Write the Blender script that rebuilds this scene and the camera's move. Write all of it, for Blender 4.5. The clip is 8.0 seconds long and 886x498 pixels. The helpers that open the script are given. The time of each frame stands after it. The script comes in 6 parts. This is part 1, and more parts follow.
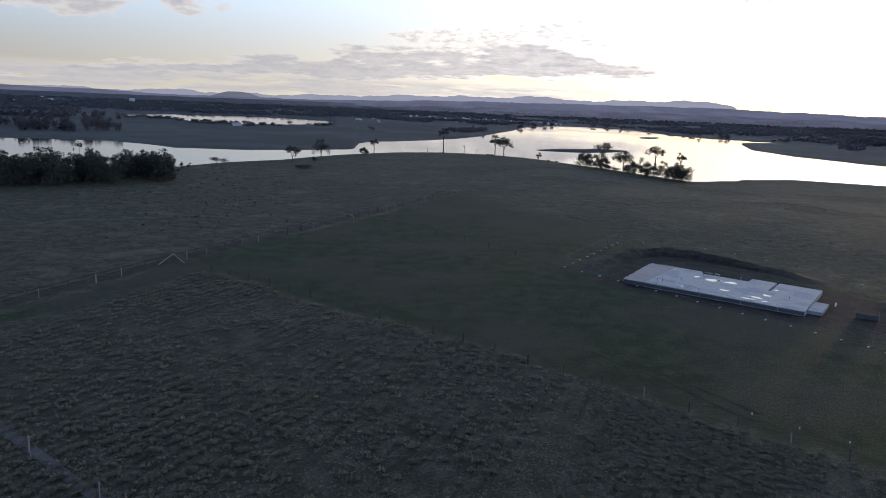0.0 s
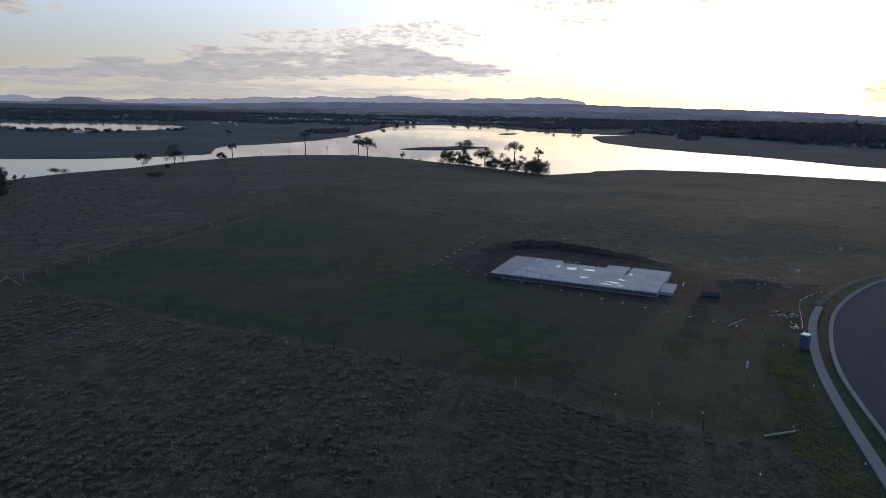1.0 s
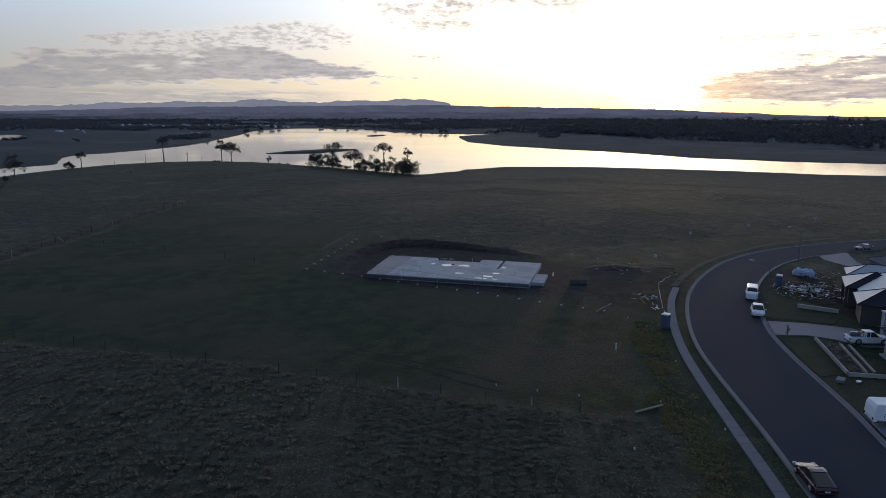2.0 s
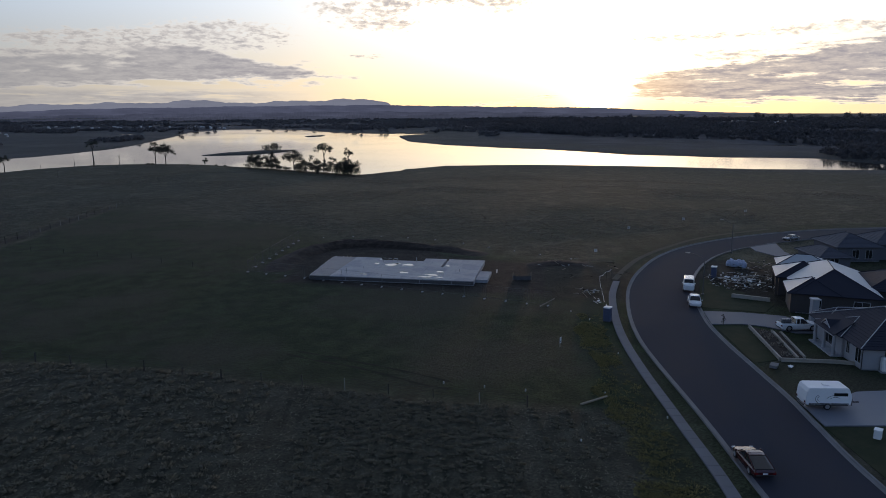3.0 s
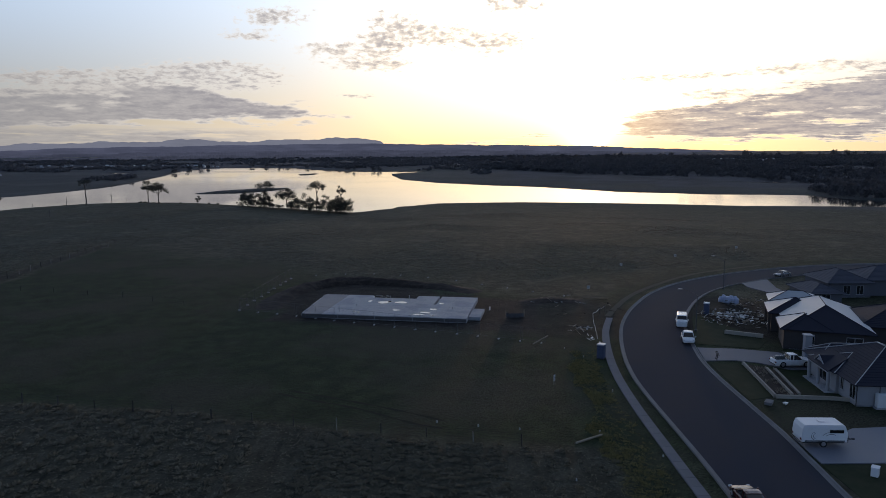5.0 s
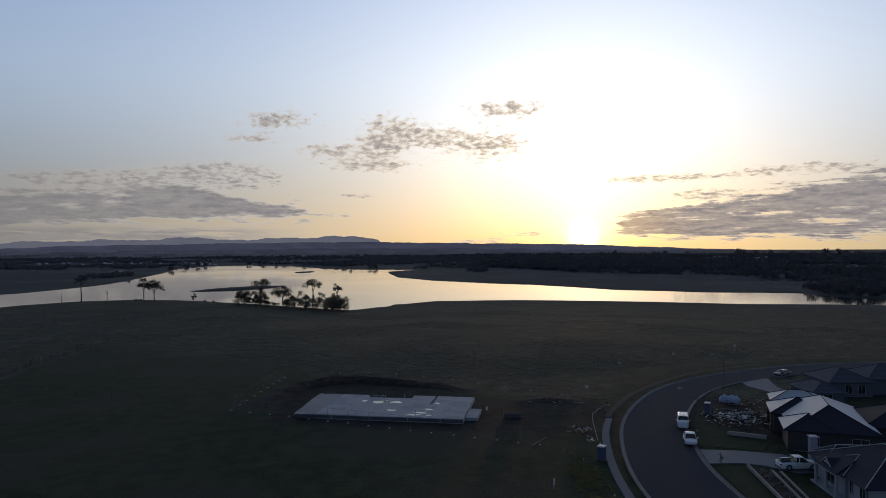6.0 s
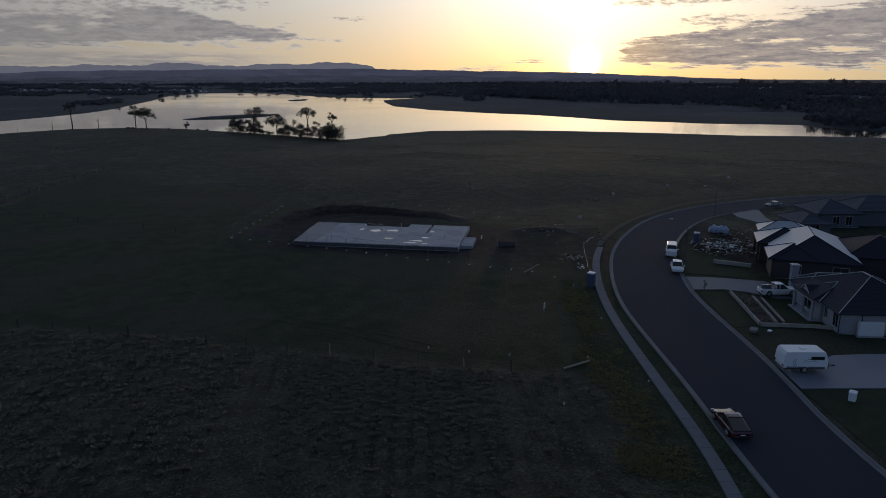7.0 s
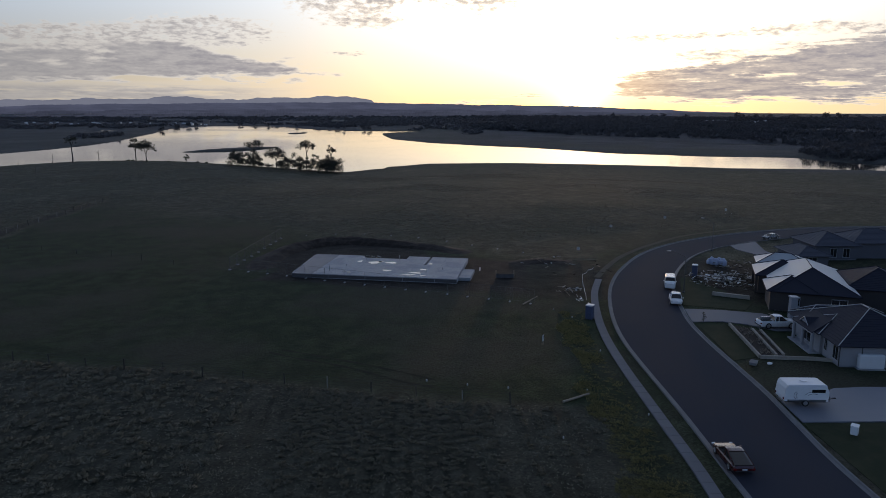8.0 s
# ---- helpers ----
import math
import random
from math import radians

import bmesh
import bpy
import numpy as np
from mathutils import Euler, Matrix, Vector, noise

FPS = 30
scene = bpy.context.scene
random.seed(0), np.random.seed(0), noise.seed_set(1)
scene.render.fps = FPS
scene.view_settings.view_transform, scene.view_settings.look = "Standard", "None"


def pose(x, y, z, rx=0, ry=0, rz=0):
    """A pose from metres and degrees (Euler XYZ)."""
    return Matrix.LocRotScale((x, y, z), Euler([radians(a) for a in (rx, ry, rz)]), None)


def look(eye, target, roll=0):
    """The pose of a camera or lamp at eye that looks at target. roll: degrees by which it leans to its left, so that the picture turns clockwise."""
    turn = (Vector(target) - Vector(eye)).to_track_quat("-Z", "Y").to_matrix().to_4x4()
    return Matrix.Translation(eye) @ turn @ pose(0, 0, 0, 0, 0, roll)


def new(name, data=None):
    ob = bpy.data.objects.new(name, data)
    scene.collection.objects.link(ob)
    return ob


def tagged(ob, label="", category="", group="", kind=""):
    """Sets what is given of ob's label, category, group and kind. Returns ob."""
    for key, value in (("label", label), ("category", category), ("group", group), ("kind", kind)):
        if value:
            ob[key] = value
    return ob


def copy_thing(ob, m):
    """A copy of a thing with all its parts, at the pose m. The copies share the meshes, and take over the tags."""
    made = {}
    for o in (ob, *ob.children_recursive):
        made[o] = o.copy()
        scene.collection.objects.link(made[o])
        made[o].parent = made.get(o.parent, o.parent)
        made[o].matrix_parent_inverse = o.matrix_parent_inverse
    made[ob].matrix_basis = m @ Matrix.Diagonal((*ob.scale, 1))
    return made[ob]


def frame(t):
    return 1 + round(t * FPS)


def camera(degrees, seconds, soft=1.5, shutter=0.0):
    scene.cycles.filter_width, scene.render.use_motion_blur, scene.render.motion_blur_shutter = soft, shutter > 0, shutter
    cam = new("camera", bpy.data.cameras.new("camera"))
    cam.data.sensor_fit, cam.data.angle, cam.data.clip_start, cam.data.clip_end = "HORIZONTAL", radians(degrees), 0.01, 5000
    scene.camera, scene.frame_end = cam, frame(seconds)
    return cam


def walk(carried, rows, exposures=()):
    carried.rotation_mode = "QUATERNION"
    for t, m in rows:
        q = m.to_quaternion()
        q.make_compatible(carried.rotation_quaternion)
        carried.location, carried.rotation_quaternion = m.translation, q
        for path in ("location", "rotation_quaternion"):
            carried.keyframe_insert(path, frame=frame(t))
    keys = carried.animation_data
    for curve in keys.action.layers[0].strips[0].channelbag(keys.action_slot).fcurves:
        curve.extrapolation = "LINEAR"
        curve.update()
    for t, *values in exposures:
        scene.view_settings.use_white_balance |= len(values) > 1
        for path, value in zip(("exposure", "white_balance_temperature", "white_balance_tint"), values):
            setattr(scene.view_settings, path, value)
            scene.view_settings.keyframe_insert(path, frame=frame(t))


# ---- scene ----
cam = camera(63.62, 8.0, soft=0.7)


def aim(x, y, z, heading, tilt, lean):
    h, p = radians(heading), radians(tilt)
    return look((x, y, z), (x - math.sin(h) * math.cos(p), y + math.cos(h) * math.cos(p), z + math.sin(p)), lean)


ROWS = [  # seconds, place, heading, tilt, lean
    (0, 0.00, 0.00, 27.00, -0.05, -11.54, 2.40),
    (0.5, 0.32, 0.50, 27.05, -5.17, -11.33, 1.80),
    (1, 0.46, 0.94, 26.98, -10.66, -11.22, 1.20),
    (1.5, 0.47, 1.25, 26.77, -16.06, -11.06, 0.72),
    (2, 0.44, 1.52, 26.56, -20.95, -10.94, 0.24),
    (2.2, 0.41, 1.60, 26.50, -22.82, -10.92, 0.05),
    (2.5, 0.37, 1.74, 26.42, -24.95, -10.93, -0.08),
    (2.8, 0.37, 1.74, 26.42, -25.50, -10.96, -0.15),
    (3.2, 0.37, 1.74, 26.42, -25.70, -10.98, -0.18),
    (3.5, 0.37, 1.74, 26.42, -25.76, -10.99, -0.18),
    (4, 0.37, 1.74, 26.42, -25.94, -10.97, -0.18),
    (4.5, 0.37, 1.74, 26.42, -26.12, -11.01, -0.13),
    (4.6, 0.37, 1.74, 26.42, -26.14, -10.88, -0.16),
    (4.7, 0.37, 1.74, 26.42, -26.16, -10.62, -0.19),
    (4.8, 0.37, 1.74, 26.42, -26.18, -10.05, -0.22),
    (4.9, 0.37, 1.74, 26.42, -26.20, -9.11, -0.25),
    (5, 0.37, 1.74, 26.42, -26.22, -7.98, -0.28),
    (5.1, 0.37, 1.74, 26.42, -26.23, -6.38, -0.32),
    (5.2, 0.37, 1.74, 26.42, -26.25, -4.78, -0.37),
    (5.3, 0.37, 1.74, 26.42, -26.28, -3.27, -0.36),
    (5.4, 0.37, 1.74, 26.42, -26.32, -1.87, -0.35),
    (5.6, 0.37, 1.74, 26.42, -26.40, -0.01, -0.32),
    (5.8, 0.37, 1.74, 26.42, -26.48, 0.57, -0.27),
    (6, 0.37, 1.74, 26.42, -26.56, -0.15, -0.21),
    (6.15, 0.37, 1.74, 26.42, -26.62, -1.42, -0.17),
    (6.3, 0.37, 1.74, 26.42, -26.67, -3.56, -0.14),
    (6.4, 0.37, 1.74, 26.42, -26.71, -4.96, -0.13),
    (6.5, 0.37, 1.74, 26.42, -26.75, -6.90, -0.12),
    (6.6, 0.37, 1.74, 26.42, -26.77, -8.24, -0.07),
    (6.7, 0.37, 1.74, 26.42, -26.80, -9.98, -0.03),
    (6.8, 0.37, 1.74, 26.42, -26.83, -11.49, 0.03),
    (6.9, 0.37, 1.74, 26.42, -26.84, -12.63, 0.08),
    (7, 0.37, 1.74, 26.42, -26.86, -13.71, 0.14),
    (7.1, 0.37, 1.74, 26.42, -26.90, -14.10, 0.16),
    (7.2, 0.37, 1.74, 26.42, -26.92, -14.27, 0.18),
    (7.3, 0.37, 1.74, 26.42, -26.94, -14.26, 0.20),
    (7.4, 0.37, 1.74, 26.42, -26.96, -14.20, 0.22),
    (7.5, 0.37, 1.74, 26.42, -26.98, -14.11, 0.24),
    (7.6, 0.37, 1.74, 26.42, -26.98, -13.28, 0.23),
    (7.7, 0.37, 1.74, 26.42, -26.98, -12.45, 0.22),
    (7.8, 0.37, 1.74, 26.42, -26.99, -11.79, 0.20),
    (7.9, 0.37, 1.74, 26.42, -26.99, -11.27, 0.19),
    (8, 0.37, 1.74, 26.42, -26.99, -11.14, 0.18),
]

walk(cam, [(t, aim(*row)) for t, *row in ROWS],
     exposures=[(0.0, 1.0), (1.0, 0.66), (2.0, 0.34), (4.7, 0.17), (5.2, 0.06), (6.3, -0.55), (6.7, -0.55), (7.3, -0.32), (8.0, 0.10)])

# ---- light ----
SUN_AZ, SUN_EL = 37.7, 0.9            # degrees clockwise from the y axis, degrees up
SUN_DIR = Vector((math.sin(radians(SUN_AZ)) * math.cos(radians(SUN_EL)), math.cos(radians(SUN_AZ)) * math.cos(radians(SUN_EL)), math.sin(radians(SUN_EL))))
sun = new("sun", bpy.data.lights.new("sun", "SUN"))
sun.data.energy, sun.data.angle, sun.data.color = 0.5, radians(1.5), (1.0, 0.62, 0.33)
sun.matrix_world = look((0, 0, 60), Vector((0, 0, 60)) - SUN_DIR)


class Nodes:
    """Short-hand for building a node tree."""

    def __init__(self, tree):
        self.tree = tree
        tree.nodes.clear()

    def add(self, kind, inputs=None, **props):
        n = self.tree.nodes.new(kind)
        if "operation" in props:
            n.operation = props["operation"]
        if "use_clamp" in props:
            n.use_clamp = props["use_clamp"]
        if "interpolation_type" in props:
            n.interpolation_type = props["interpolation_type"]
        if "data_type" in props:
            n.data_type = props["data_type"]
        if "blend_type" in props:
            n.blend_type = props["blend_type"]
        if "attribute_name" in props:
            n.attribute_name = props["attribute_name"]
        if "sky_type" in props:
            n.sky_type = props["sky_type"]
        if "sun_disc" in props:
            n.sun_disc = props["sun_disc"]
        if "sun_elevation" in props:
            n.sun_elevation = props["sun_elevation"]
        if "sun_rotation" in props:
            n.sun_rotation = props["sun_rotation"]
        if "air_density" in props:
            n.air_density = props["air_density"]
        if "dust_density" in props:
            n.dust_density = props["dust_density"]
        if "ozone_density" in props:
            n.ozone_density = props["ozone_density"]
        for k, v in (inputs or {}).items():
            self.put(n, k, v)
        return n

    def put(self, n, k, v):
        if isinstance(v, bpy.types.NodeSocket):
            self.tree.links.new(v, n.inputs[k])
        else:
            n.inputs[k].default_value = v

    def math(self, op, a, b=0.0, c=None, clamp=False):
        ins = {0: a, 1: b}
        if c is not None:
            ins[2] = c
        return self.add("ShaderNodeMath", ins, operation=op, use_clamp=clamp).outputs[0]

    def smooth(self, x, lo, hi, a=0.0, b=1.0):
        return self.add("ShaderNodeMapRange", {0: x, 1: lo, 2: hi, 3: a, 4: b}, interpolation_type="SMOOTHSTEP").outputs[0]

    def mix(self, f, a, b, blend="MIX"):
        n = self.add("ShaderNodeMix", data_type="RGBA", blend_type=blend)
        for i, v in ((0, f), (6, a), (7, b)):
            if isinstance(v, tuple) and len(v) == 3:
                v = (*v, 1)
            self.put(n, i, v)
        return n.outputs[2]

    def noise(self, vec, scale, detail=4.0, rough=0.55, distort=0.0):
        return self.add("ShaderNodeTexNoise", {"Vector": vec, "Scale": scale, "Detail": detail, "Roughness": rough, "Distortion": distort}).outputs[0]


world = bpy.data.worlds.new("dusk_sky")
scene.world = world
world.use_nodes = True
N = Nodes(world.node_tree)
sky = N.add("ShaderNodeTexSky", sky_type="NISHITA", sun_disc=False, sun_elevation=radians(2.2), sun_rotation=radians(SUN_AZ), air_density=1.0, dust_density=1.6, ozone_density=1.5)
way = N.add("ShaderNodeTexCoord").outputs["Generated"]
xyz = N.add("ShaderNodeSeparateXYZ", {0: way})
az = N.math("MULTIPLY", N.math("ARCTAN2", xyz.outputs[0], xyz.outputs[1]), 57.296)      # clockwise from y
el = N.math("MULTIPLY", N.math("ARCSINE", xyz.outputs[2]), 57.296)
toward = N.add("ShaderNodeVectorMath", {0: way, 1: tuple(SUN_DIR)}, operation="DOT_PRODUCT").outputs["Value"]
off = N.math("MULTIPLY", N.math("ARCCOSINE", N.math("MINIMUM", toward, 0.999999)), 57.296)     # degrees away from the sun
def tinted(colour, amount):
    return N.mix(1.0, colour, N.add("ShaderNodeCombineColor", {0: amount, 1: amount, 2: amount}).outputs[0], "MULTIPLY")


# air: blue overhead, warm and pale low down, white round the sun
up = N.math("MAXIMUM", el, 0.0)
low = N.math("EXPONENT", N.math("MULTIPLY", up, -0.20))
core = N.math("ADD", N.math("MULTIPLY", N.math("EXPONENT", N.math("MULTIPLY", N.math("MULTIPLY", off, off), -2.4)), 12.0), N.math("MULTIPLY", N.math("EXPONENT", N.math("MULTIPLY", off, -0.62)), 1.7))
halo = N.math("MULTIPLY", N.math("MULTIPLY", N.math("EXPONENT", N.math("MULTIPLY", off, -0.088)), 2.3), N.math("SUBTRACT", 1.0, N.math("MULTIPLY", low, 0.74)))
wide = N.math("MULTIPLY", N.math("MULTIPLY", N.math("EXPONENT", N.math("MULTIPLY", off, -0.030)), 0.60), N.math("SUBTRACT", 1.0, N.math("MULTIPLY", low, 0.8)))
warm = N.math("MULTIPLY", N.math("MULTIPLY", low, N.math("EXPONENT", N.math("MULTIPLY", off, -0.021))), 0.98)
dome = N.math("MULTIPLY", N.smooth(el, -1.0, 14.0, 0.05, 0.72), N.smooth(el, 12.0, 50.0, 1.0, 0.11))
near_sun = N.math("EXPONENT", N.math("MULTIPLY", off, -0.05))
clear = tinted(sky.outputs[0], N.math("ADD", 0.02, 0.0))
for amount, tint in ((core, (1.0, 0.85, 0.50)), (halo, N.mix(low, (1.0, 0.98, 0.90), (1.0, 0.64, 0.15))), (wide, (0.90, 0.94, 1.0)), (warm, N.mix(near_sun, (1.0, 0.87, 0.62), (1.0, 0.70, 0.18))), (dome, N.mix(N.smooth(el, 10.0, 30.0), (0.375, 0.55, 0.82), (0.24, 0.48, 1.08)))):
    clear = N.mix(1.0, clear, tinted(tint, amount), "ADD")
# broken cloud: two long wedge-shaped banks, thin low streaks, and flocks of small high puffs
def plus(*terms):
    out = terms[0]
    for term in terms[1:]:
        out = N.math("ADD", out, term)
    return out


def line(slope, at, value):
    """Elevation of a sloping edge that passes through value at a bearing."""
    return N.math("ADD", N.math("MULTIPLY", N.math("SUBTRACT", az, at), slope), value)


def between(lo, hi):
    return N.math("MINIMUM", N.math("SUBTRACT", el, lo), N.math("SUBTRACT", hi, el))


def flock(a, e, ra, re):
    da = N.math("DIVIDE", N.math("SUBTRACT", az, a), ra)
    de = N.math("DIVIDE", N.math("SUBTRACT", el, e), re)
    return N.math("EXPONENT", N.math("MULTIPLY", N.math("ADD", N.math("MULTIPLY", da, da), N.math("MULTIPLY", de, de)), -1.0))


lift = N.math("MULTIPLY", N.math("LOGARITHM", N.math("MAXIMUM", N.math("ADD", el, 2.0), 0.2), 2.71828), 14.0)
spot = N.add("ShaderNodeCombineXYZ", {0: N.math("MULTIPLY", az, 0.62), 1: lift, 2: 3.7}).outputs[0]
lines = N.add("ShaderNodeCombineXYZ", {0: N.math("MULTIPLY", az, 0.16), 1: N.math("MULTIPLY", el, 2.1), 2: 8.1}).outputs[0]
puffs = N.math("SUBTRACT", N.noise(spot, 0.85, 7.0, 0.62, 0.2), 0.5)
wisps = N.math("SUBTRACT", N.noise(spot, 2.8, 5.0, 0.62), 0.5)
streak = N.math("SUBTRACT", N.noise(lines, 1.0, 6.0, 0.6, 0.3), 0.5)
left_top = N.math("MINIMUM", N.math("MINIMUM", line(0.105, -24.0, 1.7), 4.3), line(-0.15, 16.0, 3.2))
left_bank = N.math("MINIMUM", between(line(0.033, 0.0, 1.95), left_top), N.math("MINIMUM", N.math("MULTIPLY", N.math("SUBTRACT", 17.0, az), 0.12), N.math("MULTIPLY", N.math("ADD", az, 27.0), 0.1)))
lumps = N.math("SUBTRACT", N.noise(spot, 0.33, 3.0, 0.5, 0.2), 0.5)
left_bank = plus(N.math("MINIMUM", left_bank, 0.60), N.math("MULTIPLY", lumps, 2.6), N.math("MULTIPLY", streak, 0.8), N.math("MULTIPLY", puffs, 1.5), N.math("MULTIPLY", wisps, 0.35), 0.30)
right_top = N.math("MINIMUM", line(0.165, 39.2, 2.0), 5.7)
right_bank = N.math("MINIMUM", between(0.62, right_top), N.math("MULTIPLY", N.math("SUBTRACT", 150.0, az), 0.05))
right_bank = plus(N.math("MINIMUM", right_bank, 0.55), N.math("MULTIPLY", lumps, 1.6), N.math("MULTIPLY", streak, 3.4), N.math("MULTIPLY", puffs, 1.3), N.math("MULTIPLY", wisps, 1.0), N.math("MULTIPLY", N.math("EXPONENT", N.math("MULTIPLY", N.math("MULTIPLY", off, off), -0.22)), -2.5), 0.20)
upper_bank = N.math("MINIMUM", between(4.9, 7.0), N.math("MULTIPLY", N.math("ADD", az, 20.5), -0.09))
upper_bank = plus(N.math("MINIMUM", upper_bank, 0.5), N.math("MULTIPLY", lumps, 2.0), N.math("MULTIPLY", puffs, 1.4), 0.05)
body = N.math("MAXIMUM", N.math("MAXIMUM", left_bank, right_bank), upper_bank)
low_bank = N.math("MULTIPLY", N.math("MULTIPLY", N.smooth(el, -0.2, 0.4), N.smooth(el, 2.1, 1.2)), N.smooth(az, 22.0, 6.0))
flocks = plus(flock(2.0, 4.7, 8.0, 0.75), flock(9.5, 5.5, 5.0, 1.0), flock(13.5, 9.9, 3.6, 1.0), flock(22.5, 9.6, 2.2, 1.3), flock(32.0, 10.9, 4.0, 0.8),
              flock(29.7, 8.1, 4.6, 1.5), flock(25.3, 8.8, 2.4, 0.7), flock(21.4, 8.0, 2.2, 1.2), flock(54.0, 5.5, 7.0, 0.55), flock(43.0, 5.2, 5.0, 0.35), flock(47.0, 3.9, 4.0, 0.6), flock(11.4, 8.4, 2.2, 0.35), flock(17.5, 7.6, 3.0, 0.7), flock(0.0, 5.1, 4.5, 0.55), flock(8.2, 5.6, 4.5, 0.9), flock(20.7, 6.4, 3.5, 0.5), flock(19.5, 4.1, 2.2, 0.25), flock(16.5, 2.6, 3.0, 0.2))
specks = N.math("SUBTRACT", N.noise(spot, 2.5, 5.0, 0.6, 0.2), 0.5)
small = plus(specks, N.math("MULTIPLY", puffs, 0.35), N.math("MULTIPLY", wisps, 0.30), N.math("MULTIPLY", N.math("MINIMUM", flocks, 0.95), 0.45), -0.225)
sheet = N.math("MULTIPLY", N.smooth(streak, -0.22, 0.0), N.math("MULTIPLY", low_bank, 0.92))
cloud = N.math("MAXIMUM", N.math("MAXIMUM", N.smooth(body, 0.0, 0.34), N.smooth(small, -0.03, 0.26)), sheet)
thick = N.math("MAXIMUM", N.math("MAXIMUM", N.smooth(body, 0.02, 0.62), N.smooth(small, 0.04, 0.40, 0.0, 0.8)), sheet)
thick = N.math("MULTIPLY", thick, N.smooth(puffs, -0.16, 0.20, 0.72, 1.0))
thick = N.math("MULTIPLY", thick, N.smooth(wisps, -0.25, 0.12, 0.82, 1.0))
cloud_lit = N.mix(N.smooth(off, 30.0, 5.0), N.mix(N.smooth(az, -14.0, 12.0), (0.40, 0.375, 0.36), (0.78, 0.73, 0.68)), (1.35, 1.1, 0.80))
cloud_dark = N.mix(N.smooth(off, 42.0, 14.0), N.mix(N.smooth(az, -16.0, 4.0), (0.24, 0.24, 0.262), (0.285, 0.275, 0.29)), (0.235, 0.225, 0.275))
cloud_dark = N.mix(N.smooth(off, 9.0, 1.5), cloud_dark, (0.55, 0.36, 0.24))
heavens = N.mix(N.math("MULTIPLY", cloud, 0.93), clear, N.mix(thick, cloud_lit, cloud_dark))
back = N.add("ShaderNodeBackground", {"Color": heavens, "Strength": 1.0})
N.add("ShaderNodeOutputWorld", {0: back.outputs[0]})


# ---- materials ----
def material(name, base, rough=0.8, metal=0.0, vary=0.25, scale=3.0, bump=0.15, fine=40.0, second=None, spec=0.5, per_object=0.0):
    """A surface with broad and fine variation of its colour and a little relief. second: a colour that shows in patches."""
    m = bpy.data.materials.new(name)
    m.use_nodes = True
    n = Nodes(m.node_tree)
    co = n.add("ShaderNodeTexCoord").outputs["Object"]
    wide_n = n.noise(co, scale, 5.0, 0.6)
    fine_n = n.noise(co, fine, 3.0, 0.6)
    col = (*base, 1)
    if second:
        col = n.mix(n.smooth(wide_n, 0.42, 0.62), base, second)
    f = n.math("ADD", n.math("MULTIPLY", n.math("SUBTRACT", wide_n, 0.5), 2 * vary), n.math("MULTIPLY", n.math("SUBTRACT", fine_n, 0.5), vary))
    f = n.math("ADD", f, 1.0)
    if per_object:
        rnd = n.add("ShaderNodeObjectInfo").outputs["Random"]
        f = n.math("ADD", f, n.math("MULTIPLY", n.math("SUBTRACT", rnd, 0.5), 2 * per_object))
    col = n.mix(1.0, col, n.add("ShaderNodeCombineColor", {0: f, 1: f, 2: f}).outputs[0], "MULTIPLY")
    b = n.add("ShaderNodeBsdfPrincipled", {"Base Color": col, "Metallic": metal, "Specular IOR Level": spec,
              "Roughness": n.smooth(wide_n, 0.2, 0.8, max(rough - 0.08, 0.02), min(rough + 0.08, 1.0))})
    if bump:
        n.put(b, "Normal", n.add("ShaderNodeBump", {"Height": fine_n, "Strength": bump, "Distance": 0.02}).outputs[0])
    n.add("ShaderNodeOutputMaterial", {0: b.outputs[0]})
    return m


def plain(name, base, rough=0.5, metal=0.0, spec=0.5):
    return material(name, base, rough, metal, vary=0.06, scale=2.0, bump=0.03, spec=spec)


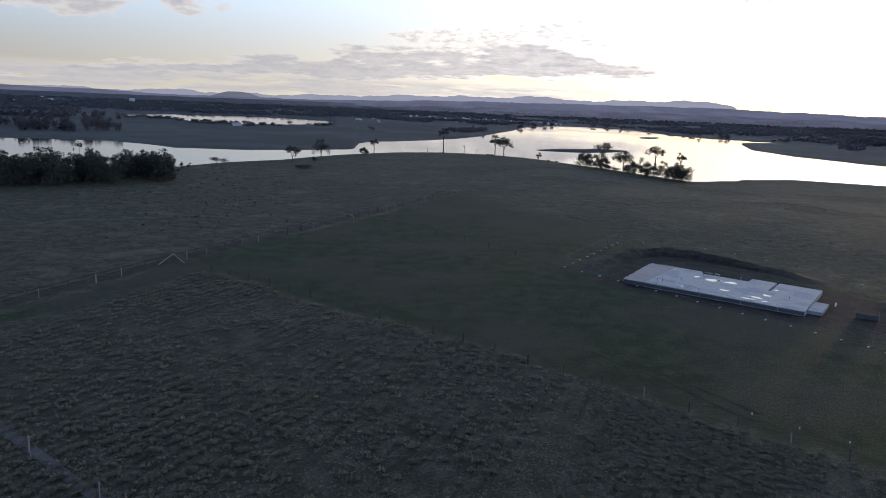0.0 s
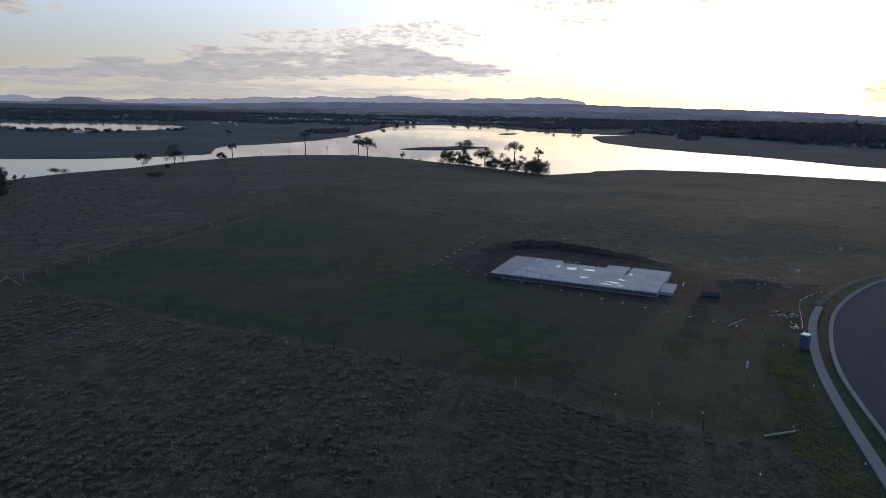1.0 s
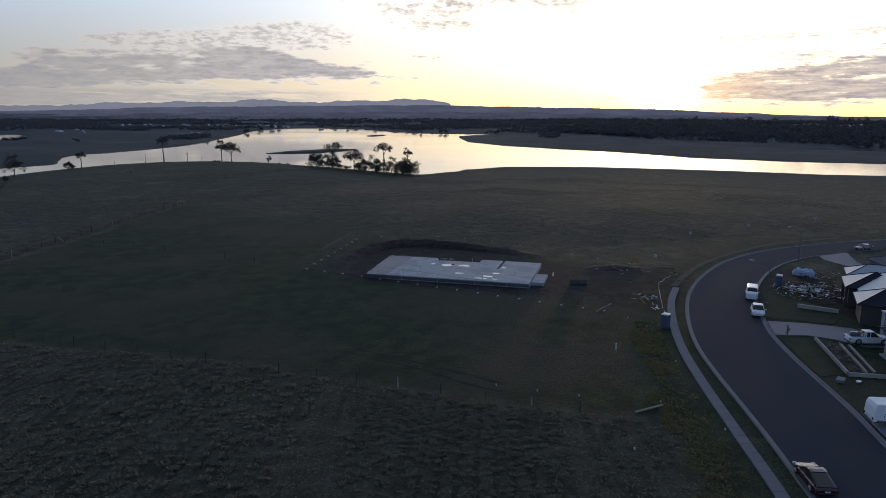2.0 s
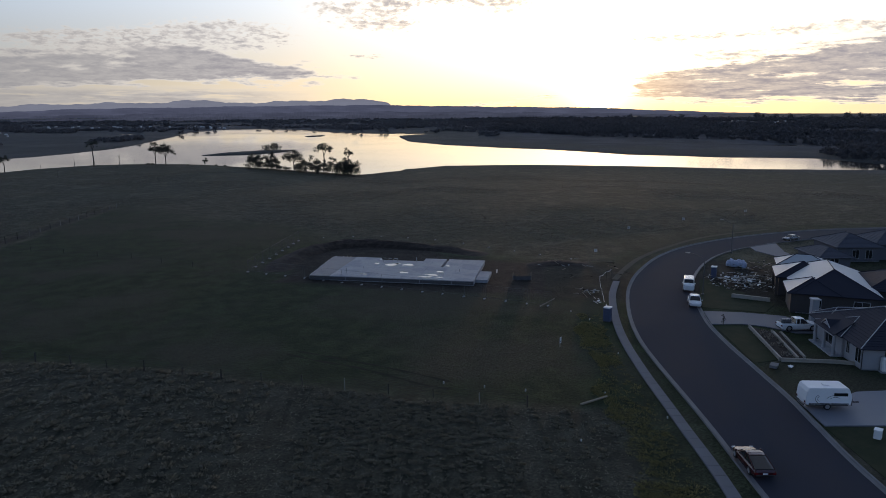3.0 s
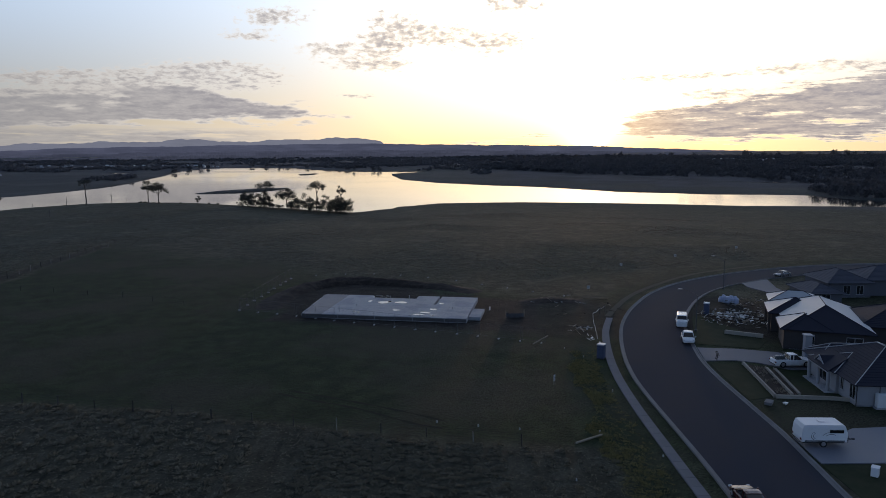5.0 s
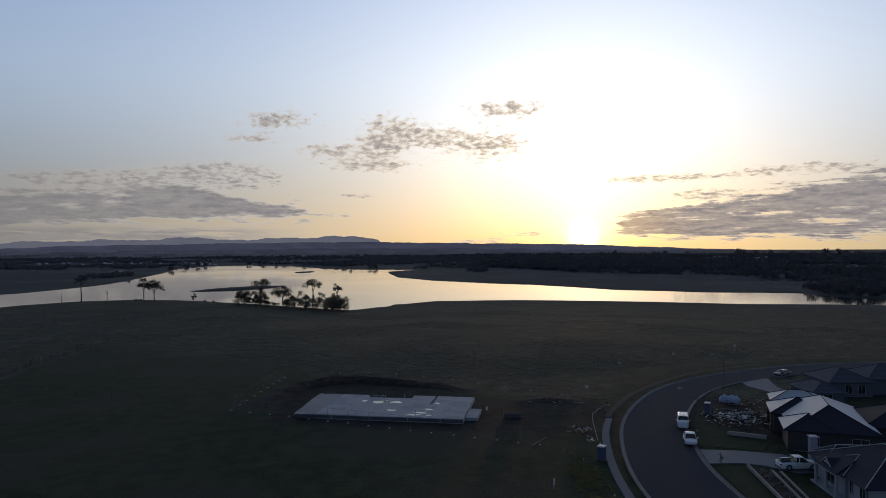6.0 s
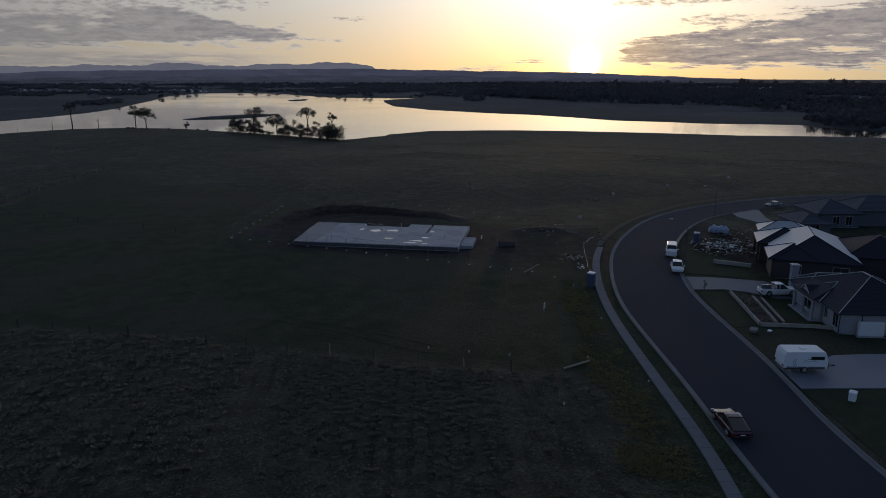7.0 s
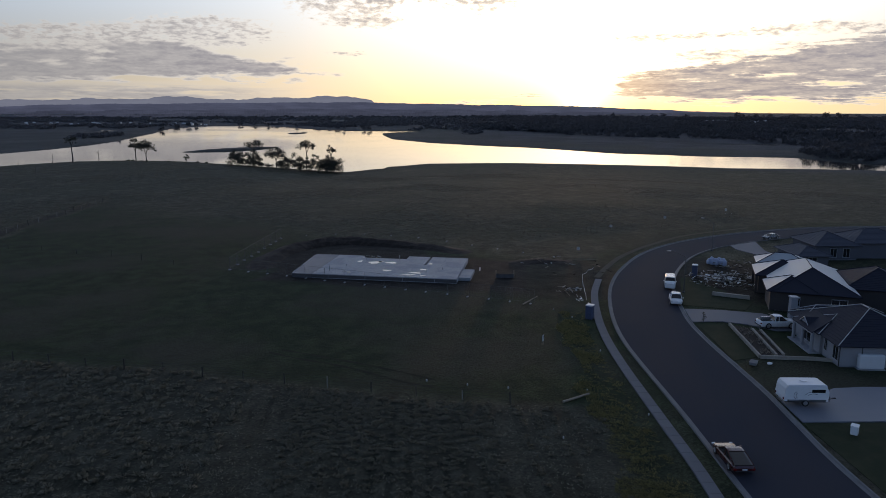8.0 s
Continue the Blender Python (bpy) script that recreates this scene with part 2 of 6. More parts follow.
def ground_material():
    m = bpy.data.materials.new("paddock_ground")
    m.use_nodes = True
    n = Nodes(m.node_tree)
    co = n.add("ShaderNodeTexCoord").outputs["Object"]
    zone = n.add("ShaderNodeSeparateColor", {0: n.add("ShaderNodeAttribute", attribute_name="zone").outputs["Color"]})
    far = n.add("ShaderNodeAttribute", attribute_name="zone").outputs["Alpha"]
    broad = n.noise(co, 0.035, 5.0, 0.6)
    mid = n.noise(co, 0.35, 6.0, 0.65)
    grain = n.noise(co, 4.5, 6.0, 0.75)
    clump = n.noise(co, 1.3, 5.0, 0.7, 0.4)
    dry = n.mix(n.smooth(mid, 0.36, 0.66), (0.040, 0.041, 0.026), (0.088, 0.086, 0.060))
    dry = n.mix(n.smooth(broad, 0.45, 0.70, 0.0, 0.6), dry, (0.058, 0.060, 0.032))
    dry = n.mix(n.smooth(clump, 0.46, 0.62, 0.0, 0.85), dry, (0.020, 0.021, 0.015))
    dry = n.mix(n.smooth(n.noise(co, 0.11, 5.0, 0.65, 0.8), 0.52, 0.68, 0.0, 0.6), dry, (0.112, 0.108, 0.074))
    green = n.mix(n.smooth(mid, 0.35, 0.70), (0.018, 0.027, 0.013), (0.034, 0.049, 0.021))
    green = n.mix(n.smooth(broad, 0.44, 0.62, 0.0, 0.8), green, (0.046, 0.044, 0.031))
    green = n.mix(n.smooth(clump, 0.56, 0.72, 0.0, 0.6), green, (0.014, 0.016, 0.010))
    tuss = n.mix(n.smooth(mid, 0.36, 0.66), (0.036, 0.035, 0.024), (0.070, 0.067, 0.048))
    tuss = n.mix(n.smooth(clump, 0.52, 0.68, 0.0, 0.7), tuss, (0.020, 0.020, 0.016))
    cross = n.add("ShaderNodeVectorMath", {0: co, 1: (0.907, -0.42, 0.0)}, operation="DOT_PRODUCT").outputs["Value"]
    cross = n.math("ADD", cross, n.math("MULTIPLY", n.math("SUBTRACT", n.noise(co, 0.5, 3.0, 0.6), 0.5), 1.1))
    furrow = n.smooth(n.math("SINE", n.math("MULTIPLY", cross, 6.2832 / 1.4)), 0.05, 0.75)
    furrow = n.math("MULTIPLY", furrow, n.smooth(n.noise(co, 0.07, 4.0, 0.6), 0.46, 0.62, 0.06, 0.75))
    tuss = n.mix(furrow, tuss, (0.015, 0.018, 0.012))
    dirt = n.mix(n.smooth(mid, 0.35, 0.70), (0.018, 0.016, 0.014), (0.044, 0.038, 0.032))
    dirt = n.mix(n.smooth(clump, 0.50, 0.66, 0.0, 0.7), dirt, (0.016, 0.013, 0.012))
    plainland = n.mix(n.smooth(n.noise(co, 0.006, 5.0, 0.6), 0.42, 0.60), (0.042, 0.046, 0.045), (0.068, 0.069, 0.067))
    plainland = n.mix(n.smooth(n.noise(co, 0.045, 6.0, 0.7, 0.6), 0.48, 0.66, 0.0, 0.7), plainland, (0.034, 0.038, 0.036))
    col = n.mix(zone.outputs[0], dry, green)
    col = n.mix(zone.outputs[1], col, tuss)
    col = n.mix(zone.outputs[2], col, dirt)
    # woodland floor darker and bluer: distant haze is put into its colour
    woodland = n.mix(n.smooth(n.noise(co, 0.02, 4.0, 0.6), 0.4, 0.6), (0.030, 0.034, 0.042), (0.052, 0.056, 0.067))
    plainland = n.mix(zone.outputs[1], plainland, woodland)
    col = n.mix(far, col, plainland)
    g = n.smooth(grain, 0.30, 0.70, 0.32, 1.68)
    col = n.mix(1.0, col, n.add("ShaderNodeCombineColor", {0: g, 1: g, 2: g}).outputs[0], "MULTIPLY")
    h = n.math("ADD", n.math("MULTIPLY", clump, 0.6), n.math("MULTIPLY", grain, 0.5))
    b = n.add("ShaderNodeBsdfPrincipled", {"Base Color": col, "Roughness": 0.95, "Specular IOR Level": 0.12,
              "Normal": n.add("ShaderNodeBump", {"Height": h, "Strength": 0.75, "Distance": 0.22}).outputs[0]})
    n.add("ShaderNodeOutputMaterial", {0: b.outputs[0]})
    return m


def water_material():
    m = bpy.data.materials.new("lake_water")
    m.use_nodes = True
    n = Nodes(m.node_tree)
    co = n.add("ShaderNodeTexCoord").outputs["Object"]
    rip = n.noise(co, 0.25, 4.0, 0.6)
    patch = n.noise(co, 0.008, 3.0, 0.5)
    b = n.add("ShaderNodeBsdfPrincipled", {"Base Color": (0.012, 0.017, 0.018, 1), "Specular IOR Level": 0.5, "IOR": 1.333,
              "Roughness": n.smooth(patch, 0.35, 0.7, 0.03, 0.09),
              "Normal": n.add("ShaderNodeBump", {"Height": rip, "Strength": 0.05, "Distance": 0.1}).outputs[0]})
    n.add("ShaderNodeOutputMaterial", {0: b.outputs[0]})
    return m


# distant haze is painted on as self-glow; the air itself is clear
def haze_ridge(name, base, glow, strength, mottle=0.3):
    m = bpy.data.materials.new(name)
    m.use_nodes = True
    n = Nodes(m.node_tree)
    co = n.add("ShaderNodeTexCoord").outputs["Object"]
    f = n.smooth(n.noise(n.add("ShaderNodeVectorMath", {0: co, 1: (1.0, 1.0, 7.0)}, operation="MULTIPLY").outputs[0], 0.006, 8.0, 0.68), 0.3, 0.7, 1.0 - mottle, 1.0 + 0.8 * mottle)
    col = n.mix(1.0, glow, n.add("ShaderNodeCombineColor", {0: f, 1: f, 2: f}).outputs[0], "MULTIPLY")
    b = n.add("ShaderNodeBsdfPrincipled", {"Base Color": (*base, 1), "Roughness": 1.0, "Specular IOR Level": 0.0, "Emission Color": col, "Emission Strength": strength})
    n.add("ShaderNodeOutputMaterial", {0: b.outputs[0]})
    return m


GROUND, WATER = ground_material(), water_material()
ASPHALT = material("asphalt", (0.029, 0.033, 0.046), 0.9, vary=0.25, scale=0.25, fine=25.0, bump=0.2, spec=0.12)
CONCRETE = material("concrete", (0.32, 0.325, 0.34), 0.75, vary=0.35, scale=0.6, fine=4.0, second=(0.23, 0.24, 0.265), bump=0.1, spec=0.3)
PATH_CONCRETE = material("path_concrete", (0.135, 0.14, 0.155), 0.85, vary=0.15, scale=0.6, fine=12.0, bump=0.1, spec=0.25, per_object=0.06)
KERB_CONCRETE = material("kerb_concrete", (0.165, 0.165, 0.17), 0.8, vary=0.5, scale=0.5, fine=10.0, bump=0.1, spec=0.3)


# ---- mesh helpers ----
def link_mesh(name, verts, faces, mat, parent=None, label=""):
    me = bpy.data.meshes.new(name)
    me.from_pydata([tuple(v) for v in verts], [], faces)
    me.materials.append(mat)
    ob = new(name, me)
    ob.parent = parent
    if label:
        ob["label"] = label
    return ob


def part(name, bm, mat, parent=None, label="", smooth=False):
    me = bpy.data.meshes.new(name)
    bmesh.ops.recalc_face_normals(bm, faces=bm.faces)
    bm.to_mesh(me)
    bm.free()
    me.materials.append(mat)
    if smooth:
        for p in me.polygons:
            p.use_smooth = True
    ob = new(name, me)
    ob.parent = parent
    if label:
        ob["label"] = label
    return ob


def thing(name, x, y, z, turn, label, category, group="", kind=""):
    e = new(name)
    e.matrix_world = pose(x, y, z, 0, 0, turn)
    return tagged(e, label, category, group, kind)


def box(bm, x0, y0, z0, x1, y1, z1, bevel=0.0, m=None):
    r = bmesh.ops.create_cube(bm, size=1.0)
    vs = r["verts"]
    for v in vs:
        v.co = Vector((x0 + (v.co.x + 0.5) * (x1 - x0), y0 + (v.co.y + 0.5) * (y1 - y0), z0 + (v.co.z + 0.5) * (z1 - z0)))
    if bevel:
        es = list({e for v in vs for e in v.link_edges})
        made = bmesh.ops.bevel(bm, geom=es, offset=bevel, segments=1, affect="EDGES", profile=0.5)
        vs = list({v for f in made["faces"] for v in f.verts} | {v for v in vs if v.is_valid})
    if m is not None:
        bmesh.ops.transform(bm, matrix=m, verts=[v for v in vs if v.is_valid])
    return vs


def boxed(*args, **kw):
    bm = bmesh.new()
    box(bm, *args, **kw)
    return bm


def tube(bm, a, b, r0, r1=None, sides=8):
    a, b = Vector(a), Vector(b)
    r1 = r0 if r1 is None else r1
    q = (b - a).to_track_quat("Z", "Y").to_matrix()
    rings = []
    for p, r in ((a, r0), (b, r1)):
        rings.append([bm.verts.new(p + q @ Vector((r * math.cos(2 * math.pi * i / sides), r * math.sin(2 * math.pi * i / sides), 0))) for i in range(sides)])
    for i in range(sides):
        bm.faces.new((rings[0][i], rings[0][(i + 1) % sides], rings[1][(i + 1) % sides], rings[1][i]))
    bm.faces.new(rings[0][::-1])
    bm.faces.new(rings[1])


def polytube(bm, pts, r, sides=6):
    """One continuous pipe through the points."""
    pts = [Vector(p) for p in pts]
    rings = []
    for i, p in enumerate(pts):
        t = pts[min(i + 1, len(pts) - 1)] - pts[max(i - 1, 0)]
        q = t.to_track_quat("Z", "Y").to_matrix()
        rings.append([bm.verts.new(p + q @ Vector((r * math.cos(2 * math.pi * k / sides), r * math.sin(2 * math.pi * k / sides), 0))) for k in range(sides)])
    for a, b in zip(rings, rings[1:]):
        for k in range(sides):
            bm.faces.new((a[k], a[(k + 1) % sides], b[(k + 1) % sides], b[k]))
    bm.faces.new(rings[0][::-1])
    bm.faces.new(rings[-1])


def tubed(*args, **kw):
    bm = bmesh.new()
    tube(bm, *args, **kw)
    return bm


def spline(knots, step):
    """Points about step metres apart on a smooth curve through the knots."""
    k = [np.array(p, float) for p in knots]
    k = [2 * k[0] - k[1]] + k + [2 * k[-1] - k[-2]]
    out = []
    for i in range(1, len(k) - 2):
        n = max(2, int(np.linalg.norm(k[i + 1] - k[i]) / step))
        for j in range(n):
            t = j / n
            out.append(0.5 * (2 * k[i] + (k[i + 1] - k[i - 1]) * t + (2 * k[i - 1] - 5 * k[i] + 4 * k[i + 1] - k[i + 2]) * t * t + (3 * k[i] - k[i - 1] - 3 * k[i + 1] + k[i + 2]) * t ** 3))
    out.append(k[-2])
    return np.array(out)


def offset_line(pts, d):
    """The line moved d metres to its left."""
    t = np.gradient(pts, axis=0)
    t /= np.linalg.norm(t, axis=1)[:, None]
    return pts + d * np.stack([-t[:, 1], t[:, 0]], 1)


def even(pts, n):
    s = np.concatenate([[0], np.cumsum(np.linalg.norm(np.diff(pts, axis=0), axis=1))])
    u = np.linspace(0, s[-1], n)
    return np.stack([np.interp(u, s, pts[:, 0]), np.interp(u, s, pts[:, 1])], 1)


def strip(a, b, z_a, z_b):
    """Vertices and faces of a band between two lines of equal length."""
    n = len(a)
    vs = [(*p, z_a) for p in a] + [(*p, z_b) for p in b]
    return vs, [(i, i + 1, n + i + 1, n + i) for i in range(n - 1)]


def sstep(x, a, b):
    t = np.clip((x - a) / (b - a), 0, 1)
    return t * t * (3 - 2 * t)


def wave(x, y, s, seed):
    """Cheap smooth random relief, about -1 to 1."""
    r = np.random.RandomState(seed)
    out = np.zeros_like(x)
    for i in range(7):
        a, ph, k = r.uniform(0, 2 * np.pi), r.uniform(0, 2 * np.pi), r.uniform(0.6, 2.2) / s
        out += np.sin((x * np.cos(a) + y * np.sin(a)) * k + ph + 1.3 * np.sin((y * np.cos(a) - x * np.sin(a)) * k * 0.7 + ph * 2))
    return out / 4.0


# ---- the lie of the land ----
LAKE_Z = -6.0
# bearings (degrees left of the y axis) and distances of the near brow and shore, and of the far shore
NEAR = np.array([(-180, 500), (-110, 470), (-75, 435), (-57.5, 450), (-49, 428), (-41, 430), (-32.5, 433), (-25.8, 424), (-23.4, 404), (-22.9, 403), (-22.45, 400), (-22.3, 389), (-21.3, 384), (-20.2, 374),
                 (-18.8, 364), (-13.7, 375), (-9.4, 377), (-4.9, 390), (-2.7, 398), (0.3, 399), (4, 385), (8.5, 353), (12.9, 316), (17.1, 298), (20.4, 278), (26, 275), (33, 280), (60, 320), (180, 500)], float)
FAR = np.array([(-180, 620), (-110, 560), (-75, 500), (-57.5, 503), (-52.9, 550), (-46.5, 538), (-43.6, 547), (-40.1, 553), (-33.6, 620), (-30.3, 642), (-25.8, 697), (-22.9, 778), (-22.1, 916), (-22.0, 1045),
                (-19.8, 1061), (-16.5, 1164), (-14.6, 1300), (-11.2, 1370), (-8.7, 1352), (-6.3, 1211), (-5.9, 1123), (-5, 983), (-3.9, 877), (-2.7, 780), (-0.8, 698), (1.6, 646), (4.2, 606), (5.9, 595),
                (7.1, 556), (7.3, 497), (7.9, 488), (11.6, 469), (15.6, 458), (20.7, 466), (22.5, 493), (25.3, 521), (30, 538), (60, 560), (180, 620)], float)
LAKE2 = np.array([(9.0, 1000, 1020), (9.4, 930, 1094), (12.9, 880, 1153), (15.3, 860, 1226), (19, 885, 1200), (21, 975, 1169), (24.8, 1038, 1046)], float)
POND = np.array([(-3.1, 1122, 1126), (-2.0, 1095, 1150), (-0.8, 1118, 1128)], float)
INLET = np.array([(-25.2, 1030, 1034), (-23.5, 990, 1040), (-21.9, 940, 1050)], float)


def land(x, y):
    """Height of the ground."""
    r = np.hypot(x, y)
    b = np.degrees(np.arctan2(-x, y))
    near, shore = np.interp(b, NEAR[:, 0], NEAR[:, 1]), np.interp(b, FAR[:, 0], FAR[:, 1])
    brow = -5.9 * sstep(-b, 5, 20)
    z = np.where(r < near, brow * sstep(r, 190, near) + 0.10 * wave(x, y, 9, 1) * sstep(r, 150, 250), 0)
    bed = brow + (-9.5 - brow) * sstep(r, near, near + 70)
    z = np.where(r >= near, bed, z)
    rise = np.maximum(r - shore, 0)
    far_land = -9 + 3.9 * sstep(rise, -25, 12) + 0.0018 * rise + sstep(rise, 60, 600) * (2.2 * wave(x, y, 260, 2) + 1.2)
    wooded = sstep(-b, 26, 36) * sstep(rise, 120, 700) * 5
    far_land = far_land + wooded * (1 - sstep(r, 1500, 3500))
    far_land = np.minimum(far_land, 27 + np.maximum(r - 800, 0) * 0.0005 - np.where(b > -20, 6, 14))
    z = np.where(r > np.maximum(shore - 25, near + 60), np.maximum(far_land, -9), z)
    for lake in (LAKE2, INLET, POND):
        inside = np.minimum(r - np.interp(b, lake[:, 0], lake[:, 1]), np.interp(b, lake[:, 0], lake[:, 2]) - r)
        inside = np.where((b > lake[0, 0]) & (b < lake[-1, 0]), inside, -1000)
        z = np.where(inside > -300, np.where(z > -5.2, -5.2 + (z + 5.2) * sstep(-inside, 30, 300), z), z)
        z = np.where(inside > -6, np.minimum(z, -5.6 - 2.4 * sstep(inside, -6, 8)), z)
    for cx, cy, rx, ry, turn in ((564, 465, 34, 13, -0.6),):
        u, v = (x - cx) * math.cos(turn) + (y - cy) * math.sin(turn), -(x - cx) * math.sin(turn) + (y - cy) * math.cos(turn)
        d = (u / rx) ** 2 + (v / ry) ** 2
        z = np.where(d < 9, np.where(d < 1.0, -7, np.maximum(np.minimum(z, -5.3), -5.5)), z)
    for cx, cy, rx, ry, turn in ((112, 583, 42, 15, 0.55), (258, 925, 22, 7, 0.8)):
        u, v = (x - cx) * math.cos(turn) + (y - cy) * math.sin(turn), -(x - cx) * math.sin(turn) + (y - cy) * math.cos(turn)
        d = (u / rx) ** 2 + (v / ry) ** 2 + 0.25 * wave(x, y, 12, 5)
        z = np.where(d < 1.6, np.maximum(z, -6.6 + 1.5 * np.clip(1.6 - d, 0, 1)), z)
    return z


def side(x, y, a, b):
    """Metres to the left of the line from a to b."""
    d = np.hypot(b[0] - a[0], b[1] - a[1])
    return ((b[0] - a[0]) * (y - a[1]) - (b[1] - a[1]) * (x - a[0])) / d


CORNER = (-43.0, 113.0)
FENCE_A = ((-53.8, 85.0), CORNER, (5.7, 224.9))
FENCE_B = (CORNER, (-23.0, 99.0), (8.3, 74.1), (33.6, 53.4))
KERB_L = spline([(22, -4), (31, 14), (39.9, 32.6), (45.8, 44.1), (52.5, 57.9), (56.2, 64.8), (60.8, 71.8), (67.1, 79.9), (73.2, 86.5), (81.4, 93.6), (92.9, 101.4), (105.6, 106.6), (120.8, 109.1), (137.6, 108.7), (152.3, 105.7), (175, 96), (215, 74)], 1.5) * 0.9945
KERB_R = spline([(31.5, -8), (40, 10), (49.0, 30.1), (54.0, 39.1), (57.1, 44.4), (60.5, 51.0), (64.3, 58.4), (68.1, 64.9), (72.3, 70.6), (77.1, 76.7), (82.1, 82.0), (88.6, 87.6), (96.2, 93.0), (104.4, 97.2), (113.1, 99.6), (125.7, 100.6), (138, 99.4), (150, 96), (171, 87), (211, 66)], 1.5) * 0.9945 + np.array((-0.25, 0.15))


def near_line(x, y, pts):
    d = np.full(x.shape, 1e9)
    for p in pts[::2]:
        d = np.minimum(d, np.hypot(x - p[0], y - p[1]))
    return d


def zones(x, y):
    """How green, how tussocky, how bare and how far the ground is at a place."""
    r = np.hypot(x, y)
    n1, n2 = wave(x, y, 5, 7), wave(x, y, 18, 8)
    ragged = 1.2 * n1 + 1.5 * n2
    in_a = side(x, y, FENCE_A[0], FENCE_A[1])
    in_a = np.where(y > CORNER[1], side(x, y, FENCE_A[1], FENCE_A[2]), in_a)     # left of fence A
    past_b = side(x, y, FENCE_B[1], FENCE_B[3])                                  # beyond fence B
    rim = side(x, y, (5, 222), (62, 122))                                        # the mown part ends on this line
    green = sstep(-in_a + ragged, 0.5, 2.5) * sstep(past_b + ragged, -1, 1.5) * sstep(-rim + 3 * n2, -8, 10)
    green = np.maximum(green, .9 * sstep(-in_a + ragged, 0.5, 2.5) * sstep(in_a + 9 + ragged, 0, 3) * (y < 140))
    verge = sstep(near_line(x, y, KERB_L) + n1, 9, 5)
    green = np.maximum(green, verge * 0.7)
    home = side(x, y, (31.5, -8), (57, 44))
    east = sstep(-home, -1, 1) * (x > 30) * (y < 90)
    green = np.maximum(green, 0.55 * east)
    tuss = sstep(-past_b + 1.0 - ragged, 0, 2.5) * sstep(-in_a - 6 + 2 * n2, 0, 5) * (1 - verge) * (1 - east)
    b = np.degrees(np.arctan2(-x, y))
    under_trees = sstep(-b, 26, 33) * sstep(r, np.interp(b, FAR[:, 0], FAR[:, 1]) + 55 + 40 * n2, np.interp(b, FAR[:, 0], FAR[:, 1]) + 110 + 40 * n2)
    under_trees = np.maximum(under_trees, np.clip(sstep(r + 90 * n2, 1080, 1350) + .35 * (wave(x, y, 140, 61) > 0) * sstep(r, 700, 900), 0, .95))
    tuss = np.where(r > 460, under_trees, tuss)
    strip_a = sstep(np.abs(in_a - 1.2) + 0.4 * n1, 2.0, 0.6) * (y < 222) * (r < 230)
    uu, vv = (x - 29.2) * .811 - (y - 111.2) * .585, (x - 29.2) * .585 + (y - 111.2) * .811
    pad = np.minimum.reduce([uu + 5.5 - .25 * vv, 38 - uu, vv + 4.2, 21 - vv - .12 * np.maximum(uu - 14, 0)])
    dirt = np.maximum(sstep(pad + 1.1 * n1 + .8 * n2, -.6, 1.4), sstep(np.hypot(x - 42, y - 122) + 1.5 * n1, 17, 13))
    apron = sstep(np.hypot(x - 66, y - 92) + 3 * n1, 17, 9)
    yards = sstep(np.hypot(x - 91, y - 78) + 3 * n1, 16, 11)
    dirt = np.clip(np.maximum.reduce([dirt, 0.75 * apron, 0.9 * yards, 0.8 * strip_a]), 0, 1)
    shore_mud = sstep(r, np.interp(np.degrees(np.arctan2(-x, y)), NEAR[:, 0], NEAR[:, 1]) - 14, np.interp(np.degrees(np.arctan2(-x, y)), NEAR[:, 0], NEAR[:, 1])) * sstep(x, 60, 130)
    dirt = np.maximum(dirt, 0.4 * shore_mud * (r < 460))
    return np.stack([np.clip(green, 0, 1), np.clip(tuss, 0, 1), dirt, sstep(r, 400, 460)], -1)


def build_ground():
    bear = np.concatenate([np.arange(-180, -76, 4.0), np.arange(-76, 46, 0.2), np.arange(46, 178, 4.0), [180.0]])
    dist = np.concatenate([[0.0, 8, 16, 24], 30 * 1.0145 ** np.arange(0, 354)])
    bb, rr = np.meshgrid(np.radians(bear), dist, indexing="ij")
    x, y = -np.sin(bb) * rr, np.cos(bb) * rr
    z = land(x, y)
    ni, nj = x.shape
    me = bpy.data.meshes.new("ground")
    idx = np.arange(ni * nj).reshape(ni, nj)
    quads = np.stack([idx[:-1, :-1], idx[:-1, 1:], idx[1:, 1:], idx[1:, :-1]], -1).reshape(-1, 4)[:, ::-1]
    me.from_pydata(np.stack([x, y, z], -1).reshape(-1, 3).tolist(), [], quads.tolist())
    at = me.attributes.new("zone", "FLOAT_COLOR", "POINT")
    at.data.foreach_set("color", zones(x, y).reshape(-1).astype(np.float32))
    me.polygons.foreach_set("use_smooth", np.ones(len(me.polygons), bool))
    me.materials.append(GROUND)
    return tagged(new("ground", me), "rolling paddocks of mown green, dry grass and bare earth", "ground", kind="structure")


def height(x, y):
    return float(land(np.array([float(x)]), np.array([float(y)]))[0])


build_ground()
S = 4900
tagged(link_mesh("water", [(-S, -S, LAKE_Z), (S, -S, LAKE_Z), (S, S, LAKE_Z), (-S, S, LAKE_Z)], [(0, 1, 2, 3)], WATER), "still lake water mirroring the bright evening sky", "lake", kind="structure")


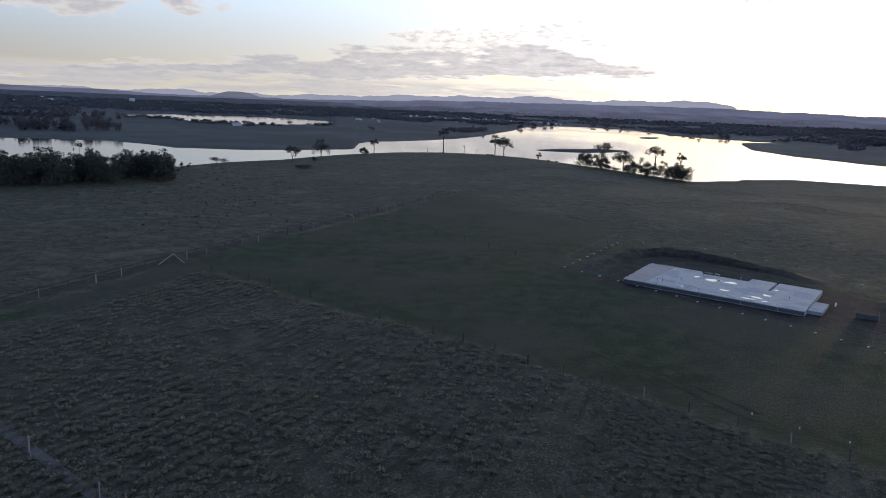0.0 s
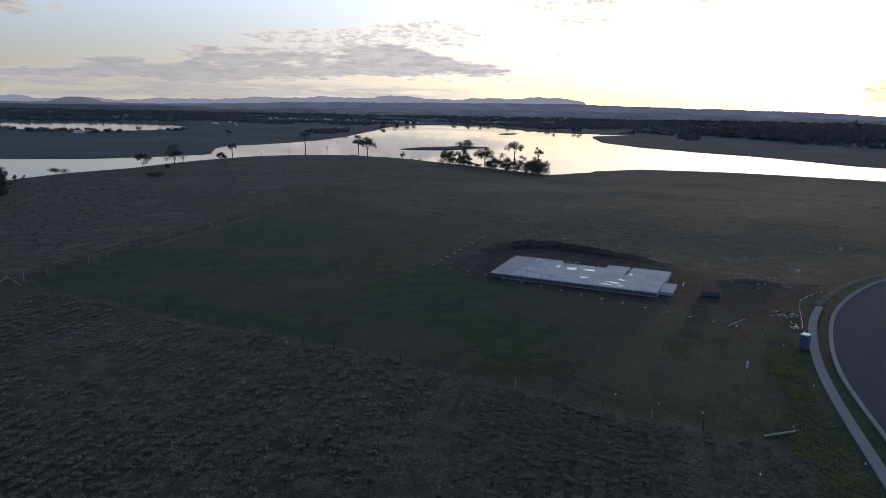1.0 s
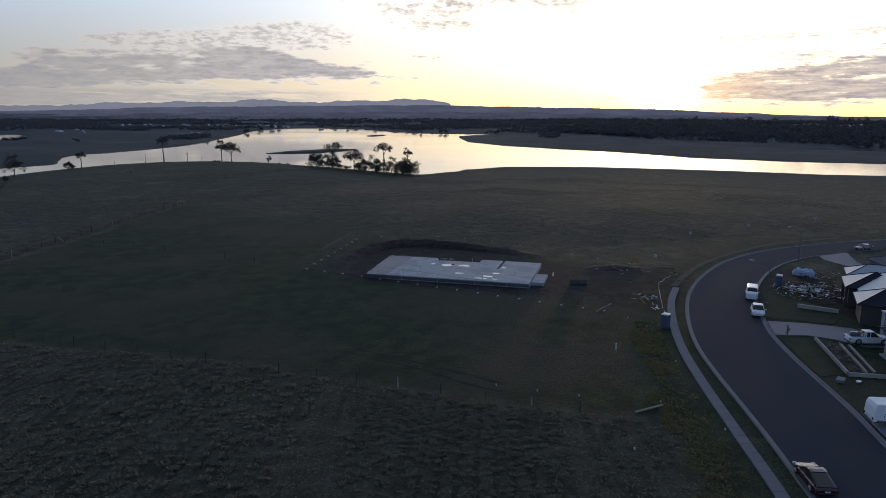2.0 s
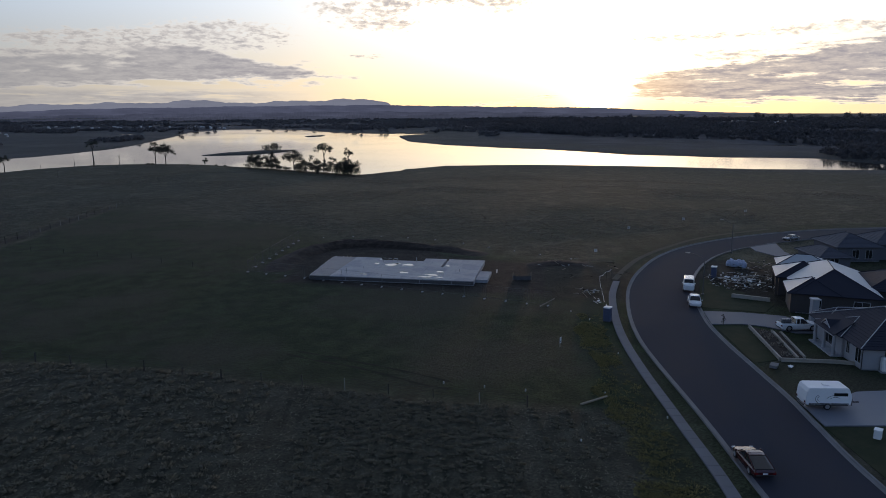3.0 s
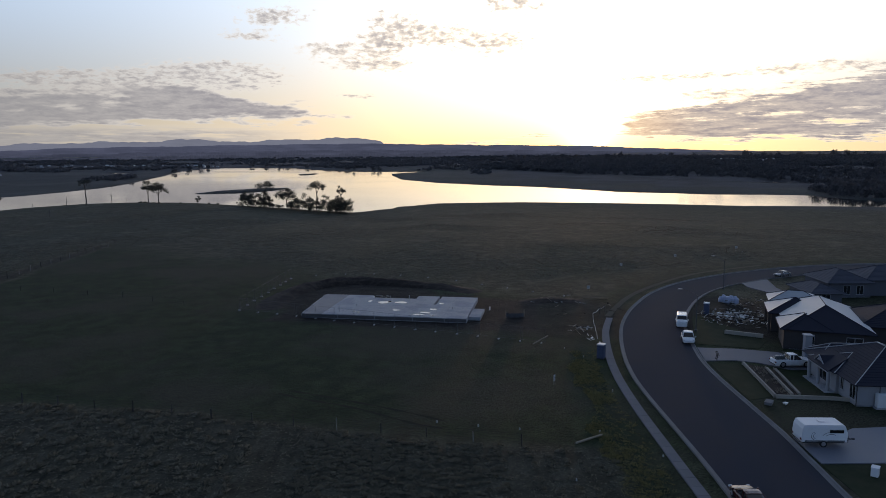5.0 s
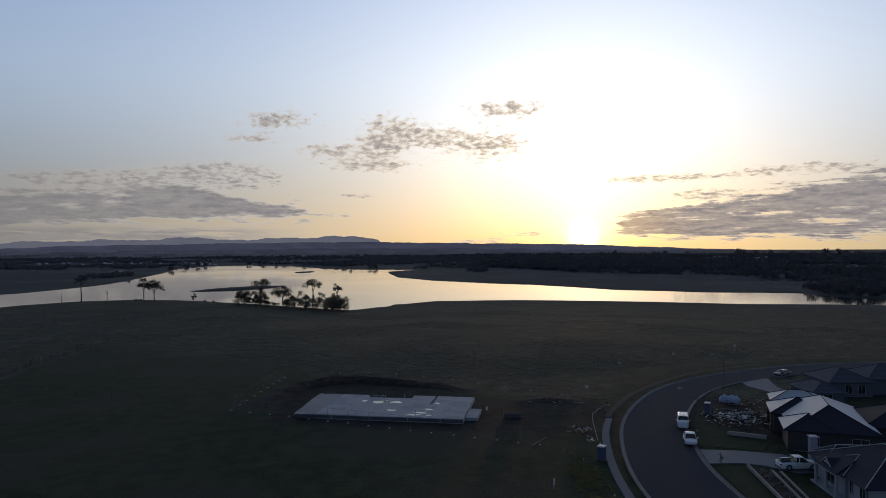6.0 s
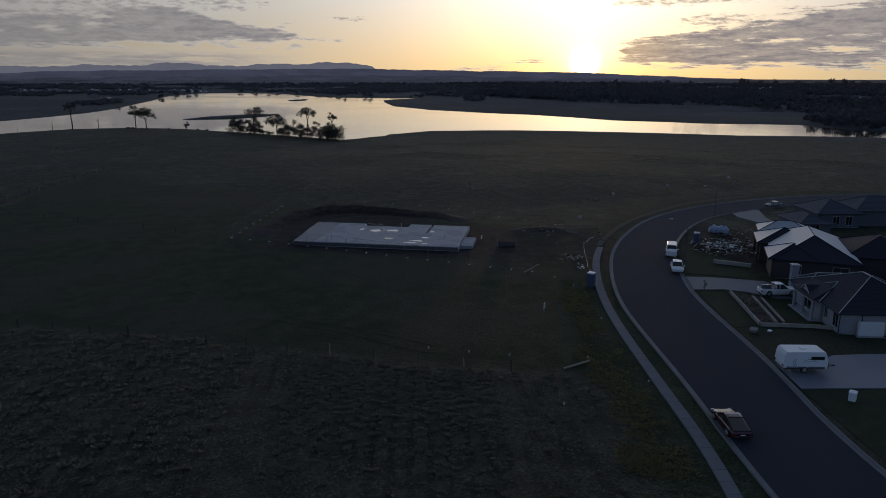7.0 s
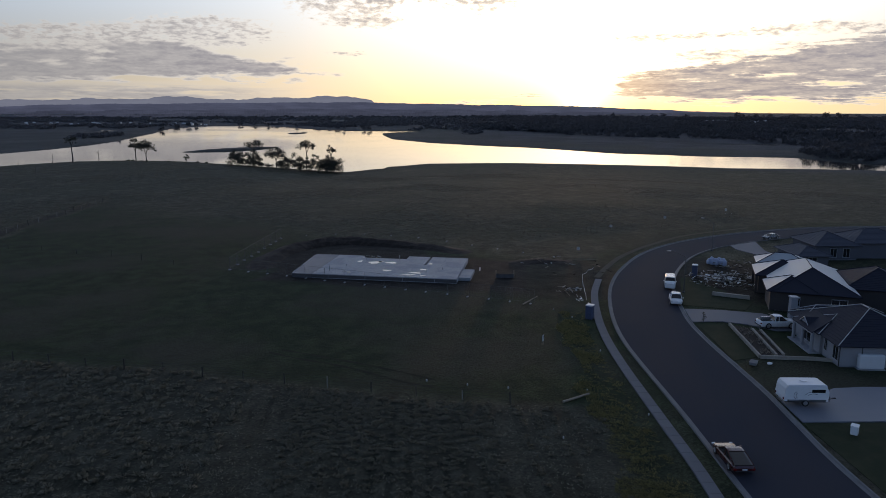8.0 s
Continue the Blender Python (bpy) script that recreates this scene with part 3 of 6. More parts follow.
def ridge(name, dist, knots, mat, label, rough, seed, trees=0.0):
    """A far range of hills with the given bearings and elevations of its crest."""
    k = np.array(sorted(knots), float)
    b = np.arange(-75, 60, 0.12)
    e = np.interp(b, k[:, 0], k[:, 1])
    rs = np.random.RandomState(seed)
    for f in (1.1, 2.7, 5.9, 11.0):
        e = e + rough / f ** 0.7 * np.sin(b * f + rs.uniform(0, 6) + 0.8 * np.sin(b * f * 0.37))
    e = e + trees * (rs.uniform(-1, 1, len(b)) + np.convolve(rs.uniform(-1, 1, len(b) + 6), np.ones(7) / 4, "valid"))
    rb = np.radians(b)
    vs, n = [], len(b)
    for d, lift in ((dist - 260, None), (dist - 120, 0.55), (dist, 1.0), (dist + 90, 0.4)):
        for a, t in zip(rb, e):
            top = 27 + dist * math.tan(radians(t))
            z = -30 if lift is None else -30 + (top + 30) * lift
            vs.append((-math.sin(a) * d, math.cos(a) * d, z))
    fs = [(r * n + i, r * n + i + 1, (r + 1) * n + i + 1, (r + 1) * n + i) for r in range(3) for i in range(n - 1)]
    return tagged(link_mesh(name, vs, fs, mat), label, "hills", kind="structure")


# glow colours hold the haze, paler on the farther ranges
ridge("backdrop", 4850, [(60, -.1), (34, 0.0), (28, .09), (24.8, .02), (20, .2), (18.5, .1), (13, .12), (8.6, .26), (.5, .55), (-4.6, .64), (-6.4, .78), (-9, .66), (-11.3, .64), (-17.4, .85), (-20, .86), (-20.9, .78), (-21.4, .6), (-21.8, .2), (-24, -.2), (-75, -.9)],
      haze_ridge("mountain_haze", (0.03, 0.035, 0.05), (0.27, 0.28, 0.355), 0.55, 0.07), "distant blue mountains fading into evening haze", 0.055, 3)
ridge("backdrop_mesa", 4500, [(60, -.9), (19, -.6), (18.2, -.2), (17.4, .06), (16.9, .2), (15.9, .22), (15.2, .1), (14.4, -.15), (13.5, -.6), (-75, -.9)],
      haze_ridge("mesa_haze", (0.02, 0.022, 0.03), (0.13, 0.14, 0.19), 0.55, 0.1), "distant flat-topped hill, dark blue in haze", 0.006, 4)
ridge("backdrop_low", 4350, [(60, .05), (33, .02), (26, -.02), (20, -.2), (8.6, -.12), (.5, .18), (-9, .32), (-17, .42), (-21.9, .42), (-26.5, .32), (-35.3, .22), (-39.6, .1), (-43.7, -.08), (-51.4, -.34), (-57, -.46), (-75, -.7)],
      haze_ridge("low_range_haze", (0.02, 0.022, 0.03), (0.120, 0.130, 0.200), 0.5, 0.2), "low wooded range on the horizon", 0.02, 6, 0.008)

# added bands whose glow paints haze over the far plain
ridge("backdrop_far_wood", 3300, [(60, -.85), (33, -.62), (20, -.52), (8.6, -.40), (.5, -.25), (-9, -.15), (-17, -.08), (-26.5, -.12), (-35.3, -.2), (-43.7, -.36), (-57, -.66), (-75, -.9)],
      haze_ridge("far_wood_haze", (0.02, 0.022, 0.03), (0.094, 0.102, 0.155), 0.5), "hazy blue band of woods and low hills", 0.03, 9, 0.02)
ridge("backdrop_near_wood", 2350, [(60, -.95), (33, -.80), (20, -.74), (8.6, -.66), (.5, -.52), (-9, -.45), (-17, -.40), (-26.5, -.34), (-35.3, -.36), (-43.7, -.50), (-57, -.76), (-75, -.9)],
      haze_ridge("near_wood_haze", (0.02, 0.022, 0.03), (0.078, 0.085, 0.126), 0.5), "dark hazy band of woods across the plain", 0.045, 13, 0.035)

# ---- road, kerbs and footpath ----
n_road = 150
left, right = even(KERB_L, n_road), even(KERB_R, n_road)
vs, fs = [], []
for k, f in enumerate((0.0, 0.25, 0.5, 0.75, 1.0)):
    row = left + (right - left) * f
    vs += [(*p, 0.035 + 0.05 * (1 - (2 * f - 1) ** 2)) for p in row]
fs = [(k * n_road + i, k * n_road + i + 1, (k + 1) * n_road + i + 1, (k + 1) * n_road + i) for k in range(4) for i in range(n_road - 1)]
tagged(link_mesh("road", vs, fs, ASPHALT), "dark asphalt street curving between concrete kerbs", "road", kind="structure")


def kerb(name, line, sign, label):
    """Gutter, face and top of a kerb along a line, with a raised back."""
    prof = [(-0.34, 0.062), (-0.04, 0.045), (0.0, 0.06), (0.05, 0.17), (0.15, 0.19), (0.17, 0.02)]
    rows = [offset_line(line, sign * d) for d, _ in prof]
    n = len(line)
    vs = [(*p, z) for row, (_, z) in zip(rows, prof) for p in row]
    fs = [(k * n + i, k * n + i + 1, (k + 1) * n + i + 1, (k + 1) * n + i) for k in range(len(prof) - 1) for i in range(n - 1)]
    return tagged(link_mesh(name, vs, fs, KERB_CONCRETE), label, "kerb", kind="structure")


kerb("kerb_west", KERB_L, 1, "pale concrete kerb and gutter beside the street")
kerb("kerb_east", KERB_R, -1, "pale concrete kerb and gutter beside the houses")

# footpath of separate slabs on the west side, ending by the building site
path_line = spline([(28, 17.2), (38.0, 33.4), (44.0, 45.2), (49.5, 56.2), (54.4, 65.1), (59.6, 73.1), (66.3, 82.0), (72.4, 88.6)], 0.5) * 0.9955
path_line = even(path_line, 57)
pavement = tagged(new("pavement"), "pale concrete footpath of jointed slabs", "footpath", kind="structure")
outer, inner = offset_line(path_line, 0.60), offset_line(path_line, -0.40)
for i in range(56):
    a, b, c, d = outer[i], outer[i + 1], inner[i + 1], inner[i]
    a, b, c, d = a + (b - a) * .012, b + (a - b) * .012, c + (d - c) * .012, d + (c - d) * .012
    vs = [(*p, z) for z in (0.0, 0.12) for p in (a, b, c, d)]
    link_mesh("slab", vs, [(4, 7, 6, 5), (0, 4, 5, 1), (1, 5, 6, 2), (2, 6, 7, 3), (3, 7, 4, 0)], PATH_CONCRETE, pavement)

worn = spline([(72.6, 89.4), (79.4, 95.0), (87.6, 100.8), (99.0, 106.5), (115, 111.8), (135, 113)], 1.0)
WORN_EARTH = material("worn_earth", (0.085, 0.078, 0.062), 0.95, vary=0.35, scale=0.7, fine=7.0, bump=0.3, spec=0.1)
tagged(link_mesh("worn_track", *strip(offset_line(worn, 0.55), offset_line(worn, -0.45), 0.03, 0.03), WORN_EARTH), "pale worn earth track running on from the footpath", "track", kind="structure")

# ---- the building site: slab, bank and fencing ----
EARTH = material("turned_earth", (0.028, 0.023, 0.020), 0.95, vary=0.35, scale=0.8, fine=6.0, bump=0.6, second=(0.050, 0.040, 0.033), spec=0.15)
FORMWORK = material("formwork_timber", (0.075, 0.072, 0.075), 0.8, vary=0.3, scale=2.0, fine=20.0)
GALV = material("galvanised_steel", (0.13, 0.135, 0.14), 0.6, 0.5, vary=0.1, scale=4.0, bump=0.03)
BLOCK = material("white_block", (0.34, 0.34, 0.35), 0.7, vary=0.12, scale=4.0)
STEEL_DARK = plain("dark_steel", (0.05, 0.05, 0.055), 0.5, 0.6)
SLAB_CONCRETE = material("rain_streaked_slab", (0.34, 0.345, 0.36), 0.7, vary=0.55, scale=0.35, fine=3.0, second=(0.22, 0.23, 0.255), bump=0.1, spec=0.35)
SMOOTH_CONCRETE = material("trowelled_concrete", (0.088, 0.094, 0.122), 0.55, vary=0.15, scale=0.4, fine=8.0, bump=0.05, spec=0.4)
PUDDLE = water_material()
PUDDLE.name = "puddle_water"


def poly_prism(points, z0, z1, bevel=0.03):
    bm = bmesh.new()
    base = [bm.verts.new((x, y, z0)) for x, y in points]
    f = bm.faces.new(base)
    top = bmesh.ops.extrude_face_region(bm, geom=[f])["geom"]
    bmesh.ops.translate(bm, vec=(0, 0, z1 - z0), verts=[g for g in top if isinstance(g, bmesh.types.BMVert)])
    if bevel:
        es = [e for e in bm.edges if all(abs(v.co.z - z1) < 1e-4 for v in e.verts)]
        bmesh.ops.bevel(bm, geom=es, offset=bevel, segments=1, affect="EDGES")
    return bm


SLAB_TURN = math.degrees(math.atan2(-0.585, 0.811))
slab = thing("house_slab", 29.2, 111.2, 0, SLAB_TURN, "freshly poured pale concrete house slab with puddles, edged by timber forms", "concrete slab")
part("main_slab", poly_prism([(3.32, 0), (26.4, 0), (26.4, 2), (26.35, 2), (26.3, 8), (26.3, 15.7), (20.0, 15.7), (20.0, 9.2), (19.6, 9.2), (19.6, 15.7), (15.8, 15.7), (15.8, 13.3), (7.9, 13.3), (7.9, 15), (3.32, 15)], 0.0, 0.72), SLAB_CONCRETE, slab)
part("garage_slab", poly_prism([(0, 0), (3.3, 0), (3.3, 15.2), (-1.1, 15.2)], 0.0, 0.66), SMOOTH_CONCRETE, slab, "smooth grey garage slab")
part("porch_slab", poly_prism([(26.42, 2), (28.3, 2), (28.3, 8), (26.32, 8)], 0.0, 0.52), CONCRETE, slab, "lower porch slab")
for x0, x1 in ((0, 5.9), (6.0, 11.9), (12.0, 17.9), (18.0, 22.9), (23.0, 26.4)):
    part("form_board", boxed(x0, -0.05, 0.12, x1, -0.004, 0.60, bevel=0.006), FORMWORK, slab)
for k in range(22):
    x = 0.6 + k * 1.21
    part("form_stake", boxed(x, -0.11, -0.1, x + 0.06, -0.055, 0.56 + 0.12 * random.random()), FORMWORK, slab)
for k, (u, v, h) in enumerate(((5.5, 2.2, .9), (9.2, 11.2, .5), (11.5, 12.2, .6), (14.8, 12.4, .8), (21.0, 4.0, .5), (23.3, 6.0, .45), (18.5, 3.2, .5), (7.2, 6.1, .4))):
    part("pipe_riser", tubed((u, v, 0.7), (u, v, 0.72 + h), 0.05), BLOCK, slab, "white plastic pipe standing out of the slab")


def puddle(u, v, rx, ry, seed):
    rs = random.Random(seed)
    n = 26
    ph = [rs.uniform(0, 6.28) for _ in range(3)]
    c, s = 0.811, -0.585
    bm = bmesh.new()
    vs = []
    for i in range(n):
        a = 2 * math.pi * i / n
        r = 1 + 0.22 * math.sin(2 * a + ph[0]) + 0.16 * math.sin(3 * a + ph[1]) + 0.1 * math.sin(5 * a + ph[2])
        vs.append(bm.verts.new((rx * r * math.cos(a), ry * r * math.sin(a), 0.004)))
    top = bm.faces.new(vs)
    out = bmesh.ops.extrude_face_region(bm, geom=[top])["geom"]
    bmesh.ops.translate(bm, vec=(0, 0, 0.004), verts=[g for g in out if isinstance(g, bmesh.types.BMVert)])
    ob = part("puddle", bm, PUDDLE)
    ob.matrix_world = pose(29.2 + u * c - v * s, 111.2 + u * s + v * c, 0.72, 0, 0, SLAB_TURN)
    return tagged(ob, "shallow rain puddle lying on the concrete slab", "puddle", "puddles on the slab")


for k, (u, v, rx, ry) in enumerate(((8.4, 10.2, .45, .5), (11.1, 9.7, .85, 1.15), (11.9, 10.6, .4, .5), (13.9, 10.0, .80, .85), (14.4, 4.2, .60, .50), (19.2, 3.2, 1.15, .42), (18.5, 1.7, 1.25, .32), (20.2, 5.6, .55, .5), (20.8, 1.6, .40, .35), (20.7, 10.2, .42, .35), (8.7, 1.9, .3, .28), (7.9, 2.4, .25, .2))):
    puddle(u, v, rx, ry, k)
for u, v, turn, l in ((10.2, 14.3, 20, 2.2), (11.6, 14.6, 14, 1.9), (14.6, 14.1, 60, 1.2), (28.9, 10.5, 95, 2.6)):
    e = thing("loose_board", 29.2 + u * .811 + v * .585, 111.2 - u * .585 + v * .811, .03, SLAB_TURN + turn, "pale loose board lying on bare earth beside the slab", "board", "loose boards by the slab")
    part("board", boxed(-l / 2, -.11, 0, l / 2, .11, .06, bevel=.008), BLOCK, e)


def membrane(points, seed):
    """Crumpled plastic sheet that sticks out from under the edge of the slab."""
    rs = random.Random(seed)
    bm = bmesh.new()
    prev = None
    for (ax, ay), (bx, by) in zip(points, points[1:]):
        d = math.hypot(bx - ax, by - ay)
        nx, ny = -(by - ay) / d, (bx - ax) / d
        for i in range(int(d / .22) + 1):
            f = i * .22 / d
            px, py = ax + (bx - ax) * f, ay + (by - ay) * f
            w, h = rs.uniform(.05, .42) * (.3 if rs.random() < .3 else 1), rs.uniform(.25, .70)
            row = [bm.verts.new((px + nx * .012, py + ny * .012, .64)), bm.verts.new((px + nx * w * .5, py + ny * w * .5, h)), bm.verts.new((px + nx * w, py + ny * w, rs.uniform(.02, .5)))]
            if prev:
                for k in range(2):
                    bm.faces.new((prev[k], row[k], row[k + 1], prev[k + 1]))
            prev = row
    return bm


MEMBRANE = plain("plastic_membrane", (0.46, 0.47, 0.50), 0.35)
part("membrane", membrane([(0, 0), (-1.1, 15.2), (3.3, 15.2)], 4), MEMBRANE, slab, "crumpled pale plastic membrane along the slab's edge")
part("membrane", membrane([(3.35, 15), (7.9, 15), (7.9, 13.3), (15.8, 13.3)], 5), MEMBRANE, slab, "crumpled pale plastic membrane along the slab's edge")
for x0, y0, x1, y1 in ((3.4, 7.0, 26.2, 7.02), (9.5, .1, 9.52, 13.2), (17.5, .1, 17.52, 15.6), (22.6, .1, 22.62, 15.6)):
    part("control_joint", boxed(x0, y0, .700, x1, y1, .7225), SMOOTH_CONCRETE, slab, "shallow control joint")


def bank(name, line, width, high, label):
    """A heap of earth along a line."""
    pts = even(spline(line, 1.0), 60)
    rows = []
    prof = [(-0.5, 0), (-0.34, 0.55), (-0.12, 0.95), (0.05, 1.0), (0.25, 0.7), (0.5, 0)]
    rs = np.random.RandomState(11)
    fade = np.sin(np.linspace(0.0, math.pi, 60)) ** 0.9
    vs = []
    for d, h in prof:
        row = offset_line(pts, d * width)
        j = np.convolve(rs.uniform(-0.22, 0.22, 62), np.ones(3) / 3, 'valid')
        vs += [(p[0] + j[i] * 1.5, p[1] + j[::-1][i] * 1.5, -0.05 + (h * high * fade[i] * (1 + j[i]))) for i, p in enumerate(row)]
    fs = [(k * 60 + i, k * 60 + i + 1, (k + 1) * 60 + i + 1, (k + 1) * 60 + i) for k in range(len(prof) - 1) for i in range(59)]
    return tagged(link_mesh(name, vs, fs, EARTH), label, "earth bank")


bank("earth_bank", [(25.0, 118.5), (29.5, 127), (36, 134), (44.5, 136.5), (53, 131), (60, 123), (64, 115)], 5.6, 1.25, "long dark bank of dug earth behind the slab")
bank("spoil_mound", [(66, 103), (69, 104.5), (73, 103), (76, 100)], 5.0, 0.45, "low dark mound of spoil beside the building site")


def fence_panel(length):
    e = thing("temporary_fence_panel", 0, 0, 0, 0, "galvanised wire temporary fence panel standing on the grass", "fence panel", "temporary site fence")
    for x in (0.05, length - 0.05):
        part("post", tubed((x, 0, 0.05), (x, 0, 2.0), 0.014, sides=6), GALV, e)
    for z in (0.22, 1.98):
        part("rail", tubed((0.05, 0, z), (length - 0.05, 0, z), 0.014, sides=6), GALV, e)
    bm = bmesh.new()
    for k in range(1, 14):
        x = 0.05 + k * (length - 0.1) / 14
        tube(bm, (x, 0, 0.22), (x, 0, 1.98), 0.0025, sides=3)
    for k in range(1, 6):
        z = 0.22 + k * 1.76 / 6
        tube(bm, (0.05, 0, z), (length - 0.05, 0, z), 0.0025, sides=3)
    part("wire_mesh", bm, GALV, e)
    return e


def fence_block():
    e = boxed(-0.24, -0.10, 0, 0.24, 0.10, 0.13, bevel=0.025)
    return tagged(part("fence_block", e, BLOCK), "white concrete fence foot standing on the grass", "fence foot", "temporary fence feet")


panel_made = block_made = None
RUN_FRONT = [(21.3, 120.8), (23.7, 117.8), (26.2, 115.1), (28.6, 112.2), (30.9, 109.3), (33.1, 106.6), (35.4, 103.9), (37.6, 101.1), (39.8, 98.4), (42.0, 95.7), (44.1, 93.2), (46.3, 90.6), (48.3, 88.1), (50.3, 85.6), (52.3, 83.2), (54.3, 81.0)]
RUN_SIDE = [(21.3, 120.8), (23.3, 124.2), (25.1, 127.2), (27.0, 130.3), (28.9, 133.5), (30.8, 136.7), (32.7, 139.8), (34.5, 142.8), (36.3, 145.7)]
RUN_BACK = [(36.3, 145.7), (42, 147), (48, 145.5), (53.5, 143), (58, 139), (62, 134), (65.5, 128), (68, 122), (70.5, 116.5), (73, 111.5)]
for run, panels in ((RUN_FRONT, True), (RUN_SIDE, True), (RUN_BACK, False)):
    for i, (x, y) in enumerate(run):
        turn = math.degrees(math.atan2(run[min(i + 1, len(run) - 1)][1] - run[min(i, len(run) - 2)][1], run[min(i + 1, len(run) - 1)][0] - run[min(i, len(run) - 2)][0]))
        m = pose(x, y, 0, 0, 0, turn + 90 + random.uniform(-12, 12))
        if block_made is None:
            block_made = fence_block()
            block_made.matrix_world = m
        else:
            copy_thing(block_made, m)
        if panels and i + 1 < len(run):
            m = pose(x, y, 0.1, random.uniform(-2, 2), 0, turn)
            if panel_made is None:
                panel_made = fence_panel(3.55)
                panel_made.matrix_world = m
            else:
                copy_thing(panel_made, m)

# loose things on the site
TIMBER = material("grey_timber", (0.26, 0.22, 0.17), 0.85, vary=0.3, scale=1.5, fine=18.0)
WHITE_PLASTIC = plain("white_plastic", (0.70, 0.71, 0.72), 0.45)
RUST = material("rusty_steel", (0.028, 0.022, 0.020), 0.8, 0.2, vary=0.4, scale=3.0)
for k, (a, b, r) in enumerate((((52.9, 80.9, .12), (56.3, 82.3, .55), .09), ((38.1, 51.5, .10), (41.4, 51.9, .14), .11), ((77.4, 102, .1), (81, 99.8, .2), .08), ((70, 106, .1), (73.5, 104.9, .2), .07))):
    tagged(part("timber_pole", tubed(a, b, r, r * 0.8, 7), TIMBER), "weathered grey timber pole lying on the grass", "timber pole", "timber poles on the ground")
screen = thing("silt_screen", 59.2, 95.6, 0, -25, "black cloth silt screen hung between two pale stakes on bare earth", "silt screen")
for x in (-1.45, 1.4):
    part("stake", boxed(x, -.04, -.1, x + .08, .04, 1.3), TIMBER, screen)
bm = bmesh.new()
rows = [[bm.verts.new((-1.4 + .2 * i, .06 * math.sin(i * 1.3) * (1 - z), z - .06 * math.sin(i * math.pi / 14))) for i in range(15)] for z in (.02, .25, .5, .7)]
for r0, r1 in zip(rows, rows[1:]):
    for i in range(14):
        bm.faces.new((r0[i], r0[i + 1], r1[i + 1], r1[i]))
part("cloth", bm, FORMWORK, screen, "sagging black cloth")


def scrap_heap(name, cx, cy, spread, count, seed, label, mats, size=1.0):
    """A scatter of boards, sheets and blocks; every piece is a part."""
    rs = random.Random(seed)
    e = thing(name, cx, cy, 0, 0, label, "rubble")
    for k in range(count):
        a, d = rs.uniform(0, 6.28), spread * math.sqrt(rs.random())
        kind = rs.random()
        if kind < 0.6:
            l, w, h = rs.uniform(0.8, 2.6), rs.uniform(0.06, 0.16), rs.uniform(0.04, 0.10)
        elif kind < 0.82:
            l, w, h = rs.uniform(0.4, 1.0), rs.uniform(0.25, 0.6), rs.uniform(0.02, 0.12)
        else:
            l, w, h = rs.uniform(0.2, 0.5), rs.uniform(0.2, 0.4), rs.uniform(0.15, 0.35)
        l, w, h = l * size, w * size, h * size
        bm = boxed(-l / 2, -w / 2, -h / 2, l / 2, w / 2, h / 2, bevel=min(h, w) * 0.12)
        ob = part("board" if kind < 0.6 else "sheet" if kind < 0.82 else "block", bm, rs.choice(mats), e)
        ob.matrix_basis = pose(d * math.cos(a), d * math.sin(a), h / 2 + 0.12 + rs.random() ** 2 * 0.5, rs.uniform(-14, 14), rs.uniform(-14, 14), rs.uniform(0, 180))
    return e


PALE_BOARD = material("pale_board", (0.36, 0.36, 0.355), 0.7, vary=0.2, scale=2.0)
BLUE_WRAP = material("blue_plastic_wrap", (0.34, 0.38, 0.50), 0.4, vary=0.2, scale=2.5, bump=0.5, fine=6.0)
scrap_heap("builders_rubble", 63.0, 84.0, 1.8, 26, 3, "small heap of broken boards and white rubbish beside the footpath", [PALE_BOARD, TIMBER, STEEL_DARK, EARTH], 0.7)
scrap_heap("rubbish_pile", 61.6, 79.2, 0.8, 9, 5, "white plastic rubbish lying beside the portable toilet", [WHITE_PLASTIC, PALE_BOARD], 0.45)
scrap_heap("building_rubble", 89.5, 78.6, 6.0, 230, 8, "wide scatter of boards, bricks and waste in front of the unfinished house", [PALE_BOARD, WHITE_PLASTIC, TIMBER, STEEL_DARK, RUST, EARTH, EARTH], 0.62)
scrap_heap("waste_heap", 89.2, 80.4, 2.7, 70, 21, "tangled heap of pale boards and plastic beside the unfinished house", [PALE_BOARD, PALE_BOARD, WHITE_PLASTIC, TIMBER, STEEL_DARK], 0.85)
scrap_heap("timber_pile", 99.5, 85.0, 4.6, 80, 9, "scatter of pale offcuts and boards on bare earth", [PALE_BOARD, TIMBER, STEEL_DARK, EARTH], 0.7)
scrap_heap("site_litter", 72.5, 97.5, 8.0, 26, 12, "thin litter of offcuts across bare ground beside the slab", [PALE_BOARD, TIMBER, EARTH], 0.7)

scrap_heap("pipe_offcuts", 45.6, 117.1, 2.0, 14, 15, "loose white pipes and offcuts beside the slab's inner corner", [WHITE_PLASTIC, PALE_BOARD, TIMBER], 0.7)
scrap_heap("edge_offcuts", 39.2, 123.2, 1.7, 12, 16, "pale offcuts along the far edge of the slab", [PALE_BOARD, TIMBER], 0.6)

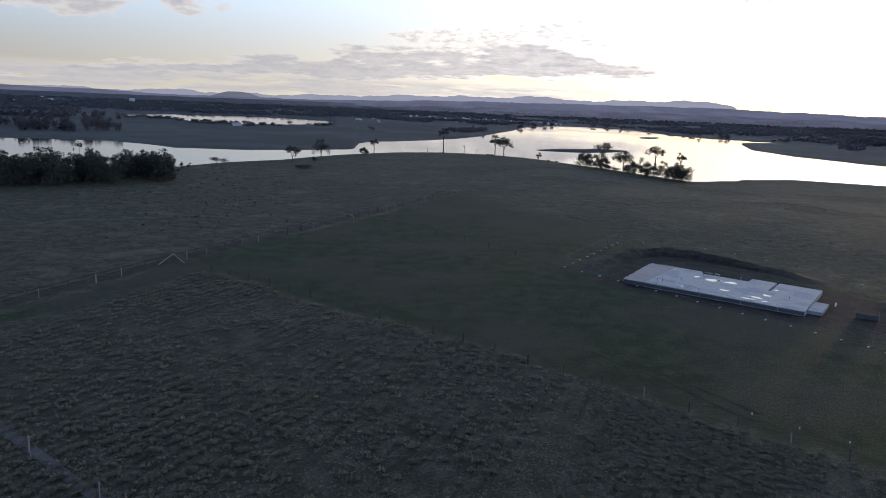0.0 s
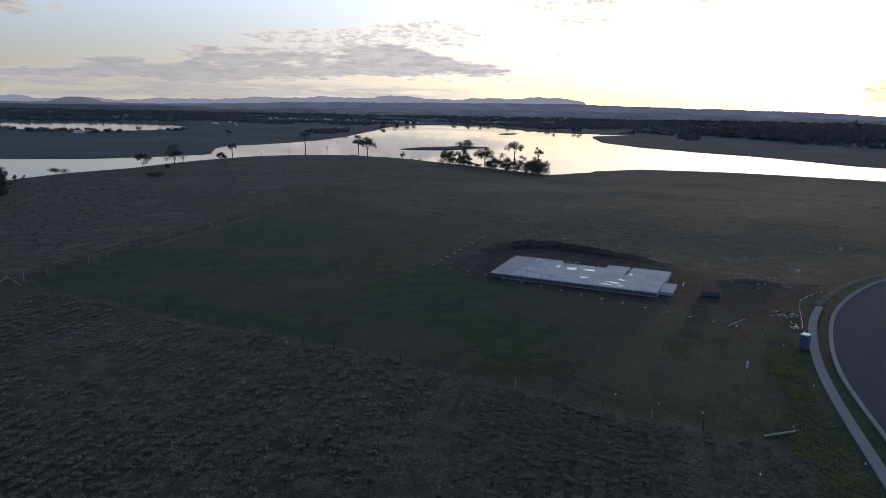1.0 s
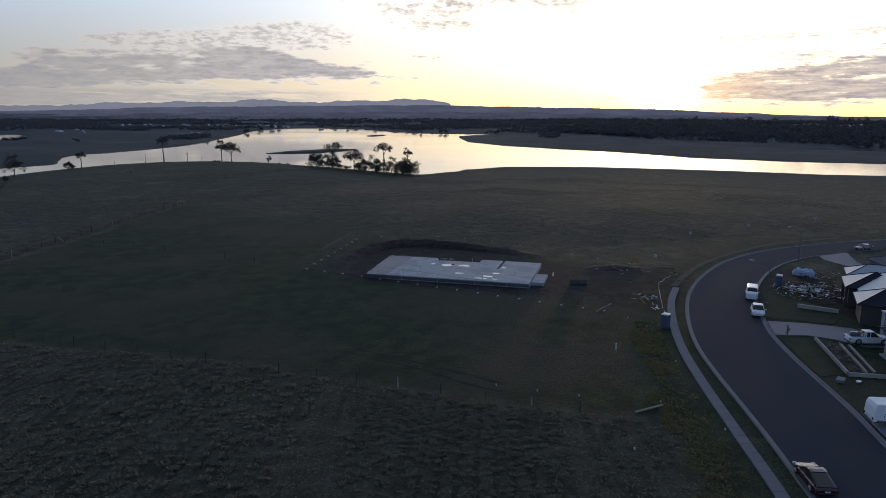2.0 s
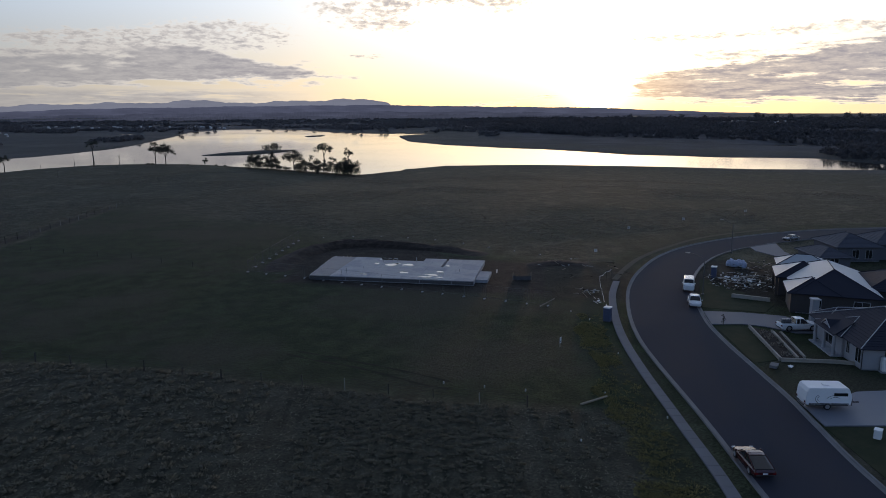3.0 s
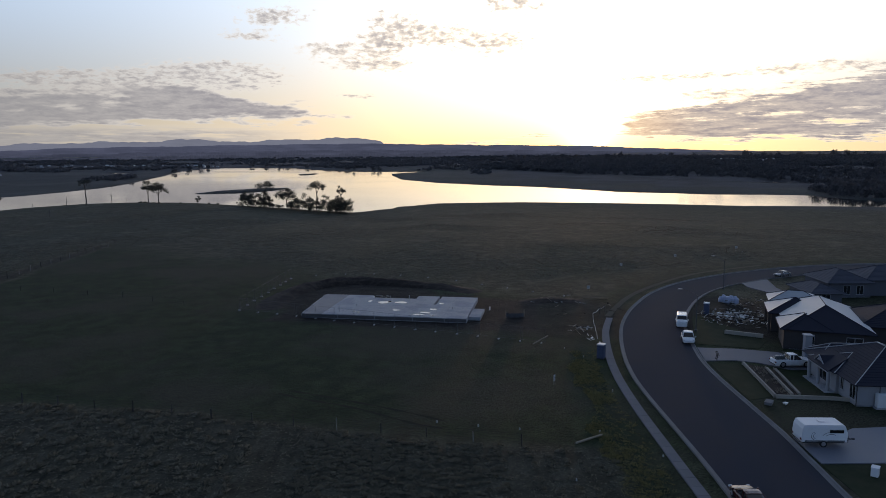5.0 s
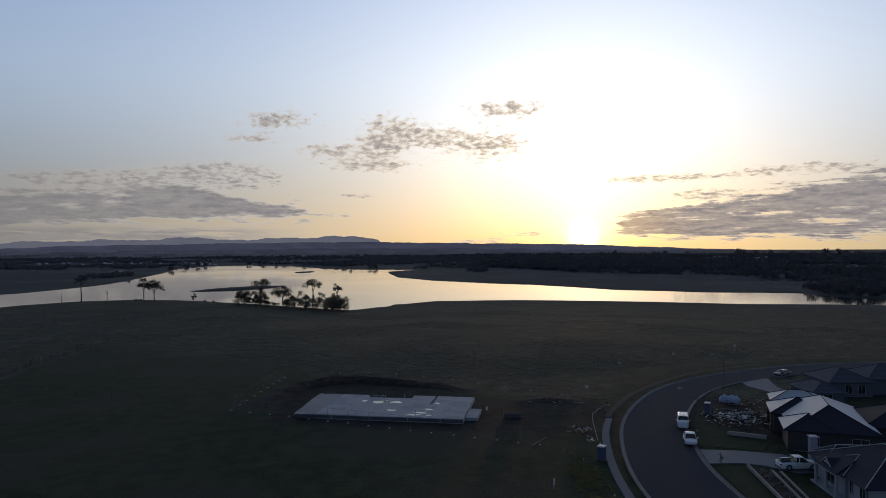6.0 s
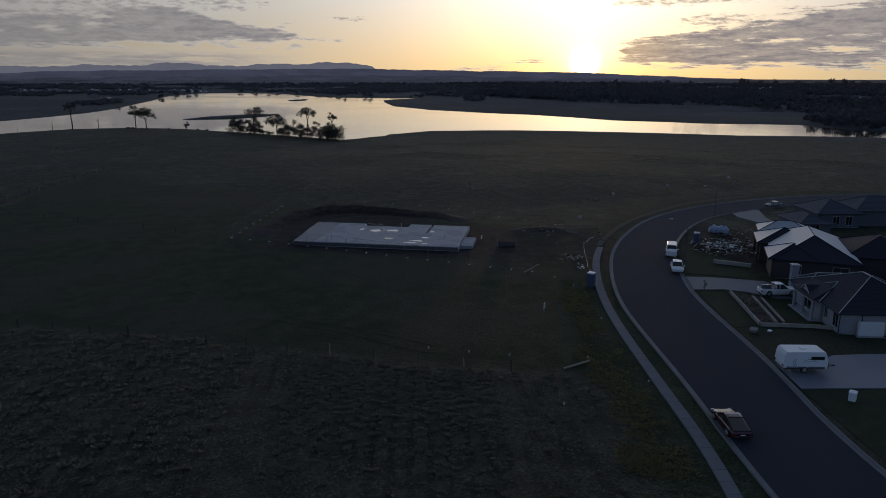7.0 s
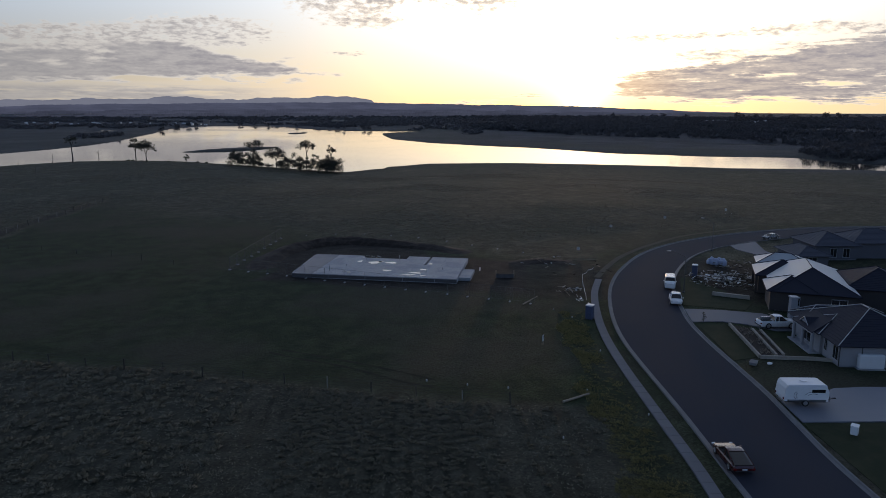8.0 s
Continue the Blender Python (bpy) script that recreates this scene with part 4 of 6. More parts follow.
tape = thing("barrier_tape", 0, 0, 0, 0, "sagging pale barrier tape strung between star pickets", "barrier")
tape_line = [(73.9, 91.9), (72.2, 91.0), (69.0, 88.6), (66.4, 85.2), (64.2, 82.0), (62.0, 78.8), (60.0, 76.0)]
for px, py in tape_line:
    part("picket", tubed((px, py, -.1), (px, py, 1.25), .025, sides=5), STEEL_DARK, tape)
for (ax, ay), (bx, by) in zip(tape_line, tape_line[1:]):
    mx, my = (ax + bx) / 2, (ay + by) / 2
    bm = bmesh.new()
    polytube(bm, [(ax, ay, 1.1), (mx, my, .85), (bx, by, 1.1)], .022, 4)
    part("tape", bm, WHITE_PLASTIC, tape, "white tape")

# ---- houses ----
ROOF_TILE = material("dark_roof_tile", (0.027, 0.029, 0.042), 0.75, vary=0.15, scale=1.2, fine=10.0, bump=0.15, spec=0.12)
ROOF_METAL = material("grey_metal_roof", (0.046, 0.051, 0.070), 0.75, 0.0, vary=0.1, scale=1.0, bump=0.05)
ROOF_LINING = material("pale_roof_lining", (0.40, 0.42, 0.43), 0.5, vary=0.1, scale=0.8, fine=6.0, bump=0.1, spec=0.4)
WHITE_WALL = material("white_render_wall", (0.275, 0.275, 0.29), 0.8, vary=0.08, scale=1.0, fine=14.0)
GREY_WALL = material("grey_render_wall", (0.10, 0.10, 0.115), 0.85, vary=0.12, scale=1.0, fine=14.0)
BRICK_WALL = material("dark_brick_wall", (0.050, 0.043, 0.042), 0.85, vary=0.25, scale=1.0, fine=14.0)
WHITE_TRIM = plain("white_trim", (0.32, 0.32, 0.33), 0.4)
DARK_GLASS = plain("dark_window_glass", (0.015, 0.017, 0.02), 0.08, 0.0, 0.8)
GARAGE_WHITE = material("ribbed_white_door", (0.62, 0.63, 0.64), 0.5, vary=0.05, scale=2.0, bump=0.05)


def hip_roof(x0, y0, x1, y1, z, pitch, over=0.5, thick=0.12, gable=False):
    """Hip roof over a rectangle. Returns the bmesh, the lines of ridge and hips, and the height of the ridge."""
    x0, y0, x1, y1 = x0 - over, y0 - over, x1 + over, y1 + over
    w, l = x1 - x0, y1 - y0
    half = min(w, l) / 2
    top = z + half * math.tan(radians(pitch))
    if gable:
        r0, r1 = (x0 + half, y0, top), (x0 + half, y1, top)
    elif l >= w:
        r0, r1 = (x0 + half, y0 + half, top), (x0 + half, y1 - half, top)
    else:
        r0, r1 = (x0 + half, y0 + half, top), (x1 - half, y0 + half, top)
    c = [(x0, y0, z), (x1, y0, z), (x1, y1, z), (x0, y1, z)]
    bm = bmesh.new()
    v = [bm.verts.new(p) for p in c + [r0, r1]]
    faces = [(0, 1, 4), (1, 2, 5, 4), (2, 3, 5), (3, 0, 4, 5)] if l >= w else [(0, 1, 5, 4), (1, 2, 5), (2, 3, 4, 5), (3, 0, 4)]
    for f in faces:
        bm.faces.new([v[i] for i in f])
    low = [bm.verts.new((p[0], p[1], p[2] - thick)) for p in c]
    for i in range(4):
        bm.faces.new((v[i], low[i], low[(i + 1) % 4], v[(i + 1) % 4]))
    bm.faces.new(low)
    ends = [(c[0], r0), (c[1], r0), (c[2], r1), (c[3], r1)] if l >= w else [(c[0], r0), (c[3], r0), (c[1], r1), (c[2], r1)]
    return bm, [(r0, r1)] + ends, top


def tile_rows(x0, y0, x1, y1, z, pitch, over=0.5, gap=0.36):
    """Low courses that run round a hip roof, one above the other."""
    bm = bmesh.new()
    x0, y0, x1, y1 = x0 - over, y0 - over, x1 + over, y1 + over
    half, t = min(x1 - x0, y1 - y0) / 2, math.tan(radians(pitch))
    d = gap
    while d < half - 0.1:
        for a, b in (((x0 + d, y0 + d), (x1 - d, y0 + d)), ((x1 - d, y0 + d), (x1 - d, y1 - d)), ((x1 - d, y1 - d), (x0 + d, y1 - d)), ((x0 + d, y1 - d), (x0 + d, y0 + d))):
            if math.hypot(b[0] - a[0], b[1] - a[1]) > 0.1:
                tube(bm, (*a, z + d * t + 0.004), (*b, z + d * t + 0.004), 0.022, sides=3)
        d += gap
    return bm


def window(e, face, a, b, sill, head, wall_at, name="window"):
    """A window in a wall that faces -x, +x, -y or +y of the house."""
    s = {"-x": (-1, 0), "+x": (1, 0), "-y": (0, -1), "+y": (0, 1)}[face]

    def bx(a0, a1, z0, z1, d0, d1):
        if s[0]:
            lo, hi = sorted((wall_at + s[0] * d0, wall_at + s[0] * d1))
            return boxed(lo, a0, z0, hi, a1, z1)
        lo, hi = sorted((wall_at + s[1] * d0, wall_at + s[1] * d1))
        return boxed(a0, lo, z0, a1, hi, z1)
    w = part(name, bx(a, b, sill, head, 0.003, 0.03), DARK_GLASS, e, "dark window glass")
    for a0, a1, z0, z1 in ((a - .06, a, sill, head), (b, b + .06, sill, head), (a - .06, b + .06, head, head + .06), (a - .1, b + .1, sill - .09, sill), ((a + b) / 2 - .025, (a + b) / 2 + .025, sill, head)):
        part("frame", bx(a0, a1, z0, z1, 0.004, 0.06), WHITE_TRIM, w)
    return w


def house(name, x, y, turn, wings, wall_mat, roof_mat, cap_mat, label, floor_z=0.15, bare_mat=None):
    e = thing(name, x, y, 0, turn, label, "house")
    part("footing", boxed(wings[0][0], wings[0][1], -0.3, wings[0][2], wings[0][3], floor_z), CONCRETE, e)
    for k, (x0, y0, x1, y1, z, pitch) in enumerate(wings):
        bm = bmesh.new()
        t = 0.24
        zz = z - 0.15
        for b in ((x0, y0, x1, y0 + t), (x0, y1 - t, x1, y1), (x0, y0 + t, x0 + t, y1 - t), (x1 - t, y0 + t, x1, y1 - t)):
            box(bm, b[0], b[1], 0.0, b[2], b[3], zz)
        part("wall", bm, wall_mat, e)
        roof_bm, lines, top = hip_roof(x0, y0, x1, y1, z, pitch)
        roof = part("roof", roof_bm, roof_mat, e)
        if bare_mat and k != 4:                       # the long sides still wait for their tiles
            roof.data.materials.append(bare_mat)
            for f in roof.data.polygons:
                if f.normal.z > 0.5 and (k == 3 or abs(f.normal.y) > abs(f.normal.x)):
                    f.material_index = 1
        else:
            part("tiling", tile_rows(x0, y0, x1, y1, z, pitch), roof_mat, roof)
        for a, b in lines:
            if (Vector(a) - Vector(b)).length > 0.2:
                part("ridge_cap", tubed(Vector(a) + Vector((0, 0, .03)), Vector(b) + Vector((0, 0, .03)), 0.055, sides=6), cap_mat, roof)
        bm = bmesh.new()
        o = 0.5
        for a, b in (((x0 - o, y0 - o), (x1 + o, y0 - o)), ((x1 + o, y0 - o), (x1 + o, y1 + o)), ((x1 + o, y1 + o), (x0 - o, y1 + o)), ((x0 - o, y1 + o), (x0 - o, y0 - o))):
            tube(bm, (*a, z - 0.06), (*b, z - 0.06), 0.07, sides=6)
        part("gutter", bm, roof_mat, e)
    return e


# the unfinished house with the wide tiled roof, long side to the street
H1 = math.degrees(math.atan2(0.69, 0.72))
h1 = house("tiled_house", 81.2, 64.2, H1, [(0.1, -10.2, 16.6, -0.7, 2.8, 25), (0.11, -5.4, 6.2, 0.0, 2.8, 25), (9.6, -6.0, 16.4, 0.75, 2.8, 24), (18.6, -7.0, 23.4, 0.0, 2.8, 24), (5.0, -18.5, 15.0, -10.0, 2.8, 24)],
           BRICK_WALL, ROOF_TILE, ROOF_TILE, "unfinished dark brick house with a part-tiled hip roof", bare_mat=ROOF_LINING)
window(h1, "-x", -9.2, -7.4, 0.9, 2.1, 0.1)
window(h1, "-x", -3.6, -2.6, 0.9, 2.1, 0.1)
window(h1, "+y", 6.2, 8.4, 0.5, 2.2, -0.7)
part("door", boxed(8.6, -0.69, 0.15, 9.5, -0.64, 2.2), STEEL_DARK, h1)
# dark panel on the uncut wall paints the shade inside the garage
part("garage_opening", boxed(10.6, 0.753, 0.15, 15.2, 0.78, 2.35), STEEL_DARK, h1)
for xx in (9.7, 15.9):
    part("brick_pier", boxed(xx, 0.80, 0, xx + .35, 1.15, 2.6), BRICK_WALL, h1)

# the white house with pale ridge caps
H2 = 59.0
h2 = house("white_house", 69.45, 46.15, H2, [(0.0, -10.2, 12.0, 0.0, 2.45, 24.5), (4.0, -9.0, 9.6, 0.25, 2.45, 22), (9.6, -9.4, 12.6, -0.55, 2.5, 30)],
           WHITE_WALL, ROOF_TILE, WHITE_TRIM, "white rendered house with a dark tiled roof and pale ridge caps")
window(h2, "+y", 0.35, 1.45, 0.6, 2.0, 0.0)
window(h2, "+y", 2.9, 3.5, 0.8, 2.0, 0.0)
window(h2, "+y", 6.0, 8.6, 0.6, 2.0, 0.25)
porch_bm = bmesh.new()
pv = [porch_bm.verts.new(p) for p in ((4.2, 1.15, 2.42), (9.5, 1.15, 2.42), (9.5, -1.4, 3.52), (5.4, -1.4, 3.52), (4.2, 1.15, 2.32), (9.5, 1.15, 2.32), (9.5, -1.4, 3.40), (5.4, -1.4, 3.40))]
for q in ((0, 1, 2, 3), (7, 6, 5, 4), (0, 4, 5, 1), (1, 5, 6, 2), (2, 6, 7, 3), (3, 7, 4, 0)):
    porch_bm.faces.new([pv[k] for k in q])
part("porch_roof", porch_bm, ROOF_TILE, h2)
part("porch_beam", boxed(4.3, 0.86, 2.1, 9.4, 1.06, 2.30, bevel=.01), WHITE_WALL, h2)
for x in (4.5, 6.9, 9.25):
    part("porch_column", tubed((x, .95, 0.1), (x, .95, 2.12), .2, .18, 14), WHITE_WALL, h2, "round white column")
part("porch_floor", boxed(4.0, 0.26, 0, 9.8, 1.4, .16, bevel=.01), CONCRETE, h2)
gablet = bmesh.new()
gv = [gablet.verts.new(p) for p in ((6.3, 0.75, 2.62), (8.3, 0.75, 2.62), (7.3, 0.75, 3.30), (6.3, -1.2, 2.62), (8.3, -1.2, 2.62), (7.3, -1.2, 3.30))]
for q in ((0, 1, 2), (5, 4, 3), (0, 2, 5, 3), (1, 4, 5, 2), (0, 3, 4, 1)):
    gablet.faces.new([gv[k] for k in q])
gab = part("gablet", gablet, ROOF_TILE, h2, "small dark gablet over the porch")
for a, b in (((6.2, .78, 2.60), (7.3, .78, 3.34)), ((8.4, .78, 2.60), (7.3, .78, 3.34))):
    part("barge_board", tubed(a, b, .06, sides=6), WHITE_TRIM, gab, "pale barge board")
gf = bmesh.new()
gf.faces.new([gf.verts.new(p) for p in ((6.65, .764, 2.72), (7.95, .764, 2.72), (7.3, .764, 3.14))])
part("gable_panel", gf, WHITE_WALL, gab, "pale gable panel")
part("downpipe", tubed((-.08, .08, .1), (-.08, .08, 2.35), .05), STEEL_DARK, h2)
part("downpipe", tubed((3.85, .4, .1), (3.85, .4, 2.35), .05), WHITE_TRIM, h2)
pillar = thing("gate_pillar", 80.75, 60.35, 0, H2, "tall pale rendered pillar with a flat cap", "pillar")
part("shaft", boxed(-.42, -.42, 0, .42, .42, 2.75, bevel=.02), WHITE_WALL, pillar)
part("cap", boxed(-.52, -.52, 2.75, .52, .52, 2.92, bevel=.03), WHITE_TRIM, pillar)
tank = thing("rainwater_tank", 69.45, 46.15, 0.0, H2, "white slimline rainwater tank against a house wall", "water tank")
part("tank_body", boxed(-.72, -4.25, 0.10, -.10, -1.68, 1.62, bevel=.10), GARAGE_WHITE, tank)
for yy in (-3.6, -2.9, -2.3):
    part("rib", boxed(-.745, yy, 0.25, -.722, yy + .06, 1.5), GARAGE_WHITE, tank)
part("pipe", tubed((-.4, -2.0, 1.6), (-.4, -2.0, 2.35), 0.05), STEEL_DARK, tank)
part("plinth", boxed(-.80, -4.35, 0, -.05, -1.58, .098), CONCRETE, tank)

h3 = house("grey_roof_house", 117.2, 82.4, -26.7, [(-1.0, 0.0, 6.4, 8.5, 2.7, 24), (6.6, 1.6, 17, 9.6, 2.9, 24), (-7.6, -7.2, -2.6, 0.6, 2.3, 22)], GREY_WALL, ROOF_METAL, ROOF_METAL, "single-storey house with blue-grey hip roofs at several heights")
for a in (1.6, 3.9):
    window(h3, "-y", a, a + 1.1, 0.6, 2.1, 0.0)
window(h3, "-y", -6.0, -4.6, 0.7, 2.0, -7.2)
house("dark_roof_house", 84.0, 38.0, H2, [(0, -14, 14, 0, 2.8, 24)], BRICK_WALL, ROOF_TILE, ROOF_TILE, "dark brick house with a dark tiled hip roof")
house("corner_house", 116.5, 58.0, H1, [(0, -12, 16, 0, 2.8, 24)], BRICK_WALL, ROOF_TILE, ROOF_TILE, "brick house with a dark tiled roof behind the others")

# driveways, lawn edging and garden walls
DRIVE = material("driveway_concrete", (0.155, 0.165, 0.195), 0.6, vary=0.12, scale=0.5, fine=9.0, bump=0.05, spec=0.4)


OLD_DRIVE = material("worn_driveway_concrete", (0.115, 0.122, 0.145), 0.7, vary=0.2, scale=0.5, fine=9.0, bump=0.05, spec=0.3)


def patch(name, points, z, mat, label, category, kind="structure"):
    bm = poly_prism(points, 0.0, z, bevel=0.015)
    return tagged(part(name, bm, mat), label, category, kind=kind)


patch("driveway_1", [(71.4, 69.6), (67.8, 64.7), (71.3, 63.1), (73.0, 61.0), (74.2, 57.4), (77.2, 56.0), (79.6, 59.5), (78.9, 63.3), (75.3, 67.0)], 0.10, OLD_DRIVE, "pale concrete driveway crossing the verge", "driveway")
patch("driveway_2", [(56.7, 43.6), (54.0, 38.8), (60.0, 35.9), (72.0, 30.0), (76.0, 34.5), (70.5, 39.2), (66.6, 41.3), (63.4, 42.5), (61.0, 42.2), (59.4, 42.6)], 0.10, DRIVE, "broad pale concrete driveway under a caravan", "driveway")
patch("driveway_3", [(119.5, 100.4), (113.6, 99.4), (111.4, 96.0), (110.6, 90.5), (113.0, 88.0), (115.6, 93.0), (122.0, 100.6)], 0.10, OLD_DRIVE, "curved pale concrete driveway", "driveway")
LAWN = material("lawn_grass", (0.027, 0.036, 0.018), 0.95, vary=0.4, scale=0.6, fine=12.0, bump=0.6, second=(0.036, 0.040, 0.022), spec=0.1)
patch("lawn_1", [(67.5, 63.6), (61.2, 52.4), (64.5, 52.0), (71.6, 61.4)], 0.035, LAWN, "small green front lawn", "lawn")
patch("lawn_2", [(72.4, 71.5), (78.2, 65.5), (83.0, 68.0), (84.0, 74.0), (86.0, 83.0), (84.5, 83.5), (78.0, 76.8)], 0.035, LAWN, "rough green verge in front of the unfinished house", "lawn")
patch("lawn_3", [(53.8, 38.6), (47.0, 24.6), (62, 18), (66, 31.5), (59.8, 35.7)], 0.035, LAWN, "dark green lawn beside the driveway", "lawn")
SLEEPER = material("garden_sleeper", (0.30, 0.27, 0.23), 0.85, vary=0.25, scale=1.2, fine=15.0, per_object=0.1)


def garden_wall(a, b, h, w, label, group=""):
    d = math.hypot(b[0] - a[0], b[1] - a[1])
    e = thing("garden_wall", a[0], a[1], 0, math.degrees(math.atan2(b[1] - a[1], b[0] - a[0])), label, "garden wall", group)
    n = max(1, round(d / 2.4))
    for i in range(n):
        for k in range(2):
            part("sleeper", boxed(i * d / n + .01, -w / 2, k * h / 2, (i + 1) * d / n - .01, w / 2, (k + 1) * h / 2 - .006, bevel=0.012), SLEEPER, e)
    for i in range(n + 1):
        part("upright", boxed(i * d / n - .06, -w / 2 - .07, 0, i * d / n + .06, -w / 2 - .004, h + .04), SLEEPER, e)
    return e


patch("garden_bed", [(71.0, 61.6), (64.4, 51.7), (66.7, 50.6), (72.4, 57.6)], 0.15, EARTH, "dark soil garden bed between timber rails", "garden bed")
for a, b, h in (((70.87, 61.6), (64.34, 51.73), .42), ((71.6, 58.8), (66.2, 51.1), .40), ((72.3, 58.2), (67.1, 50.9), .36), ((64.3, 51.6), (69.0, 48.6), .40), ((69.0, 48.6), (73.6, 44.2), .40)):
    garden_wall(a, b, h, 0.22, "pale timber sleeper garden edging stepping down the bank", "sleeper garden edging")
rs = random.Random(14)
for k in range(26):
    f, g = rs.random(), rs.random()
    px, py = 64.9 + 6.0 * f + 1.3 * g, 52.0 + 8.6 * f - 1.0 * g
    e = thing("garden_plant", px, py, .14, rs.uniform(0, 360), "small tufted plant in dark garden soil", "plant", "plants in the garden bed")
    bm = bmesh.new()
    for q in range(7):
        a = q * .9 + rs.random()
        tube(bm, (0, 0, 0), (math.cos(a) * .22, math.sin(a) * .22, rs.uniform(.18, .42)), .02, .006, sides=3)
    part("blades", bm, TIMBER, e)
garden_wall((80.6, 73.3), (83.4, 69.2), .55, .4, "low pale block wall in front of the building rubble")

# ---- street furniture ----
POST_GREY = plain("lamp_post_grey", (0.10, 0.105, 0.11), 0.5, 0.5)
LAMP_LENS = plain("lamp_lens", (0.30, 0.30, 0.29), 0.4)


def street_lamp(x, y, toward):
    e = thing("street_lamp", x, y, 0, toward, "slim grey street lamp with a curved arm beside the kerb", "street lamp", "street lamps")
    part("base_plate", boxed(-.18, -.18, 0, .18, .18, .25, bevel=.03), POST_GREY, e)
    part("pole", tubed((0, 0, .2), (0, 0, 5.3), .085, .05), POST_GREY, e)
    bm = bmesh.new()
    pts = [(0.55 * i, 0, 5.3 + 0.75 * math.sin(i / 4 * 1.5)) for i in range(5)]
    polytube(bm, pts, .035)
    part("arm", bm, POST_GREY, e)
    head = part("lamp_head", boxed(2.1, -.16, 5.98, 2.75, .16, 6.13, bevel=.05), LAMP_LENS, e, "pale flat lamp head")
    return e


street_lamp(77.9, 76.2, 128)
street_lamp(106.1, 97.0, 100)

BLUE_PLASTIC = material("blue_plastic", (0.050, 0.066, 0.12), 0.5, vary=0.1, scale=2.0, bump=0.05)


def portable_toilet(x, y, turn):
    e = thing("portable_toilet", x, y, 0, turn, "blue plastic portable toilet with a pale roof", "portable toilet", "portable toilets")
    part("skid", boxed(-.55, -.55, 0, .55, .55, .12, bevel=.02), STEEL_DARK, e)
    for b in ((-.52, -.52, -.46, .52), (.46, -.52, .52, .52)):
        part("side_panel", boxed(b[0], b[1], .12, b[2], b[3], 2.08, bevel=.015), BLUE_PLASTIC, e)
    part("back_panel", boxed(-.455, .46, .12, .455, .52, 2.08, bevel=.015), BLUE_PLASTIC, e)
    door = part("door", boxed(-.44, -.53, .16, .44, -.48, 2.02, bevel=.012), BLUE_PLASTIC, e)
    part("door_handle", boxed(.30, -.57, 1.0, .36, -.532, 1.2), STEEL_DARK, door)
    for z in (.6, 1.1, 1.6):
        part("rib", boxed(-.54, -.4, z, -.521, .4, z + .06), BLUE_PLASTIC, e)
    bm = boxed(-.58, -.58, 2.08, .58, .58, 2.3, bevel=.09)
    part("roof", bm, WHITE_PLASTIC, e, "pale translucent roof")
    part("vent_pipe", tubed((.38, .40, 2.2), (.38, .40, 2.55), .05), WHITE_PLASTIC, e)
    return e


portable_toilet(57.1, 71.7, 30).scale = (0.82, 0.82, 0.84)
portable_toilet(87.5, 83.4, 130).scale = (0.8, 0.8, 0.84)


SIGN_BOARD = plain("sign_board", (0.56, 0.56, 0.56), 0.6)


def site_sign(x, y, w, h, z, turn, label):
    e = thing("site_sign", x, y, height(x, y), turn, label, "sign", "lot signs")
    for dx in (-w * .35, w * .35):
        part("stake", boxed(dx - .025, -.025, -.1, dx + .025, .025, z + h), TIMBER, e)
    part("board", boxed(-w / 2, -.055, z, w / 2, -.028, z + h, bevel=.004), SIGN_BOARD, e, "white board")
    for k in range(3):
        part("line_of_print", boxed(-w * .35, -.061, z + h * (.25 + .22 * k), w * (.35 - .1 * (k % 2)), -.057, z + h * (.33 + .22 * k)), STEEL_DARK, e)
    return e


for x, y, w, h, z in ((45.9, 66.0, .42, .7, .45), (82.5, 107.2, .55, .55, .5), (105.3, 125.1, .55, .55, .5), (125.6, 129.6, .55, .55, .5), (150, 133, .55, .55, .5)):
    site_sign(x, y, w, h, z, 30 if y < 70 else -35, "small white lot sign on timber stakes in the grass")
for x, y in ((43.2, 45.9), (55.5, 77.3), (55.4, 73.1), (50.3, 61.2), (41.8, 52.7), (29.2, 61.8), (32.3, 59.1), (35.4, 56.6), (33.8, 45.6), (148.0, 131.3), (148.6, 129.9)):
    e = thing("survey_peg", x, y, 0, random.uniform(0, 90), "short white survey peg standing in the grass", "peg", "survey pegs")
    part("peg", boxed(-.05, -.05, -.1, .05, .05, .20, bevel=.01), SIGN_BOARD, e)
for x, y, w, d, h, t, lab, mat in ((62.0, 50.6, 1.1, .7, .32, 30, "low grey-green utility cabinet on the verge", "c"), (63.5, 49.8, .45, .35, .15, 10, "small white cover beside the verge", "w"), (55.75, 35.35, .68, .55, .78, 25, "white utility pillar box on the lawn", "w")):
    e = thing("utility_box", x, y, 0.08, t, lab, "utility box")
    mm = WHITE_PLASTIC if mat == "w" else KERB_CONCRETE
    part("cabinet", boxed(-w / 2, -d / 2, 0, w / 2, d / 2, h * .92, bevel=.03), mm, e)
    part("lid", boxed(-w / 2 - .03, -d / 2 - .03, h * .925, w / 2 + .03, d / 2 + .03, h, bevel=.02), mm, e)
wrap = thing("wrapped_bundle", 97.3, 87.5, 0, -56, "bundles of building material under pale blue plastic on bare earth", "wrapped bundle")
